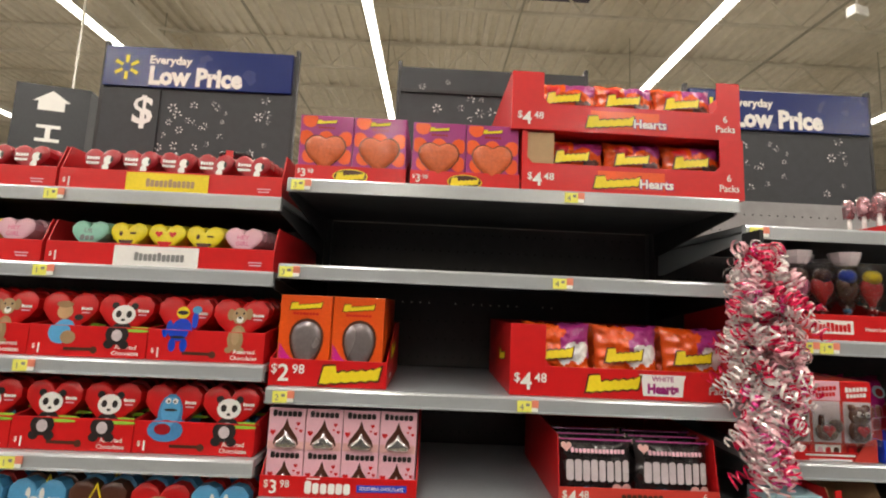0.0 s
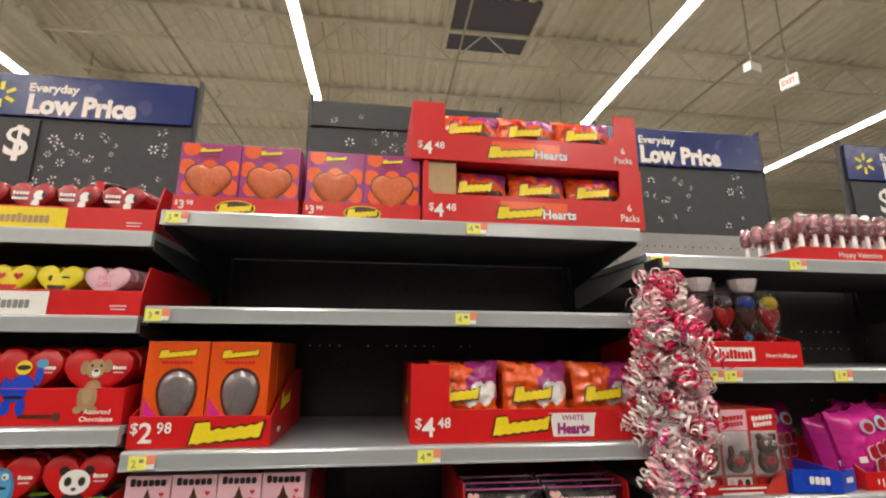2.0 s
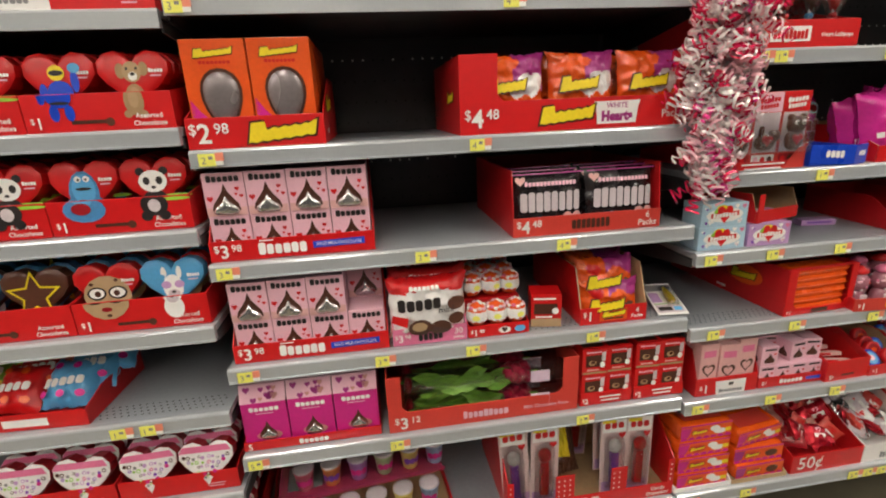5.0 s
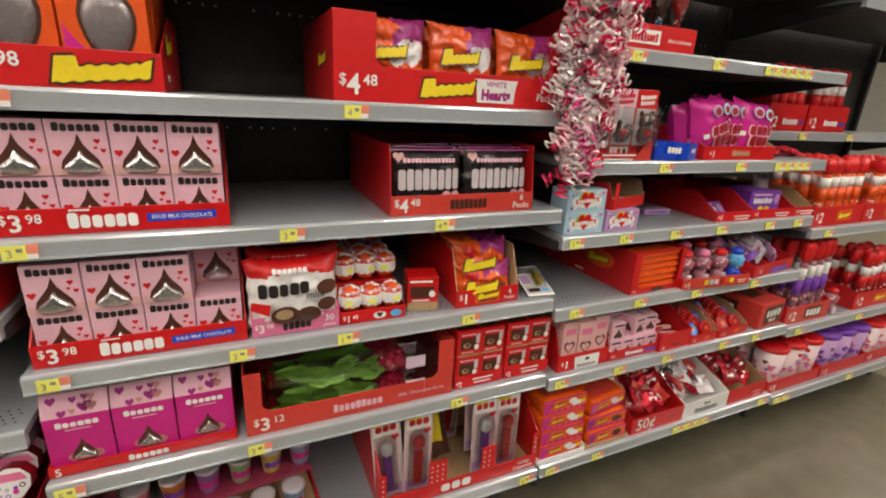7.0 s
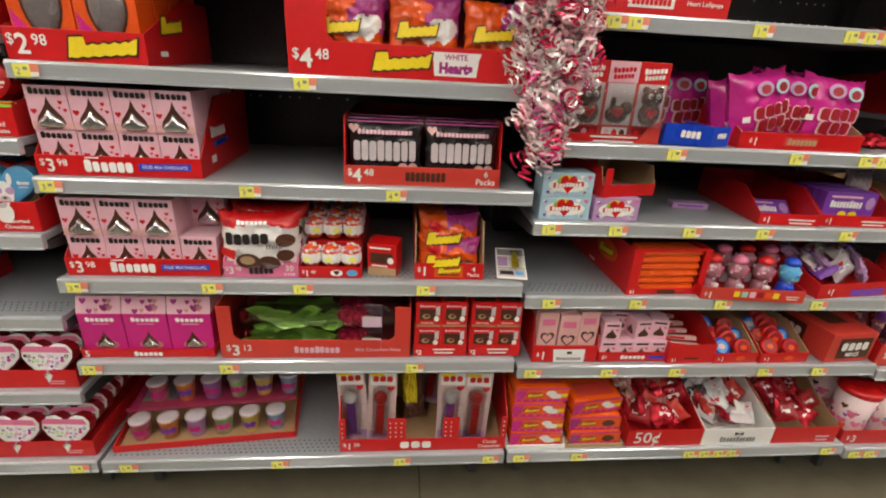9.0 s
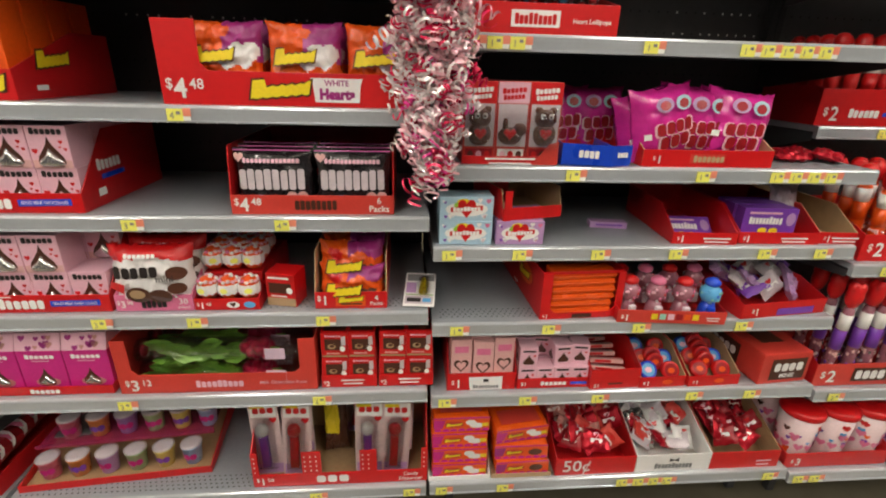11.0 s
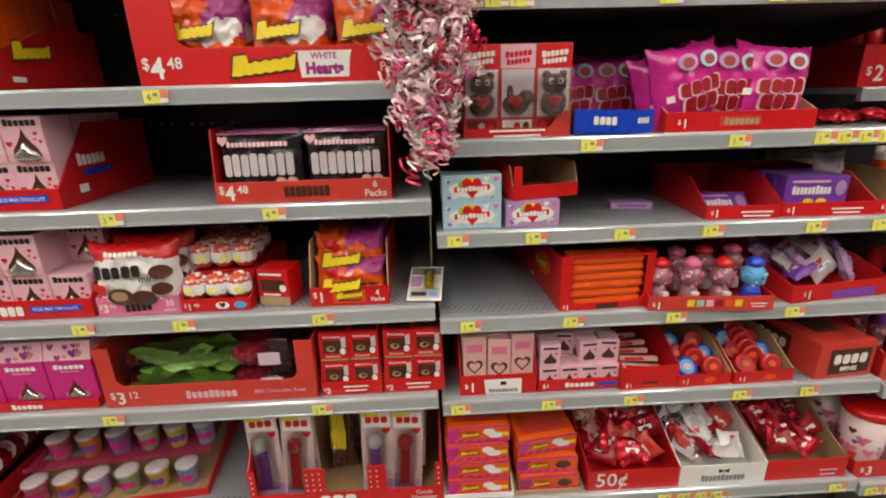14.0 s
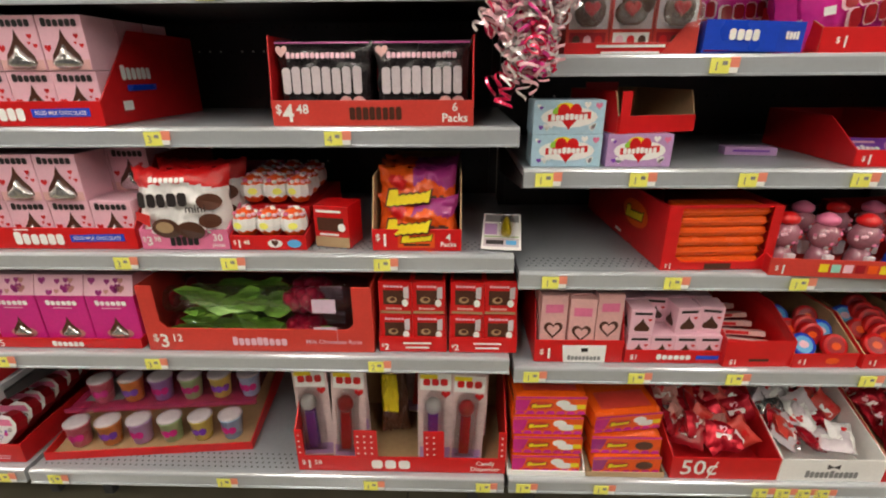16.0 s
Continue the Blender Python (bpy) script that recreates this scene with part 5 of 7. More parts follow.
ob = at_shelf(tray(0.55, 0.2, 0.03, 0.03, "red cardboard tray of foil sweet wands"), "C", 6, 0.66, 0.0)
g = G().text("Happy Valentine", -0.13, 0.008, 0.017, "white", -0.0014)
part("print", g, ob)
for r in range(5):
    for k in range(15):
        at_shelf(proto("wand", wand), "C", 6, 0.66 + (k - 7) * 0.0355 + random.uniform(-0.003, 0.003), 0.025 + 0.04 * r, 0.003, random.uniform(0, 360))

# ---- section C, fourth shelf ----
def cuddly_box(k):
    top = ("red", "pink", "red")[k]
    def draw(ob, w, h, d):
        g = G().rect(-w / 2 + 0.001, w / 2 - 0.001, h * 0.74, h - 0.001, top, -0.0006)
        g.mark(0, h * 0.9, w * 0.74, 0.011, "white" if top == "red" else "red", 6, -0.001, 0.1, 40)
        g.mark(0, h * 0.82, w * 0.66, 0.01, "white" if top == "red" else "red", 6, -0.001, 0.1, 41)
        g.rect(-w * 0.45, w * 0.45, h * 0.2, h * 0.73, "frost", -0.0008).rect(-w * 0.42, w * 0.42, h * 0.04, h * 0.17, "white" if k == 1 else "red_deep", -0.0008)
        for q in range(3):
            g.flat(oval((q - 1) * w * 0.26, h * 0.1, 0.012, 0.014, 8), ("choc", "pink", "red")[(q + k) % 3], -0.0011)
        part("print", g, ob)
        f = G()
        if k == 1:
            f.ball(-0.004, -0.005, h * 0.34, 0.024, 0.009, 0.018, "choc", 12, 7).ball(0.014, -0.006, h * 0.42, 0.014, 0.009, 0.014, "choc", 10, 6).ball(-0.014, -0.005, h * 0.47, 0.006, 0.006, 0.016, "choc", 8, 5)
        else:
            f.ball(0, -0.005, h * 0.36, 0.023, 0.009, 0.024, "choc", 12, 7).ball(0, -0.006, h * 0.56, 0.022, 0.01, 0.019, "choc", 12, 7).ball(-0.014, -0.005, h * 0.66, 0.008, 0.006, 0.008, "choc", 8, 5).ball(0.014, -0.005, h * 0.66, 0.008, 0.006, 0.008, "choc", 8, 5)
            for sx in (-1, 1):
                e = G().ball(sx * 0.008, -0.015, h * 0.59, 0.005, 0.003, 0.006, "white", 8, 5).ball(sx * 0.007, -0.0176, h * 0.585, 0.0026, 0.0015, 0.003, "ink", 6, 4)
                part("eye", e, ob, "round white eye with a dark pupil", smooth=True)
        part("chocolate_shape", f, ob, "rounded brown chocolate figure", smooth=True)
        part("heart", dome(G(), heart(-0.006 if k == 1 else 0, h * 0.36, 0.024, 0.022), -0.013, 0.004, "red"), ob)
        part("window", G().rect(-w * 0.45, w * 0.45, h * 0.2, h * 0.73, "film", -0.021), ob, "clear film window")
    return carton("window_box", 0.0625, 0.05, 0.15, "coral", "red and pink window box with a chocolate figure", "chocolate figure boxes", draw)


ob = at_shelf(tray(0.192, 0.3, 0.016, 0.05, "red tray of chocolate figure boxes with torn corner"), "C", 4, 0.155)
part("torn_flap", G().prism([(0.045, 0.0), (0.094, 0.0), (0.094, 0.045), (0.075, 0.04)], -0.003, -0.0012, "coral"), ob)
part("print", small_bars(G(), 0, 0.009, 0.1), ob)
for r in range(3):
    for k in range(3):
        at_shelf(proto(("cuddly", k), lambda: cuddly_box(k)), "C", 4, 0.155 + (k - 1) * 0.0632, 0.0125 + 0.06 * r, 0.004)

ob = thing("display_tray", "small blue cardboard tray standing askew", "display tray")
bl = G().prism([(-0.098, 0.004), (0.0, 0), (0.0, 0.04), (-0.098, 0.044)], 0, 0.003, "blue")
part("front_panel", bl, ob)
part("side_panel", G().box(-0.003, 0.0, 0.003, 0.12, 0, 0.04, "blue").box(-0.098, -0.095, 0.003, 0.12, 0.0, 0.042, "blue"), ob)
part("right_flap", G().box(0, 0.05, 0, 0.003, 0, 0.04, "blue", 0.0006).move(pose(0, 0, 0, 0, 0, 24)), ob)
part("tray_base", G().box(-0.095, -0.003, 0.003, 0.12, 0, 0.002, "blue"), ob)
g = G().mark(-0.045, 0.023, 0.042, 0.015, "white", 4, -0.0012, -0.06, 9, tall=range(4))
part("print", g, ob)
g = G().mark(0.026, 0.022, 0.026, 0.011, "white", 4, -0.0012, 0.0, 9, tall=range(4)).move(pose(0, 0, 0, 0, 0, 24))
part("side_print", g, ob)
at_shelf(ob, "C", 4, 0.352, -0.012, 0.001, -5)


def pop_draw(ob, w, h, t, lean):
    g = G()
    for cx, m in ((-0.14, "lilac"), (0.15, "pale_blue")):
        g.flat(oval(w * cx, h * 0.74, w * 0.26, h * 0.2, 14), m, -0.0008).flat(oval(w * cx, h * 0.73, w * 0.16, h * 0.13, 12), "red_deep", -0.0011)
    for z, n, ww, sd in ((0.44, 4, 0.56, 51), (0.25, 3, 0.46, 52)):
        g.mark(0, h * z, w * (ww + 0.06), h * 0.2, "pink", n, -0.0006, 0.1, sd, tall=range(n)).mark(0, h * z, w * ww, h * 0.17, "red_deep", n, -0.001, 0.1, sd, tall=range(n))
    g.rect(-w * 0.42, -w * 0.34, h * 0.3, h * 0.38, "white", -0.001)
    part("print", on_bag(g, w, h, t, lean), ob)


def pop_bag(s):
    return bag("candy_bag", 0.142, 0.143, 0.075, "hot_foil", "hot pink foil bag of ring sweets", "hot pink sweet bags", 100 + s, pop_draw, -0.12)


ob = at_shelf(tray(0.276, 0.26, 0.034, 0.075, "orange-red tray of hot pink bags", "red", "tan", 0.35), "C", 4, 0.559, 0.0)
g = G().text("$", -0.115, 0.013, 0.012, "white").text("1", -0.104, 0.007, 0.022, "white", bold=0.02).rect(-0.04, 0.035, 0.008, 0.026, "coral", -0.0008).mark(0, 0.017, 0.066, 0.014, "tan", 7, -0.0013, 0, 52)
part("print", g, ob)
for k, (x, bk, rz, rx, dz) in enumerate(((-0.075, 0.035, 10, 0, 0.008), (-0.015, 0.05, 4, 2, 0.006), (0.06, 0.03, -3, 0, 0.004), (-0.085, 0.075, 14, 0, 0.0), (0.0, 0.095, 0, 0, 0.01), (0.07, 0.09, 4, 0, 0.0))):
    b = at_shelf(proto(("pop", k % 3), lambda: pop_bag(k % 3)), "C", 4, 0.559 + x, bk + 0.012, dz + 0.004, rz, rx)
    b.matrix_basis = b.matrix_basis @ pose(0, 0, 0, 0, (-9, 5, 7, -14, 3, 10)[k], 0)
ob = at_shelf(tray(0.17, 0.2, 0.04, 0.09, "red tray pushed to the back, half full"), "C", 4, 0.335, 0.16)
for k in range(2):
    at_shelf(proto(("pop", k), lambda: pop_bag(k)), "C", 4, 0.3 + 0.085 * k, 0.19, 0.004, 4)
for k in range(3):
    b = bag("candy_bag", 0.075, 0.06, 0.016, "red_foil", "small red foil bag lying flat", "loose red bags", 120 + k, None, -1.35)
    at_shelf(b, "C", 4, 0.8 + 0.055 * k, 0.06 + 0.02 * (k % 2), 0.008, 20 * k)

# ---- section C, third shelf ----
def rainbow_box(m):
    def draw(ob, w, h, d):
        g = G().flat(heart(0, h * 0.5, w * 0.34, h * 0.8), "red", -0.0007)
        g.flat(oval(0, h * 0.5, w * 0.8, h * 0.62), "white", -0.0006).flat(oval(-w * 0.06, h * 0.78, w * 0.26, h * 0.3), "yellow", -0.00065).flat(oval(-w * 0.14, h * 0.66, w * 0.2, h * 0.3), "lime", -0.00068)
        g.flat([(-w * 0.3, h * 0.38), (w * 0.3, h * 0.46), (w * 0.3, h * 0.66), (-w * 0.3, h * 0.58)], "red", -0.0010)
        g.mark(0.0, h * 0.52, w * 0.52, h * 0.2, "white", 8, -0.0014, 0.04, 14, tall=(0, 3, 4))
        rng = random.Random(9)
        for k in range(12):
            cx = rng.choice((-1, 1)) * rng.uniform(w * 0.2, w * 0.46)
            s = rng.uniform(0.005, 0.011)
            g.flat(heart(cx, rng.uniform(h * 0.12, h * 0.88), s, s), rng.choice(("white", "pink_mid", "violet", "white")), -0.0009)
        part("print", g, ob)
    return carton("candy_box", 0.108 if m == "pale_blue" else 0.1, 0.06, 0.05, m, "pale blue theatre box with a red heart" if m == "pale_blue" else "lilac theatre box with small hearts", "heart-print boxes", draw)


for lv in range(2):
    for r in range(1):
        at_shelf(proto("sky_box", lambda: rainbow_box("pale_blue")), "C", 3, 0.072, 0.004 + 0.064 * r, 0.0505 * lv, random.uniform(-1, 1))
lb = rainbow_box("lilac")
at_shelf(lb, "C", 3, 0.185, 0.004, 0)
ob = at_shelf(tray(0.135, 0.16, 0.026, 0.062, "empty red and tan display tray on a lilac box", "red", "tan", 0.1), "C", 3, 0.212, 0.02, 0.0508, 14)
part("flap", G().box(-0.066, -0.05, -0.0025, -0.0005, 0.0, 0.062, "red"), ob)
part("back_wall", G().box(-0.06, 0.0, 0.12, 0.123, 0.004, 0.072, "red_side"), ob)
sb = carton("candy_box", 0.06, 0.02, 0.012, "lilac", "thin lilac box lying in a tray", "", None)
at_shelf(sb, "C", 3, 0.212, 0.05, 0.0545, 14)
sb = carton("candy_box", 0.085, 0.03, 0.014, "lilac", "flat lilac box lying alone on the shelf", "", lambda o, w, h, d: part("print", small_bars(G(), 0, 0.006, 0.06, "violet", 1), o))
at_shelf(sb, "C", 3, 0.42, 0.11, 0, -8)


def patty_box():
    def draw(ob, w, h, d):
        g = G().mark(-w * 0.08, h * 0.55, w * 0.62, h * 0.3, "white", 10, -0.0012, 0.0, 18, tall=(0, 6)).rect(-w * 0.4, w * 0.2, h * 0.78, h * 0.86, "pink", -0.0009)
        g.flat(oval(-w * 0.1, h * 0.16, 0.02, 0.014), "yellow", -0.0009).flat(oval(w * 0.1, h * 0.16, 0.02, 0.014), "yellow", -0.0009).flat(oval(w * 0.38, h * 0.6, 0.02, 0.03), "lilac", -0.0009)
        part("print", g, ob)
    return carton("candy_box", 0.118, 0.03, 0.06, "violet", "lilac and purple sweet box with white lettering", "purple sweet boxes", draw)


for x, n, tl, wd in ((0.587, 1, -4, 0.14), (0.756, 3, -3, 0.18), (0.892, 0, -3, 0.085)):
    ob = at_shelf(tray(wd, 0.26, 0.026, 0.07, "red open tray with lilac sweet boxes" if n else "empty red and tan tray at the shelf end", "red", "red_side" if n else "tan", 0.3), "C", 3, x, 0.002, 0, tl)
    g = G().text("$", -wd / 2 + 0.012, 0.009, 0.011, "white").text("1", -wd / 2 + 0.021, 0.004, 0.021, "white", bold=0.02)
    small_bars(g, wd * 0.18, 0.012, 0.06, "white", 2, 0.005)
    part("print", g, ob)
    for k in range(n):
        at_shelf(proto("patty", patty_box), "C", 3, x + (-0.01 if n > 1 else 0.0), 0.03 + 0.035 * k + (0.03 if n == 1 else 0), -0.01 + 0.003 if n == 1 else 0.012, tl - 2, -50 if n == 1 else 0)
b = bag("candy_bag", 0.07, 0.1, 0.02, "frost", "clear bag of purple sweets standing in a tray", "", 141, None, -0.2)
at_shelf(b, "C", 3, 0.825, 0.09, 0.01, 0)

# ---- section C, second shelf ----
w, h = 0.186, 0.11
ob = at_shelf(case(w, 0.38, h, 0.014, 0.022, 0.016, "deep red case stacked with orange bars", "red", "red_side"), "C", 2, 0.334, 0.004, 0, 3)
part("lid_edge", G().box(-w / 2, w / 2, 0.003, 0.01, h - 0.004, h, "red"), ob)
g = G().text("$", -0.085, 0.006, 0.009, "white").text("1", -0.078, 0.003, 0.015, "white")
g.rect(-0.02, 0.025, 0.002, 0.012, "brown", -0.001)
part("print", g, ob)
sd = G()
brand(sd, 0, 0.004, 0.07, 0.022)
sd.flat(oval(0, 0.005, 0.11, 0.05), "orange", -0.0005).rect(-0.08, -0.05, -0.05, -0.044, "white")
sd.move(pose(-w / 2 - 0.001, 0.12, 0.06, 0, 0, -90))
part("side_print", sd, ob)


def bar(k):
    b = thing("candy_bar", "bright orange wrapped bar", "candy bar", "orange bars stacked in the case")
    g = G().box(-0.073, 0.073, 0, 0.055, 0.001, 0.017, "orange_foil", 0.006)
    part("wrapper", g, b, smooth=False)
    part("seam", G().box(-0.073, 0.073, -0.0015, 0.002, 0.0075, 0.0095, "orange"), b)
    return b


for k in range(6):
    at_shelf(proto("bar", lambda: bar(k)), "C", 2, 0.336 + random.uniform(-0.003, 0.003), 0.012, 0.004 + 0.0172 * k, 3 + random.uniform(-1.5, 1.5))

ob = at_shelf(tray(0.238, 0.12, 0.03, 0.035, "red tray of bubble-top sweet bottles sliding forwards", "coral", "red_side"), "C", 2, 0.53, -0.022, -0.002, -5)
g = G().text("$", -0.108, 0.01, 0.012, "white").text("1", -0.098, 0.004, 0.022, "white", bold=0.02)
for k, c in enumerate(("yellow", "mint", "pink", "red_deep", "orange", "yellow")):
    g.rect(-0.045 + 0.018 * k, -0.031 + 0.018 * k, 0.009, 0.023, c, -0.001)
small_bars(g, 0.09, 0.014, 0.03, "white", 2, 0.004)
part("print", g, ob)


def bottle(c, blue):
    b = thing("sweet_bottle", ("blue" if blue else "pink and red") + " bubble-shaped sweet bottle with cap", "sweet bottle", "bubble-top bottles")
    part("foot", G().lathe([(0.019, 0), (0.02, 0.003), (0.017, 0.022), (0.0125, 0.036)], c if blue else "clear_pink", n=14), b, smooth=True)
    part("globe", G().ball(0, 0, 0.054, 0.0225, 0.0225, 0.0235, "sky" if blue else "clear_pink", 14, 9), b, smooth=True)
    rng, s = random.Random(5), G()
    for k in range(34):
        a, e = rng.uniform(0, 6.28), rng.uniform(-1.1, 0.7)
        s.ball(0.0215 * math.cos(a) * math.cos(e), 0.0215 * math.sin(a) * math.cos(e), 0.054 + 0.0225 * math.sin(e), 0.0034, 0.0034, 0.0034, rng.choice(("pink", "pink_mid", "red", "frost") if not blue else ("sky", "mint", "blue", "pale_blue")), 6, 4)
    part("sweets", s, b, "small round sweets")
    part("cap", G().lathe([(0.012, 0.073), (0.0165, 0.077), (0.0165, 0.084), (0.009, 0.09), (0.004, 0.0925)], "blue" if blue else ("red" if c == "pink_mid" else "pink_mid"), n=14), b, smooth=True)
    part("chute", G().box(-0.008, 0.008, -0.023, -0.013, 0.002, 0.026, "frost" if not blue else "blue", 0.003), b)
    return b


for r in range(2):
    for k, c in enumerate(("pink_mid", "rose_gold", "pink_mid", "blue" if r == 0 else "rose_gold")):
        b = proto(("bottle", c), lambda: bottle(c, c == "blue"))
        at_shelf(b, "C", 2, 0.446 + 0.0595 * k, 0.022 + 0.05 * r - 0.006 * k * (1 - r), 0.004 + (0.004 if r else 0), random.uniform(-15, 15), -3 if r else 0)


def messy_bags(sec, i, x, w, d, n, mats, label, group, seed, z0, size, up=0.03):
    rng = random.Random(seed)
    for k in range(n):
        m = mats[k % len(mats)]
        key = ("messy", m, size, k % 3)
        def make():
            b = thing("candy_bag", label, "candy bag", group)
            g = G()
            g.pillow(size, size * 0.85, size * 0.3, m, seed + k, 0, 0, -size * 0.4, nx=9, nz=8)
            part("pouch", g, b, smooth=rng.random() < 0.5)
            p = G().rect(-size * 0.25, size * 0.25, -size * 0.1, size * 0.06, "white" if m != "silver" else "red", 0).flat(heart(0, size * 0.18, size * 0.24, size * 0.22), "red" if m != "red_foil" else "pink", 0)
            p.v = [(a, -size * 0.165, c) for a, _, c in p.v]
            part("print", p, b)
            return b
        b = proto(key, make)
        row = k / n
        z = LEVELS[sec][1][i]
        put(b, x + rng.uniform(-w / 2, w / 2), front(z) + 0.058 + row * (d - 0.03), z + TOP + z0 + up * row + rng.uniform(0, 0.02), rng.uniform(-35, 35), rng.uniform(-75, -20), rng.uniform(-50, 50))


ob = at_shelf(tray(0.225, 0.26, 0.036, 0.06, "red tray of small purple sweet bags", "red", "red_side", 0.3), "C", 2, 0.81, 0.0, 0, 7)
g = G().text("$", -0.085, 0.014, 0.013, "white").text("1", -0.074, 0.007, 0.025, "white", bold=0.02).rect(-0.02, 0.08, 0.003, 0.02, "violet", -0.0009)
part("print", g, ob)
messy_bags("C", 2, 0.81, 0.17, 0.15, 13, ("lilac", "frost", "violet"), "small purple and clear sweet bag", "purple sweet bags", 5, 0.03, 0.062)

# ---- section C, first shelf ----
def slim_box():
    def draw(ob, w, h, d):
        g = G().flat(heart(0, h * 0.42, w * 0.74, w * 0.74), "brown", -0.0008).flat(heart(0, h * 0.42, w * 0.5, w * 0.5), "pink_soft", -0.001)
        g.rect(-w * 0.34, w * 0.34, h * 0.72, h * 0.86, "pink_mid", -0.0008)
        part("print", g, ob)
    return carton("slim_box", 0.046, 0.02, 0.118, "pink_soft", "slim rose-pink chocolate box with a heart", "slim rose-pink boxes", draw)


ob = at_shelf(tray(0.158, 0.28, 0.045, 0.11, "red tray of slim rose-pink boxes with a white label", rise=0.1), "C", 1, 0.122)
g = G().text("$", -0.066, 0.017, 0.015, "white").text("1", -0.053, 0.008, 0.03, "white", bold=0.02)
g.flat([(-0.026, 0.0), (0.048, 0.0), (0.048, 0.036), (-0.03, 0.036)], "white", -0.0009).mark(0.01, 0.01, 0.06, 0.01, "grey_ink", 9, -0.0013, 0, 27).rect(0.004, 0.016, 0.022, 0.03, "ink", -0.0013)
part("print", g, ob)
for x, bk, dz, rz in ((-0.048, 0.014, 0.012, 2), (0.002, 0.013, 0.006, -3), (0.05, 0.016, 0.014, 2), (-0.05, 0.034, 0.016, 0), (-0.002, 0.03, 0.01, 2), (0.05, 0.036, 0.016, 0), (-0.05, 0.056, 0.016, 0), (0.0, 0.054, 0.014, 0), (0.05, 0.06, 0.016, 0)):
    at_shelf(proto("slim", slim_box), "C", 1, 0.122 + x, bk, dz, rz)


def mini_drop():
    def draw(ob, w, h, d):
        g = G().flat(drop_shape(0, h * 0.42, w * 0.66, h * 0.52), "brown", -0.0008).rect(-w * 0.36, w * 0.36, h * 0.8, h * 0.9, "ink", -0.0008)
        g.flat(heart(w * 0.3, h * 0.6, 0.007, 0.006), "red", -0.0009)
        part("print", g, ob)
        part("side_print", G().flat(drop_shape(0, h * 0.42, d * 0.6, h * 0.5), "brown").move(pose(-w / 2 - 0.0006, d / 2, 0, 0, 0, -90)), ob)
    return carton("mini_drop_box", 0.041, 0.041, 0.05, "pink", "tiny pale pink box with a brown drop", "tiny pink drop boxes", draw)


ob = at_shelf(tray(0.172, 0.26, 0.026, 0.07, "red tray of tiny pink drop boxes", rise=0.2), "C", 1, 0.291)
g = G().text("$1", -0.07, 0.008, 0.014, "white").mark(0.0, 0.014, 0.062, 0.012, "white", 6, -0.0014, 0, 12).rect(0.04, 0.08, 0.009, 0.017, "blue", -0.001)
part("print", g, ob)
for r in range(3):
    for k in range(4):
        for lv in range(2):
            if (r, k, lv) != (0, 1, 1):
                at_shelf(proto("mini", mini_drop), "C", 1, 0.291 + (k - 1.5) * 0.0415, 0.0125 + 0.045 * r + (0.004 * k if lv else 0), 0.004 + 0.051 * lv, random.uniform(-8, 8) * lv)

ob = at_shelf(tray(0.122, 0.27, 0.052, 0.088, "red tray, nearly empty", "red", "red_side", 0.3), "C", 1, 0.436, 0.0, 0, 2)
part("print", small_bars(G().text("$1", -0.045, 0.006, 0.014, "white"), 0.0, 0.012, 0.035, "brown", 1, 0.008), ob)
for k in range(5):
    sb = proto("thin_bar", lambda: carton("thin_bar", 0.08, 0.02, 0.01, "pink_soft", "thin pink and red sweet bar in a tray", "thin bars", lambda o, w, h, d: part("print", G().rect(-0.03, 0.01, 0.002, 0.008, "red"), o)))
    at_shelf(sb, "C", 1, 0.43 + 0.008 * (k % 2), 0.03 + 0.028 * k, 0.026 + 0.003 * k, -12 + 5 * k, -20)


def tin(c):
    b = thing("sweet_tin", "round " + ("blue" if c == "blue" else "red") + " sweet tin with a printed lid", "sweet tin", "round sweet tins")
    part("side_wall", G().lathe([(0.021, 0), (0.0215, 0.002), (0.0215, 0.011), (0.0205, 0.012)], c, n=18), b, smooth=True)
    part("lid_print", G().mesh([(0.016 * math.cos(q * 0.4488), 0.016 * math.sin(q * 0.4488), 0.0124) for q in range(14)], [list(range(14))], "red_deep" if c == "red" else "sky").mesh([(0.009 * math.cos(q * 0.785), 0.007 * math.sin(q * 0.785), 0.0128) for q in range(8)], [list(range(8))], "orange" if c == "red" else "pink"), b)
    return b


for x, wd, cs in ((0.552, 0.115, ("blue", "red")), (0.68, 0.13, ("red", "red", "blue"))):
    ob = at_shelf(tray(wd, 0.26, 0.028, 0.07, "red tray of round sweet tins", "red", "tan", 0.3), "C", 1, x, 0.0, 0, 2)
    g = G().text("$", -wd / 2 + 0.012, 0.01, 0.01, "white").text("1", -wd / 2 + 0.021, 0.006, 0.018, "white").flat(oval(0.012, 0.014, 0.026, 0.013), "orange", -0.001)
    part("print", g, ob)
    for r in range(3):
        for k, s in enumerate((-1, 1)):
            c = cs[(r + k) % len(cs)]
            b = proto(("tin", c), lambda: tin(c))
            at_shelf(b, "C", 1, x + s * 0.028, 0.03 + 0.04 * r, 0.026 + 0.008 * r, 0, 48 + 14 * k)
    for r in range(5 if wd > 0.12 else 2):
        b = proto(("tin", "red"), lambda: tin("red"))
        at_shelf(b, "C", 1, x - 0.004 + 0.002 * r, 0.05 + 0.02 * r, 0.04 + 0.005 * r, 0, 74)

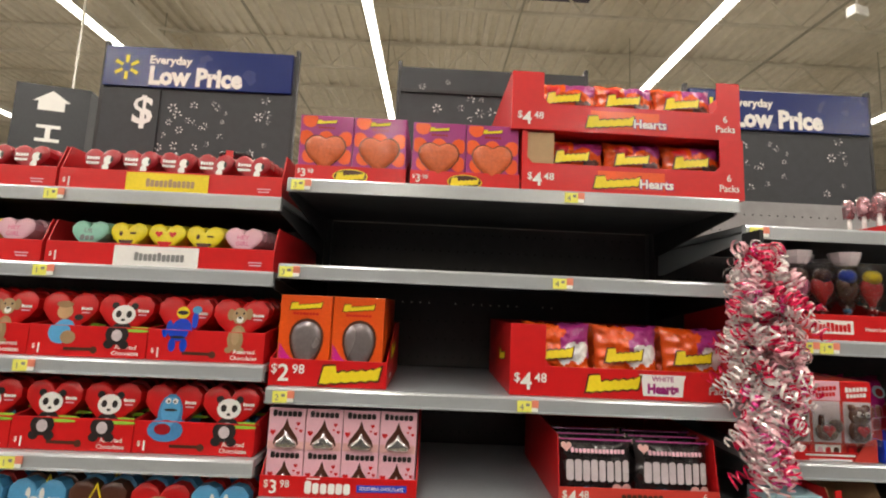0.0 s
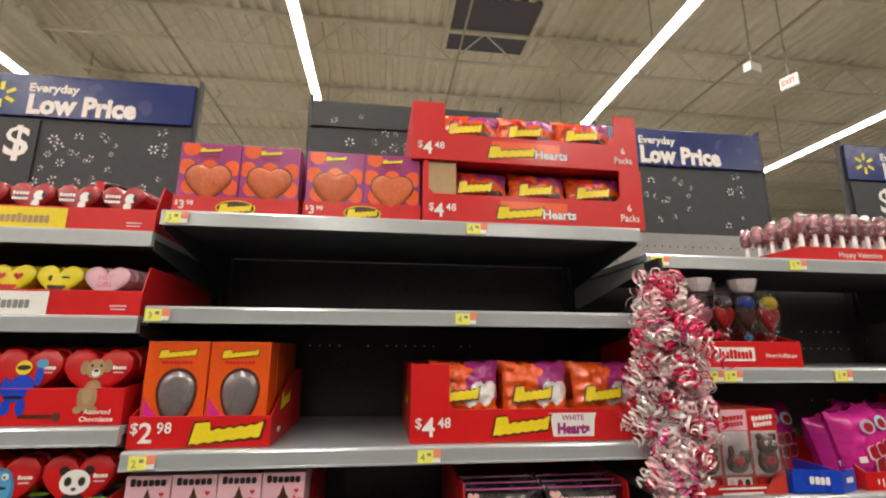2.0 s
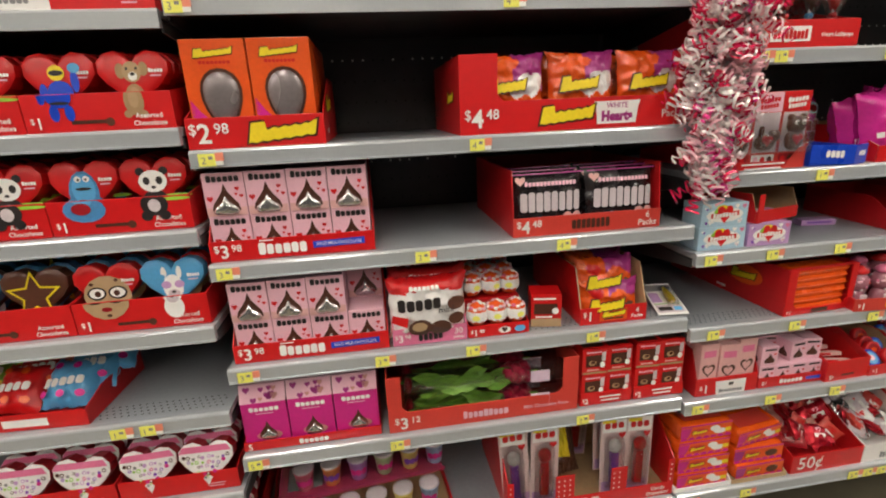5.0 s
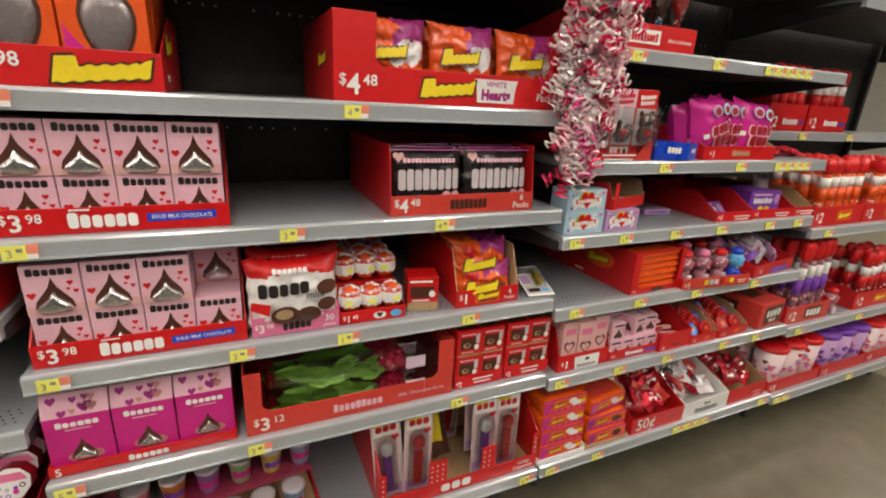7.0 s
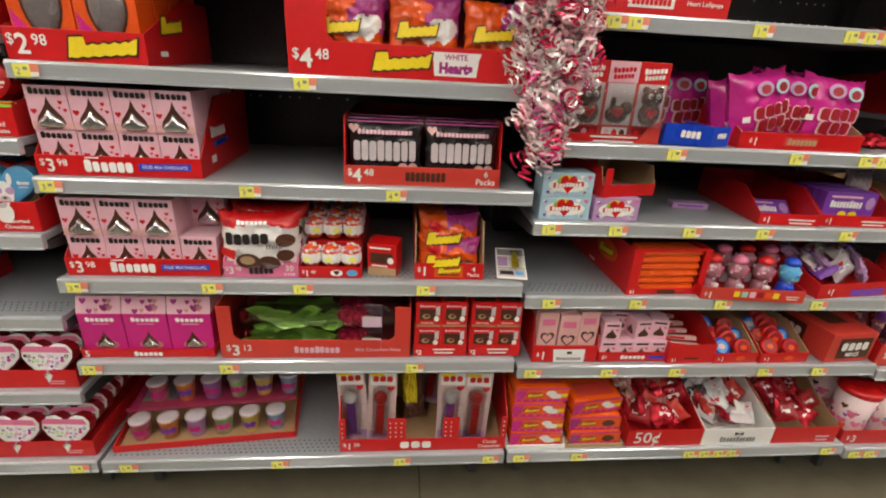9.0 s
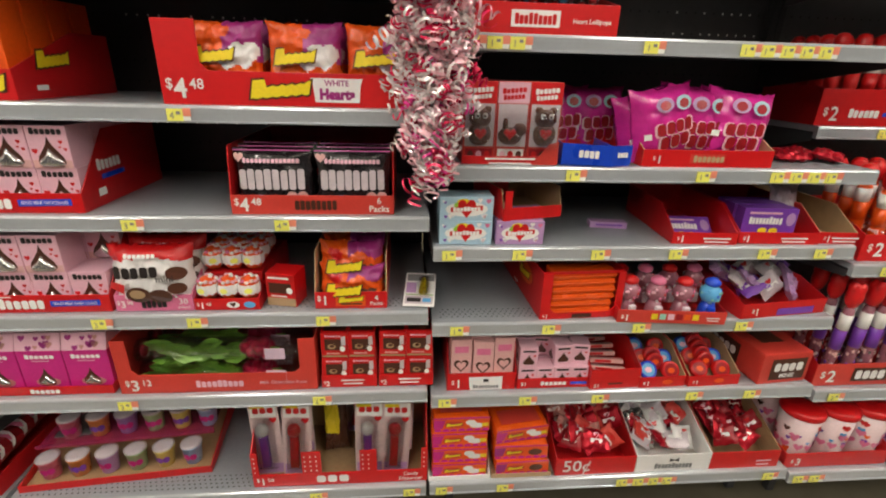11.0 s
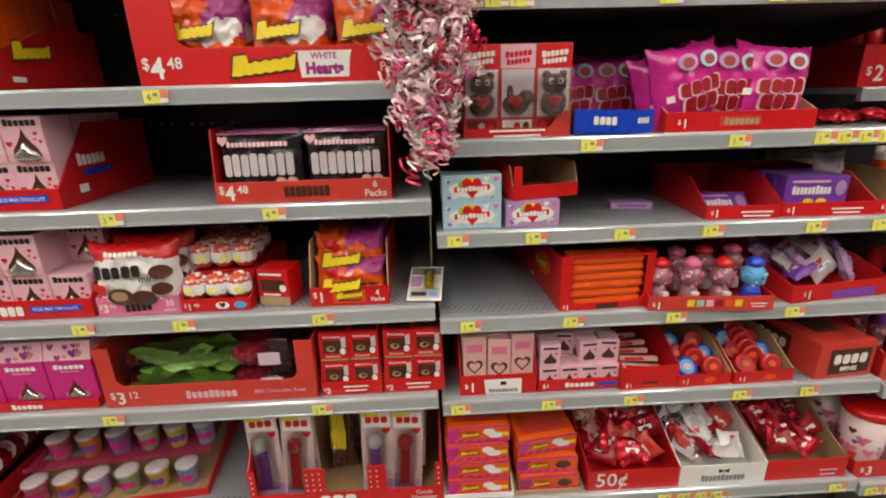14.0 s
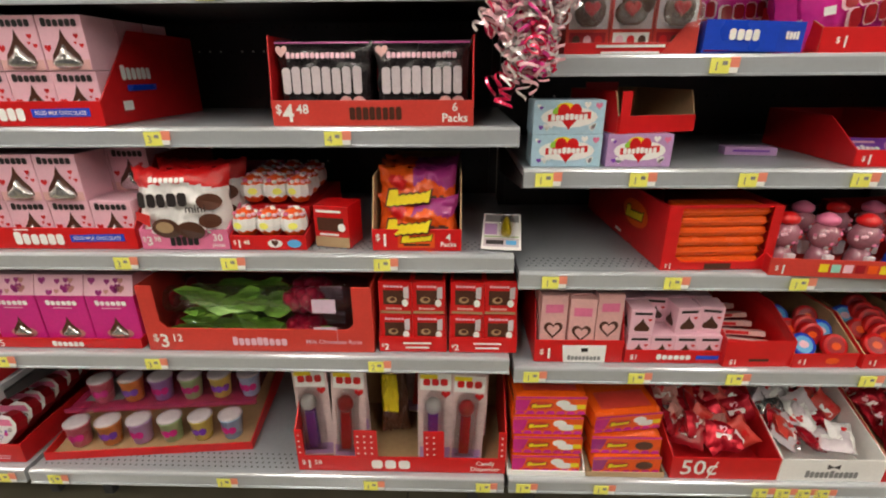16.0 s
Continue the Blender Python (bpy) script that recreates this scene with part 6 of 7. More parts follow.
ob = thing("candy_box", "closed coral-red box with a brown label", "candy box")
part("carton", G().box(-0.066, 0.066, 0, 0.24, 0, 0.082, "coral", 0.002), ob)
g = G().rect(-0.04, 0.056, 0.01, 0.068, "brown", -0.0008).mark(0.008, 0.045, 0.08, 0.024, "white", 4, -0.0013, 0, 30, tall=range(4)).text("MINIS", 0.008, 0.016, 0.016, "white", -0.0013, bold=0.03)
part("print", g, ob)
sd = G().rect(-0.07, 0.03, -0.03, 0.025, "brown", -0.0006).mark(-0.02, 0.0, 0.08, 0.022, "white", 4, -0.0011, 0, 30, tall=range(4)).move(pose(-0.0668, 0.1, 0.042, 0, 0, -90))
part("side_print", sd, ob)
part("top_window", G().box(-0.03, 0.03, 0.05, 0.2, 0.0815, 0.083, "choc"), ob)
at_shelf(ob, "C", 1, 0.855, 0.004, 0, 5)

# ---- section C, base: orange packs and loose bags in bins ----
def flat_pack(kind):
    b = thing("candy_pack", "orange and pink wrapped sweet pack lying flat", "candy pack", "orange packs in stacks")
    g = G().box(-0.068, 0.068, 0, 0.14, 0, 0.043, "orange_foil", 0.013)
    part("wrapper", g, b)
    p = G()
    for k in range(7):
        p.flat([(-0.066 + 0.019 * k, 0.001), (-0.048 + 0.019 * k, 0.001), (-0.051 + 0.019 * k, 0.0085), (-0.062 + 0.019 * k, 0.0085)], "hot_foil", -0.0006)
    p.rect(-0.066, 0.066, 0.0015, 0.0415, "orange", -0.0003).rect(-0.066, 0.066, 0.037, 0.0405, "hot_foil", -0.0006).flat([(-0.066, 0.009), (-0.046, 0.009), (-0.038, 0.034), (-0.066, 0.034)], "magenta" if kind else "purple", -0.0005)
    if kind:
        p.flat(oval(0.022, 0.026, 0.026, 0.016), "white", -0.0008).flat(oval(0.036, 0.017, 0.034, 0.015), "white", -0.0009).rect(0.048, 0.064, 0.014, 0.024, "yellow", -0.001)
    else:
        p.flat(oval(0.034, 0.02, 0.034, 0.02), "choc", -0.0008)
    p.flat(oval(-0.018, 0.021, 0.046, 0.018), "coral", -0.0007)
    brand(p, -0.018, 0.021, 0.036, 0.009, -0.0011)
    part("print", p, b)
    q = G().mesh([(-0.05, 0.016, 0.0436), (0.05, 0.016, 0.0436), (0.05, 0.06, 0.0436), (-0.05, 0.06, 0.0436)], [(0, 1, 2, 3)], "coral")
    part("top_print", q, b)
    return b


def bin_box(x, w, d, hf, hs, m, inner, label, txt=None, rise=0.5):
    ob = at_shelf(tray(w, d, hf, hs, label, m, inner, rise), "C", 0, x, 0.0)
    if txt:
        part("print", txt, ob)
    return ob


bin_box(0.079, 0.152, 0.3, 0.012, 0.12, "white", "white", "low white card tray of orange packs")
bin_box(0.233, 0.15, 0.3, 0.012, 0.06, "tan", "tan", "low tan card tray of orange packs")
for lv in range(4):
    for r in range(2):
        at_shelf(proto("fp1", lambda: flat_pack(1)), "C", 0, 0.079 + random.uniform(-0.002, 0.002), 0.006 + 0.145 * r + 0.003 * lv, 0.004 + 0.044 * lv, random.uniform(-1.5, 1.5))
        if lv < 3 and (lv < 2 or r):
            at_shelf(proto("fp0", lambda: flat_pack(0)), "C", 0, 0.233 + random.uniform(-0.003, 0.003), 0.006 + 0.145 * r + 0.006 * lv, 0.004 + 0.044 * lv, random.uniform(-3, 3))
at_shelf(copy_thing(PROTO["fp1"], Matrix()), "C", 0, 0.23, 0.02, 0.097, 8, 5)

t = G().text("50¢", -0.05, 0.012, 0.05, "white", bold=0.01)
bin_box(0.42, 0.204, 0.38, 0.052, 0.13, "red", "red_side", "red card bin full of small red foil bags", t)
t = G().mark(0, 0.018, 0.1, 0.018, "grey_ink", 11, -0.0012, 0, 27, tall=(0, 5)).flat([(-0.012, 0.042), (0.0, 0.036), (0.012, 0.042), (0.012, 0.03), (0.0, 0.034), (-0.012, 0.03)], "ink", -0.0012)
bin_box(0.622, 0.196, 0.38, 0.052, 0.12, "white", "white", "white card bin of silver and red sweet bags", t)
t = small_bars(G(), 0.05, 0.02, 0.04, "pink", 2, 0.008)
bin_box(0.813, 0.184, 0.38, 0.052, 0.13, "red", "kraft", "red card bin with tan sides, full of red bags", t)
messy_bags("C", 0, 0.42, 0.15, 0.3, 64, ("red_foil", "red_foil", "coral", "red_foil", "red_deep", "rose_gold"), "small red foil sweet bag", "red bags in the bin", 11, 0.045, 0.064, 0.06)
messy_bags("C", 0, 0.622, 0.14, 0.3, 54, ("frost", "white_gloss", "red_foil", "frost", "coral", "silver"), "small silver and red sweet bag", "silver bags in the bin", 12, 0.045, 0.066, 0.055)
messy_bags("C", 0, 0.813, 0.12, 0.3, 50, ("red_foil", "red_deep", "red_foil"), "small dark red sweet bag", "dark red bags in the bin", 13, 0.045, 0.06, 0.06)

# ---- section D: tubes and cups ----
def tube(col, band, cap):
    b = thing("sweet_tube", "clear tube of sweets with a " + ("red heart" if cap == "heart" else "red ball") + " cap", "sweet tube", "tall sweet tubes")
    part("barrel", G().lathe([(0.0125, 0), (0.0142, 0.003), (0.0142, 0.15), (0.0115, 0.16)], col, n=12), b, smooth=True)
    part("band", G().lathe([(0.0148, 0.075), (0.0148, 0.115)], band, n=12), b, smooth=True)
    part("label", G().lathe([(0.0148, 0.117), (0.0148, 0.148)], "white", n=12), b, smooth=True)
    rng = random.Random(4)
    s = G()
    for k in range(26):
        a = rng.uniform(0, 6.28)
        s.ball(0.0138 * math.cos(a), 0.0138 * math.sin(a), rng.uniform(0.006, 0.07), 0.004, 0.004, 0.004, rng.choice(("silver", "frost", "pink_soft", band)), 6, 4)
    part("sweets", s, b, "small shiny sweets")
    if cap == "heart":
        part("cap", G().ball(0, 0, 0.185, 0.021, 0.018, 0.026, "red", 12, 8).ball(-0.009, 0, 0.2, 0.012, 0.014, 0.013, "red", 10, 6).ball(0.009, 0, 0.2, 0.012, 0.014, 0.013, "red", 10, 6), b, smooth=True)
    else:
        part("cap", G().lathe([(0.013, 0.158), (0.017, 0.165), (0.0175, 0.19), (0.012, 0.2), (0.004, 0.203)], "red", n=12), b, smooth=True)
    if cap == "heart":
        for o in b.children:
            o.matrix_basis = Matrix.Diagonal((0.86, 0.86, 1.28, 1))
    return b


def tube_tray(i, x, w, price_s, logo, col, band, cap, group, rows, gap=0.046, mk="white"):
    ob = at_shelf(tray(w, 0.22 if i == 3 else 0.3, 0.085 if i == 3 else 0.062, 0.09 if i == 3 else 0.075, "red tray of upright sweet tubes", "coral" if logo == "brown" else "red", "red_side", 0.1), "D", i, x)
    g = G().text("$", -w / 2 + 0.02, 0.024, 0.026, "white").text(price_s, -w / 2 + 0.043, 0.012, 0.046, "white", bold=0.02)
    if logo == "brown":
        g.rect(-0.02, 0.075, 0.012, 0.05, "brown", -0.0009).mark(0.027, 0.031, 0.08, 0.026, "white", 4, -0.0013, 0, 30, tall=range(4))
    elif logo == "orange":
        g.rect(-0.01, 0.07, 0.014, 0.048, "orange", -0.0009)
        brand(g, 0.03, 0.031, 0.06, 0.018)
    else:
        g.mark(0.02, 0.03, 0.08, 0.022, "white", 6, -0.0013, 0, 12).rect(0.07, w / 2 - 0.01, 0.022, 0.032, "blue", -0.001)
    part("print", g, ob)
    n = int((w - 0.01) / gap)
    for r in range(rows):
        for k in range(n):
            b = proto(("tube", col, band, cap), lambda: tube(col, band, cap))
            at_shelf(b, "D", i, x + (k - (n - 1) / 2) * gap, 0.028 + 0.046 * r, 0.004, random.uniform(0, 360), random.uniform(-4, 1))


tube_tray(3, 1.04, 0.2, "2", "white", "red_deep", "red", "ball", "", 4)
tube_tray(3, 1.27, 0.235, "2", "white", "red_deep", "red", "ball", "", 3)
tube_tray(2, 1.095, 0.27, "2", "orange", "orange", "orange", "ball", "", 4)
tube_tray(2, 1.375, 0.27, "2", "orange", "orange", "orange", "ball", "", 3)
tube_tray(1, 1.06, 0.235, "2", "brown", "clear_pink", "violet", "heart", "", 3, 0.05)
tube_tray(1, 1.47, 0.27, "2", "orange", "red_deep", "red", "ball", "", 3)
ob = proto(("bottle", "pink_mid"), lambda: bottle("pink_mid", False))
at_shelf(ob, "D", 1, 1.22, 0.03)


def mug(c):
    b = thing("sweet_mug", "white and " + ("purple" if c == "violet" else "pink") + " printed party cup with red lid", "party cup", "printed party cups")
    part("cup_wall", G().lathe([(0.036, 0), (0.038, 0.003), (0.048, 0.14)], "cup_pink" if c != "violet" else "lilac", n=20), b, smooth=True)
    part("lid", G().lathe([(0.05, 0.14), (0.0515, 0.142), (0.0515, 0.152), (0.046, 0.158), (0.02, 0.159)], "red" if c != "violet" else "violet", n=20), b, smooth=True)
    g = G()
    rng = random.Random(3)
    for a0 in range(5):
        for _ in range(7):
            a, z, s = a0 * 1.257 + rng.uniform(-0.5, 0.5), rng.uniform(0.015, 0.125), rng.uniform(0.008, 0.018)
            m = rng.choice(("red", "pink_mid", "choc", "orange", "violet", "sky"))
            g.mesh([((0.0387 + z * 0.0735) * math.cos(a + q / 0.042), (0.0387 + z * 0.0735) * math.sin(a + q / 0.042), z + r) for q, r in heart(0, 0, s, s, 10)], [list(range(10))], m)
        for q in range(3):
            a, z, d = a0 * 1.257 + 0.35 * (q - 1), 0.055 + 0.03 * (q % 2), 0.022
            g.mesh([((0.0402 + (z + r) * 0.0735) * math.cos(a + u / 0.042), (0.0402 + (z + r) * 0.0735) * math.sin(a + u / 0.042), z + r) for u, r in heart(0, 0, d, d, 12)], [list(range(12))], "pink_mid" if c != "violet" else "violet")
    part("print", g, b)
    return b


for x, c in ((1.077, "pink"), (1.377, "violet"), (1.672, "pink")):
    ob = at_shelf(tray(0.29, 0.3, 0.045, 0.05, "red tray of printed party cups", rise=0.1), "D", 0, x)
    g = G().text("$", -0.125, 0.016, 0.018, "white").text("3", -0.108, 0.008, 0.032, "white", bold=0.02).flat(heart(0.03, 0.022, 0.026, 0.022), "coral", -0.001)
    part("print", g, ob)
    for r in range(2):
        for k in range(3):
            at_shelf(proto(("mug", c), lambda: mug(c)), "D", 0, x + (k - 1) * 0.096, 0.055 + 0.1 * r, 0.004, random.uniform(0, 360))

# ---- section A: heart boxes ----
FIGURES = {
    "panda": (("lime", 0.4, -0.1, 0.62, 0.07), ("ink", 0, -0.2, 0.52, 0.46), ("ink", -0.17, -0.42, 0.22, 0.2), ("ink", 0.17, -0.42, 0.22, 0.2), ("frost", 0, -0.22, 0.24, 0.26), ("ink", -0.22, 0.4, 0.17, 0.16), ("ink", 0.22, 0.4, 0.17, 0.16), ("white", 0, 0.2, 0.54, 0.44), ("ink", -0.12, 0.21, 0.13, 0.16), ("ink", 0.12, 0.21, 0.13, 0.16), ("ink", 0, 0.08, 0.09, 0.06)),
    "hero": (("blue", -0.12, -0.38, 0.17, 0.3), ("blue", 0.14, -0.38, 0.17, 0.3), ("blue", 0.28, 0.14, 0.15, 0.4), ("blue", -0.29, -0.05, 0.15, 0.34), ("blue", 0, -0.06, 0.46, 0.46), ("sky", 0.3, 0.38, 0.22, 0.18), ("ink", 0, -0.2, 0.36, 0.06), ("yellow", -0.02, 0.3, 0.3, 0.28), ("ink", -0.02, 0.3, 0.26, 0.1)),
    "dog": (("kraft", 0, -0.2, 0.36, 0.54), ("kraft", -0.14, -0.44, 0.16, 0.14), ("kraft", 0.14, -0.44, 0.16, 0.14), ("tan", 0, -0.16, 0.18, 0.34), ("kraft", -0.2, 0.3, 0.17, 0.28), ("kraft", 0.21, 0.33, 0.17, 0.26), ("tan", 0, 0.28, 0.34, 0.38), ("white", 0.01, 0.2, 0.16, 0.16), ("ink", 0.01, 0.24, 0.09, 0.06), ("ink", -0.08, 0.34, 0.05, 0.06), ("ink", 0.09, 0.34, 0.05, 0.06)),
    "monster": (("fur_blue", 0, -0.22, 0.78, 0.5), ("fur_blue", 0, 0.05, 0.56, 0.86), ("sky", 0, 0.12, 0.44, 0.6), ("white", -0.08, 0.32, 0.13, 0.12), ("white", 0.08, 0.32, 0.13, 0.12), ("ink", -0.07, 0.31, 0.05, 0.05), ("ink", 0.07, 0.31, 0.05, 0.05), ("ink", 0, 0.13, 0.3, 0.06), ("red_deep", -0.05, -0.2, 0.36, 0.24)),
    "boy": (("sky", 0, -0.2, 0.5, 0.5), ("kraft", 0.2, -0.3, 0.34, 0.3), ("skin_tone", -0.05, 0.22, 0.36, 0.36), ("kraft", -0.08, 0.38, 0.38, 0.16), ("ink", 0.28, 0.1, 0.2, 0.14)),
    "llama": (("white", 0, -0.28, 0.4, 0.5), ("white", -0.15, 0.38, 0.11, 0.26), ("white", 0.15, 0.38, 0.11, 0.26), ("white", 0, 0.06, 0.4, 0.56), ("lilac", -0.13, 0.12, 0.2, 0.16), ("lilac", 0.13, 0.12, 0.2, 0.16), ("frost", 0, -0.08, 0.24, 0.2), ("ink", 0, -0.04, 0.09, 0.06), ("sky", -0.24, 0.3, 0.24, 0.12)),
    "cookie": (("tan", 0, 0, 0.92, 0.86), ("choc", -0.28, 0.26, 0.09, 0.07), ("choc", 0.2, 0.32, 0.08, 0.07), ("choc", 0.02, -0.34, 0.1, 0.07), ("ink", -0.2, 0.06, 0.37, 0.28), ("ink", 0.2, 0.06, 0.37, 0.28), ("white", -0.2, 0.06, 0.29, 0.21), ("white", 0.2, 0.06, 0.29, 0.21), ("brown", -0.18, 0.05, 0.12, 0.13), ("brown", 0.18, 0.05, 0.12, 0.13), ("red_deep", 0, -0.2, 0.2, 0.1)),
}


def figure(g, kind, cx, cz, s, y, top=None):
    """A printed figure as layered plain ovals; with top, only what lies below that height."""
    for i, (m, dx, dz, w, h) in enumerate(FIGURES[kind]):
        pts = oval(cx + dx * s, cz + dz * s, w * s, h * s, 14)
        if top is not None:
            cut = []
            for (a, b), (c, d) in zip(pts, pts[1:] + pts[:1]):
                if b <= top:
                    cut.append((a, b))
                if (b - top) * (d - top) < 0:
                    cut.append((a + (c - a) * (top - b) / (d - b), top))
            pts = cut
        if len(pts) > 2:
            g.flat(pts, m, y - 0.00012 * i)
    return g


def heart_tin(m, w, art, deep=0.028):
    h = w * 0.86
    label = {"face": "yellow heart box with a smiling face", "word": "candy-coloured heart box with lettering"}.get(art, "red heart-shaped chocolate box with a printed figure")
    if art == "dots":
        label = "patterned heart-shaped chocolate box with a pink rim"
    b = thing("heart_tin", label, "heart box", "heart-shaped boxes")
    part("box_body", G().prism(heart(0, h * 0.5, w, h), 0.004, deep, m if art != "dots" else "red_deep"), b)
    part("lid_face", dome(G(), heart(0, h * 0.5, w, h), 0.004, 0.004, m if art != "dots" else "white_gloss"), b, smooth=True)
    g = G()
    y = -0.0012
    if art == "face":
        g.flat(oval(-w * 0.16, h * 0.62, w * 0.09, h * 0.16), "brown", y).rect(w * 0.08, w * 0.24, h * 0.62, h * 0.67, "brown", y)
        g.flat([(w * 0.2 * math.cos(a), h * 0.42 + h * 0.17 * math.sin(a)) for a in (math.pi + math.pi * i / 8 for i in range(9))], "brown", y)
    elif art == "love":
        g.flat(heart(-w * 0.18, h * 0.64, w * 0.2, h * 0.2), "red", y).flat(heart(w * 0.18, h * 0.64, w * 0.2, h * 0.2), "red", y)
        g.flat([(w * 0.2 * math.cos(a), h * 0.42 + h * 0.15 * math.sin(a)) for a in (math.pi + math.pi * i / 8 for i in range(9))], "red", y)
    elif art == "girl":
        g.text("HEY", 0, h * 0.6, h * 0.2, "pink_mid", y).text("GIRL", 0, h * 0.4, h * 0.2, "pink_mid", y)
    elif art == "word":
        g.text("UR", 0, h * 0.6, h * 0.2, "grey_ink", y).mark(0, h * 0.45, w * 0.4, h * 0.18, "grey_ink", 3, y, 0, 3)
    elif art == "dots":
        rng = random.Random(8)
        for k in range(60):
            cx, cz, d = (k % 10 - 4.5) * w * 0.088 + rng.uniform(-0.003, 0.003), h * (0.12 + 0.11 * (k // 10)) + rng.uniform(-0.003, 0.003), rng.uniform(0.005, 0.0085)
            if abs(cx) < w * 0.44 and cz < h * 0.74 and cz > h * 0.1 + abs(cx) * 1.15:
                g.flat(oval(cx, cz, d, d, 9), rng.choice(("violet", "magenta", "brown", "grey_ink", "lilac", "lime")), y - 0.0001)
                if k % 2:
                    g.flat(oval(cx, cz, d * 0.55, d * 0.55, 7), "white", y - 0.0003)
        g.flat([(-w * 0.47, h * 0.78), (w * 0.47, h * 0.78), (w * 0.4, h * 0.92), (-w * 0.4, h * 0.92)], "pink_mid", y)
    elif art == "band":
        g.mark(-w * 0.2, h * 0.66, w * 0.36, h * 0.12, "white", 5, y, 0, 4).mark(-w * 0.2, h * 0.5, w * 0.36, h * 0.1, "white", 6, y, 0, 5)
        g.flat(oval(w * 0.2, h * 0.6, w * 0.24, h * 0.3), "white", y).flat(oval(w * 0.16, h * 0.34, w * 0.18, h * 0.3), "white", y - 0.0003).flat(oval(w * 0.3, h * 0.62, w * 0.08, h * 0.2), "ink", y - 0.0006)
    elif art == "star":
        pts = [((w * 0.42 if k % 2 == 0 else w * 0.19) * math.sin(k * math.pi / 5), h * 0.5 + (w * 0.42 if k % 2 == 0 else w * 0.19) * math.cos(k * math.pi / 5)) for k in range(9, -1, -1)]
        g.flat(pts, "yellow", y).flat([(a * 0.82, h * 0.5 + (c - h * 0.5) * 0.82) for a, c in pts], "choc", y - 0.0004)
    else:
        figure(g, art, 0, h * 0.385, w * 0.78, y)
        g.mark(w * 0.33, h * 0.66, w * 0.2, h * 0.07, "white", 5, y, 0, 6).rect(w * 0.25, w * 0.4, h * 0.56, h * 0.585, "pink", y)
    if g.v:
        part("print", g, b)
    return b


def heart_tray(i, x, w, n, tins, hw, hf, label, strip=None, price_s="1", rows=4, dz=0.012, h_side=0.09):
    ob = at_shelf(tray(w, 0.34, hf, h_side, label, "red", "red_side", 0.06 if strip else 0.8), "A", i, x)
    g = G()
    if strip:
        g.rect(-w * 0.2, w * 0.17, -0.004, hf * 0.92, strip, -0.0012)
        g.mark(0, hf * 0.45, w * 0.22, hf * 0.4, "grey_ink" if strip == "white" else "tan", 11, -0.0018, 0, 27, tall=(0, 5))
        g.text("$", -w / 2 + 0.012, 0.014, 0.014, "white").text(price_s, -w / 2 + 0.022, 0.006, 0.028, "white", bold=0.015)
        small_bars(g, w * 0.42, 0.016, 0.028, "pink", 2, 0.004)
    else:
        g.text("$", -w / 2 + 0.012, 0.014, 0.013, "white").text(price_s, -w / 2 + 0.022, 0.006, 0.026, "white", bold=0.015)
        g.flat([(-0.045, 0.012), (0.012, 0.012), (0.012, 0.018), (-0.045, 0.018)], "brown", -0.001).flat(oval(0.014, 0.014, 0.014, 0.014), "choc", -0.0012)
        g.text("Assorted", w * 0.33, 0.018, 0.0115, "white").text("Chocolates", w * 0.33, 0.006, 0.0115, "white")
    part("print", g, ob)
    for r in range(rows):
        for k in range(n):
            m, art = tins[(k + (r * 3 if strip is None else 0)) % len(tins)]
            b = proto(("tin", m, art, round(hw, 3)), lambda: heart_tin(m, hw, art))
            at_shelf(b, "A", i, x + (k - (n - 1) / 2) * (w - 0.02 * (strip is not None) * 3 - 0.004) / n, 0.018 + 0.031 * r, dz + 0.002 * r, random.uniform(-2, 2), -5)
            if r == 0 and strip is None and art in FIGURES:
                xx = (k - (n - 1) / 2) * (w - 0.004) / n
                part("printed_figure", figure(G(), art, xx, dz + hw * 0.86 * 0.385 - 0.004, hw * 0.78, -0.0009, hf - 0.001), ob, "lower part of a printed figure")


FIG = {"a": "boy", "b": "panda", "c": "hero", "d": "dog", "e": "monster", "f": "llama", "g": "cookie"}
for x in (-1.202, -1.672):
    heart_tray(7, x, 0.464, 5, [("red_deep", "band")], 0.078, 0.045, "red tray of red heart boxes with a yellow strip", "yellow", dz=0.028, h_side=0.096)
    heart_tray(6, x, 0.462, 5, [("mint", "word"), ("heart_yellow", "face"), ("heart_yellow", "love"), ("heart_yellow", "face"), ("pink", "girl")], 0.077, 0.045, "red tray of candy-coloured heart boxes with a white strip", "white", dz=0.026, h_side=0.092)
for i, order in ((5, "abcd"), (4, "bbeb")):
    for k, x in enumerate((-1.086, -1.317, -1.548, -1.779)):
        o = order[2:] if k % 2 == 0 else order[:2]
        heart_tray(i, x, 0.229, 2, [("red", FIG[c]) for c in o], 0.112, 0.06, "red tray of heart boxes with printed figures", rows=4, dz=0.03)
for k, x in enumerate((-1.086, -1.317, -1.548)):
    heart_tray(3, x, 0.229, 2, [("red", FIG["g"]), ("sky", FIG["f"])] if k != 1 else [("sky", FIG["f"]), ("choc", "star")], 0.112, 0.06, "red tray of heart boxes with printed figures", rows=4, dz=0.03)
for i, rows in ((1, 3), (0, 7)):
    for x in (-1.086, -1.317):
        ob = at_shelf(tray(0.226, 0.36, 0.045, 0.05, "red tray of patterned heart boxes standing in rows", "red", "red_side", 0.2), "A", i, x)
        part("print", small_bars(G(), 0.07, 0.016, 0.035, "pink", 2, 0.004), ob)
        for r in range(rows):
            for k in (-1, 1):
                b = proto(("tin", "dots"), lambda: heart_tin("pink", 0.108, "dots"))
                at_shelf(b, "A", i, x + k * 0.054, 0.002 + 0.036 * r, 0.014 + 0.003 * r, random.uniform(-3, 3), -14)
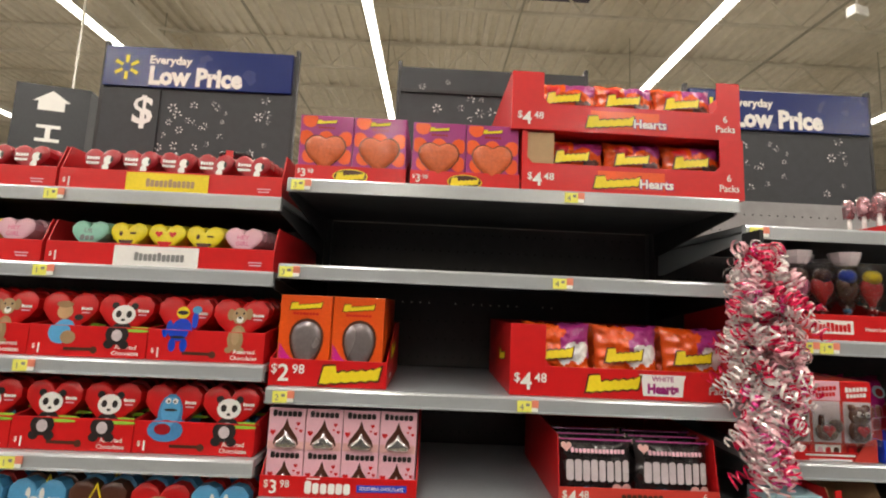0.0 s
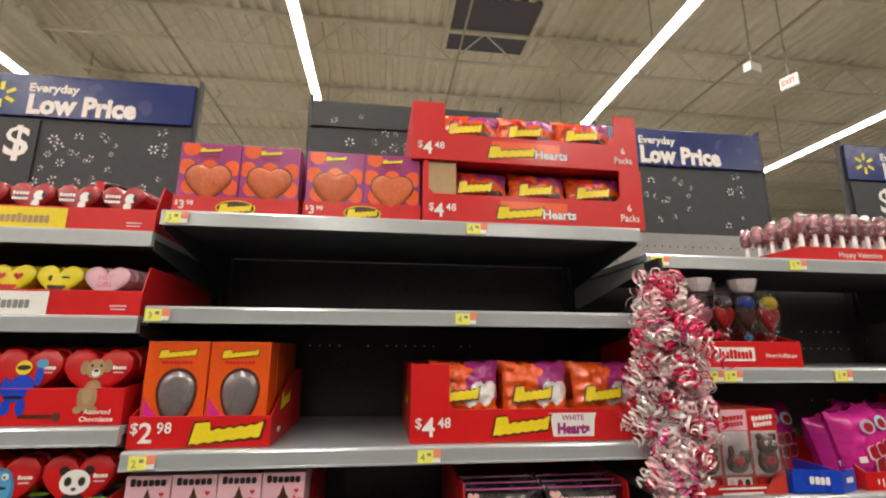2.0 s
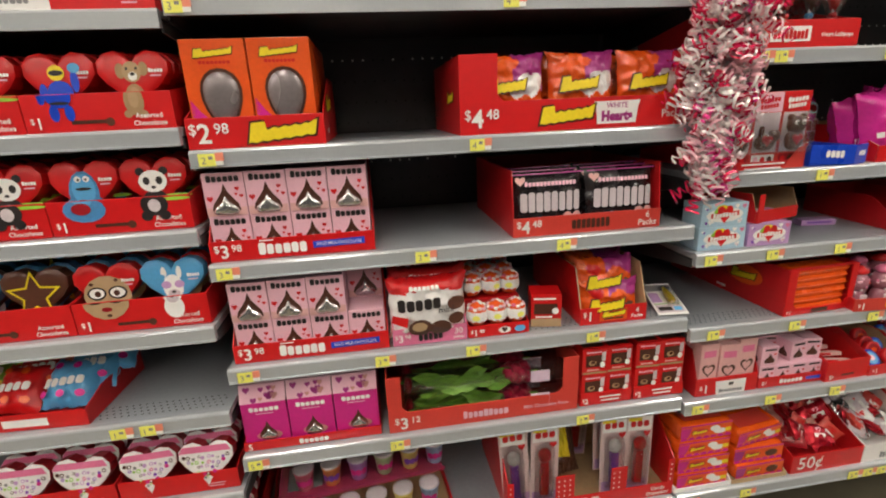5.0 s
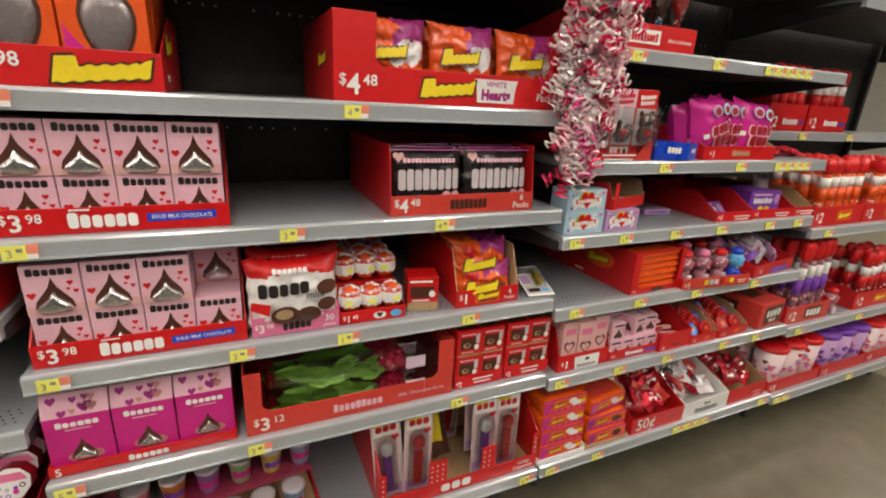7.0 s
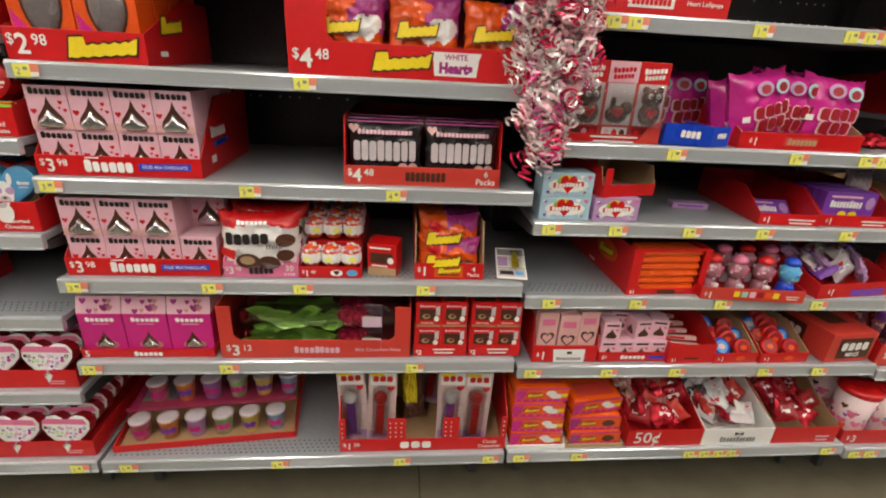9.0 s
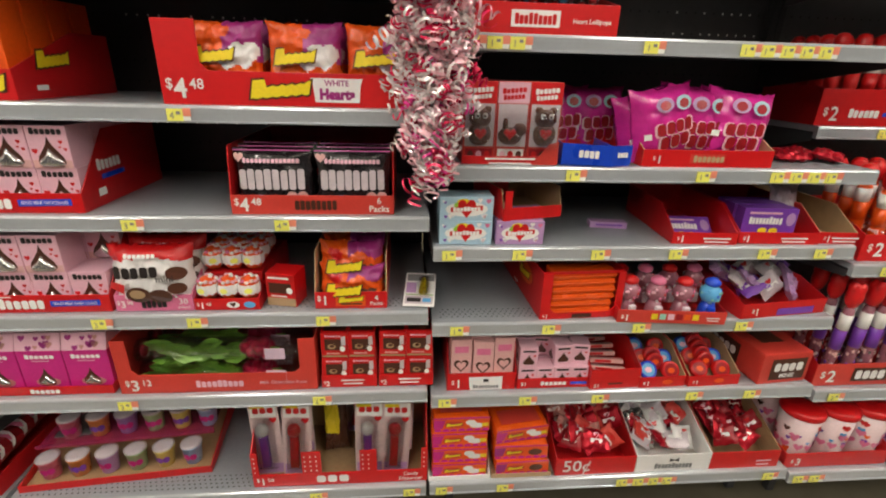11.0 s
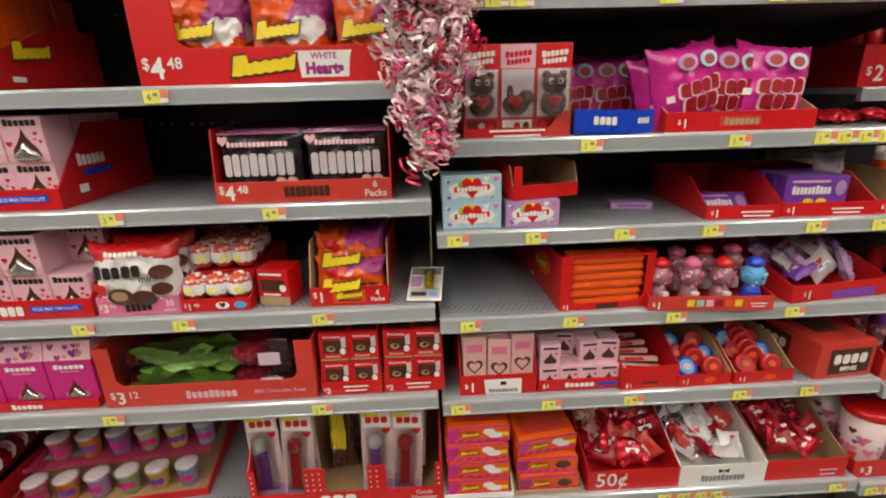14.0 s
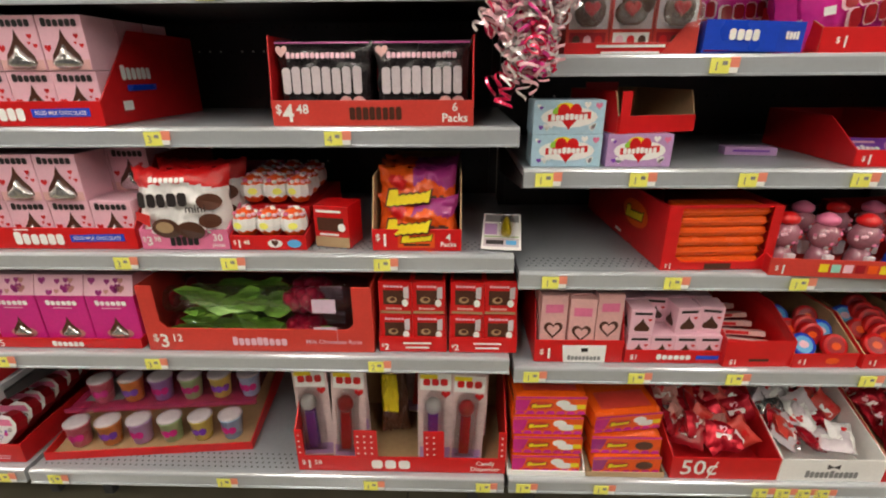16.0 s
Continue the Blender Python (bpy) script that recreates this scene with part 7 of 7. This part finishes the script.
hat = thing("sweet_tin", "black round tin with a red ribbon on heart boxes", "sweet tin")
part("side_wall", G().lathe([(0.036, 0), (0.037, 0.002), (0.037, 0.016), (0.039, 0.017), (0.039, 0.024), (0.036, 0.026)], "black_foil", n=20), hat, smooth=True)
part("ribbon", G().box(-0.008, 0.008, -0.0395, 0.0, 0.001, 0.0255, "red", 0.001), hat)
at_shelf(hat, "A", 7, -1.12, 0.12, 0.096)
ob = at_shelf(tray(0.3, 0.2, 0.034, 0.05, "red tray piled with bright sweet bags", "red", "red_side", 0.3), "A", 2, -1.368, 0.012, 0, -3)
part("print", G().text("$", -0.13, 0.012, 0.014, "white").text("1", -0.117, 0.006, 0.026, "white", bold=0.02).rect(0.0, 0.08, 0.008, 0.024, "white", -0.001), ob)


def bright_draw(m):
    def draw(ob, w, h, t, lean):
        g = G().mark(0, h * 0.45, w * 0.72, h * 0.2, "white", 5, -0.001, 0.12, 33)
        for q in range(5):
            g.flat(oval((q - 2) * w * 0.17, h * (0.75 if q % 2 else 0.2), w * 0.16, w * 0.14, 10), {"lime": "yellow", "red": "orange", "sky": "hot_foil"}[m], -0.0008)
        part("print", on_bag(g, w, h, t, lean), ob)
    return draw


for c, (m, x) in enumerate((("lime", -1.47), ("red", -1.375), ("sky", -1.28))):
    for r in range(3):
        b = bag("candy_bag", 0.1, 0.1, 0.05, m, {"lime": "lime green", "red": "bright red", "sky": "sky blue"}[m] + " sweet bag piled in a tray", "bright bags in a tray", 150 + 3 * c + r, bright_draw(m), -0.85)
        at_shelf(b, "A", 2, x + 0.022 * r, 0.05 + 0.042 * r, 0.014 + 0.014 * r, random.uniform(-8, 8) - 6)

# ---- curled ribbon hanging from the shelf edge ----
ribbon = thing("curled_ribbon", "hanging bunch of curled pink, white and red gift ribbon", "gift ribbon")
rng = random.Random(12)
for name, m, count in (("pink_ribbon", "ribbon_pink", 230), ("white_ribbon", "ribbon_white", 400), ("red_ribbon", "ribbon_red", 200), ("magenta_ribbon", "ribbon_hot", 36)):
    g = G()
    for k in range(count):
        zt = -rng.uniform(0.0, 0.42)
        low = rng.random() < 0.07
        if low:
            zt = -0.4
        swell = 0.032 + 0.034 * min(1, -zt / 0.12) - 0.042 * max(0, (-zt - 0.27) / 0.15)
        a0 = rng.uniform(0, 6.28)
        rr = swell * math.sqrt(rng.uniform(0.15, 1.0))
        R, turns, wd = rng.uniform(0.005, 0.0128), rng.uniform(1.5, 4.5), rng.uniform(0.0016, 0.0027)
        step = R * rng.uniform(0.6, 1.6)
        axis = pose(rr * math.cos(a0), rr * 0.75 * math.sin(a0), zt, rng.gauss(0, 14 if low else 38), rng.gauss(0, 14 if low else 38), rng.uniform(0, 360))
        way, n, v, f = rng.choice((-1, 1)), max(10, int(turns * 11)), [], []
        grow, wob = rng.uniform(-0.5, 0.5), rng.uniform(0, 6)
        for i in range(n + 1):
            q = i / n
            a = way * 2 * math.pi * turns * q
            r = R * (1 + grow * (q - 0.5) + 0.2 * math.sin(wob + 9 * q))
            c = Vector((r * math.cos(a), r * math.sin(a), -step * turns * q - 0.004 * math.sin(wob + 5 * q)))
            tw = 0.5 * math.sin(wob + 6 * q)
            side = Vector((math.cos(a) * tw, math.sin(a) * tw, 1)).normalized() * wd
            v += [axis @ (c - side), axis @ (c + side)]
            if i:
                f.append((2 * i - 2, 2 * i, 2 * i + 1, 2 * i - 1))
        g.mesh(v, f, m)
    part(name, g, ribbon, "glossy " + name.split("_")[0] + " ribbon curls", smooth=True)["kind"] = "stuff"
part("hook", G().box(-0.004, 0.004, -0.002, 0.05, -0.03, 0.03, "steel_dark"), ribbon)
put(ribbon, 0.002, front(1.394) - 0.05, 1.358)
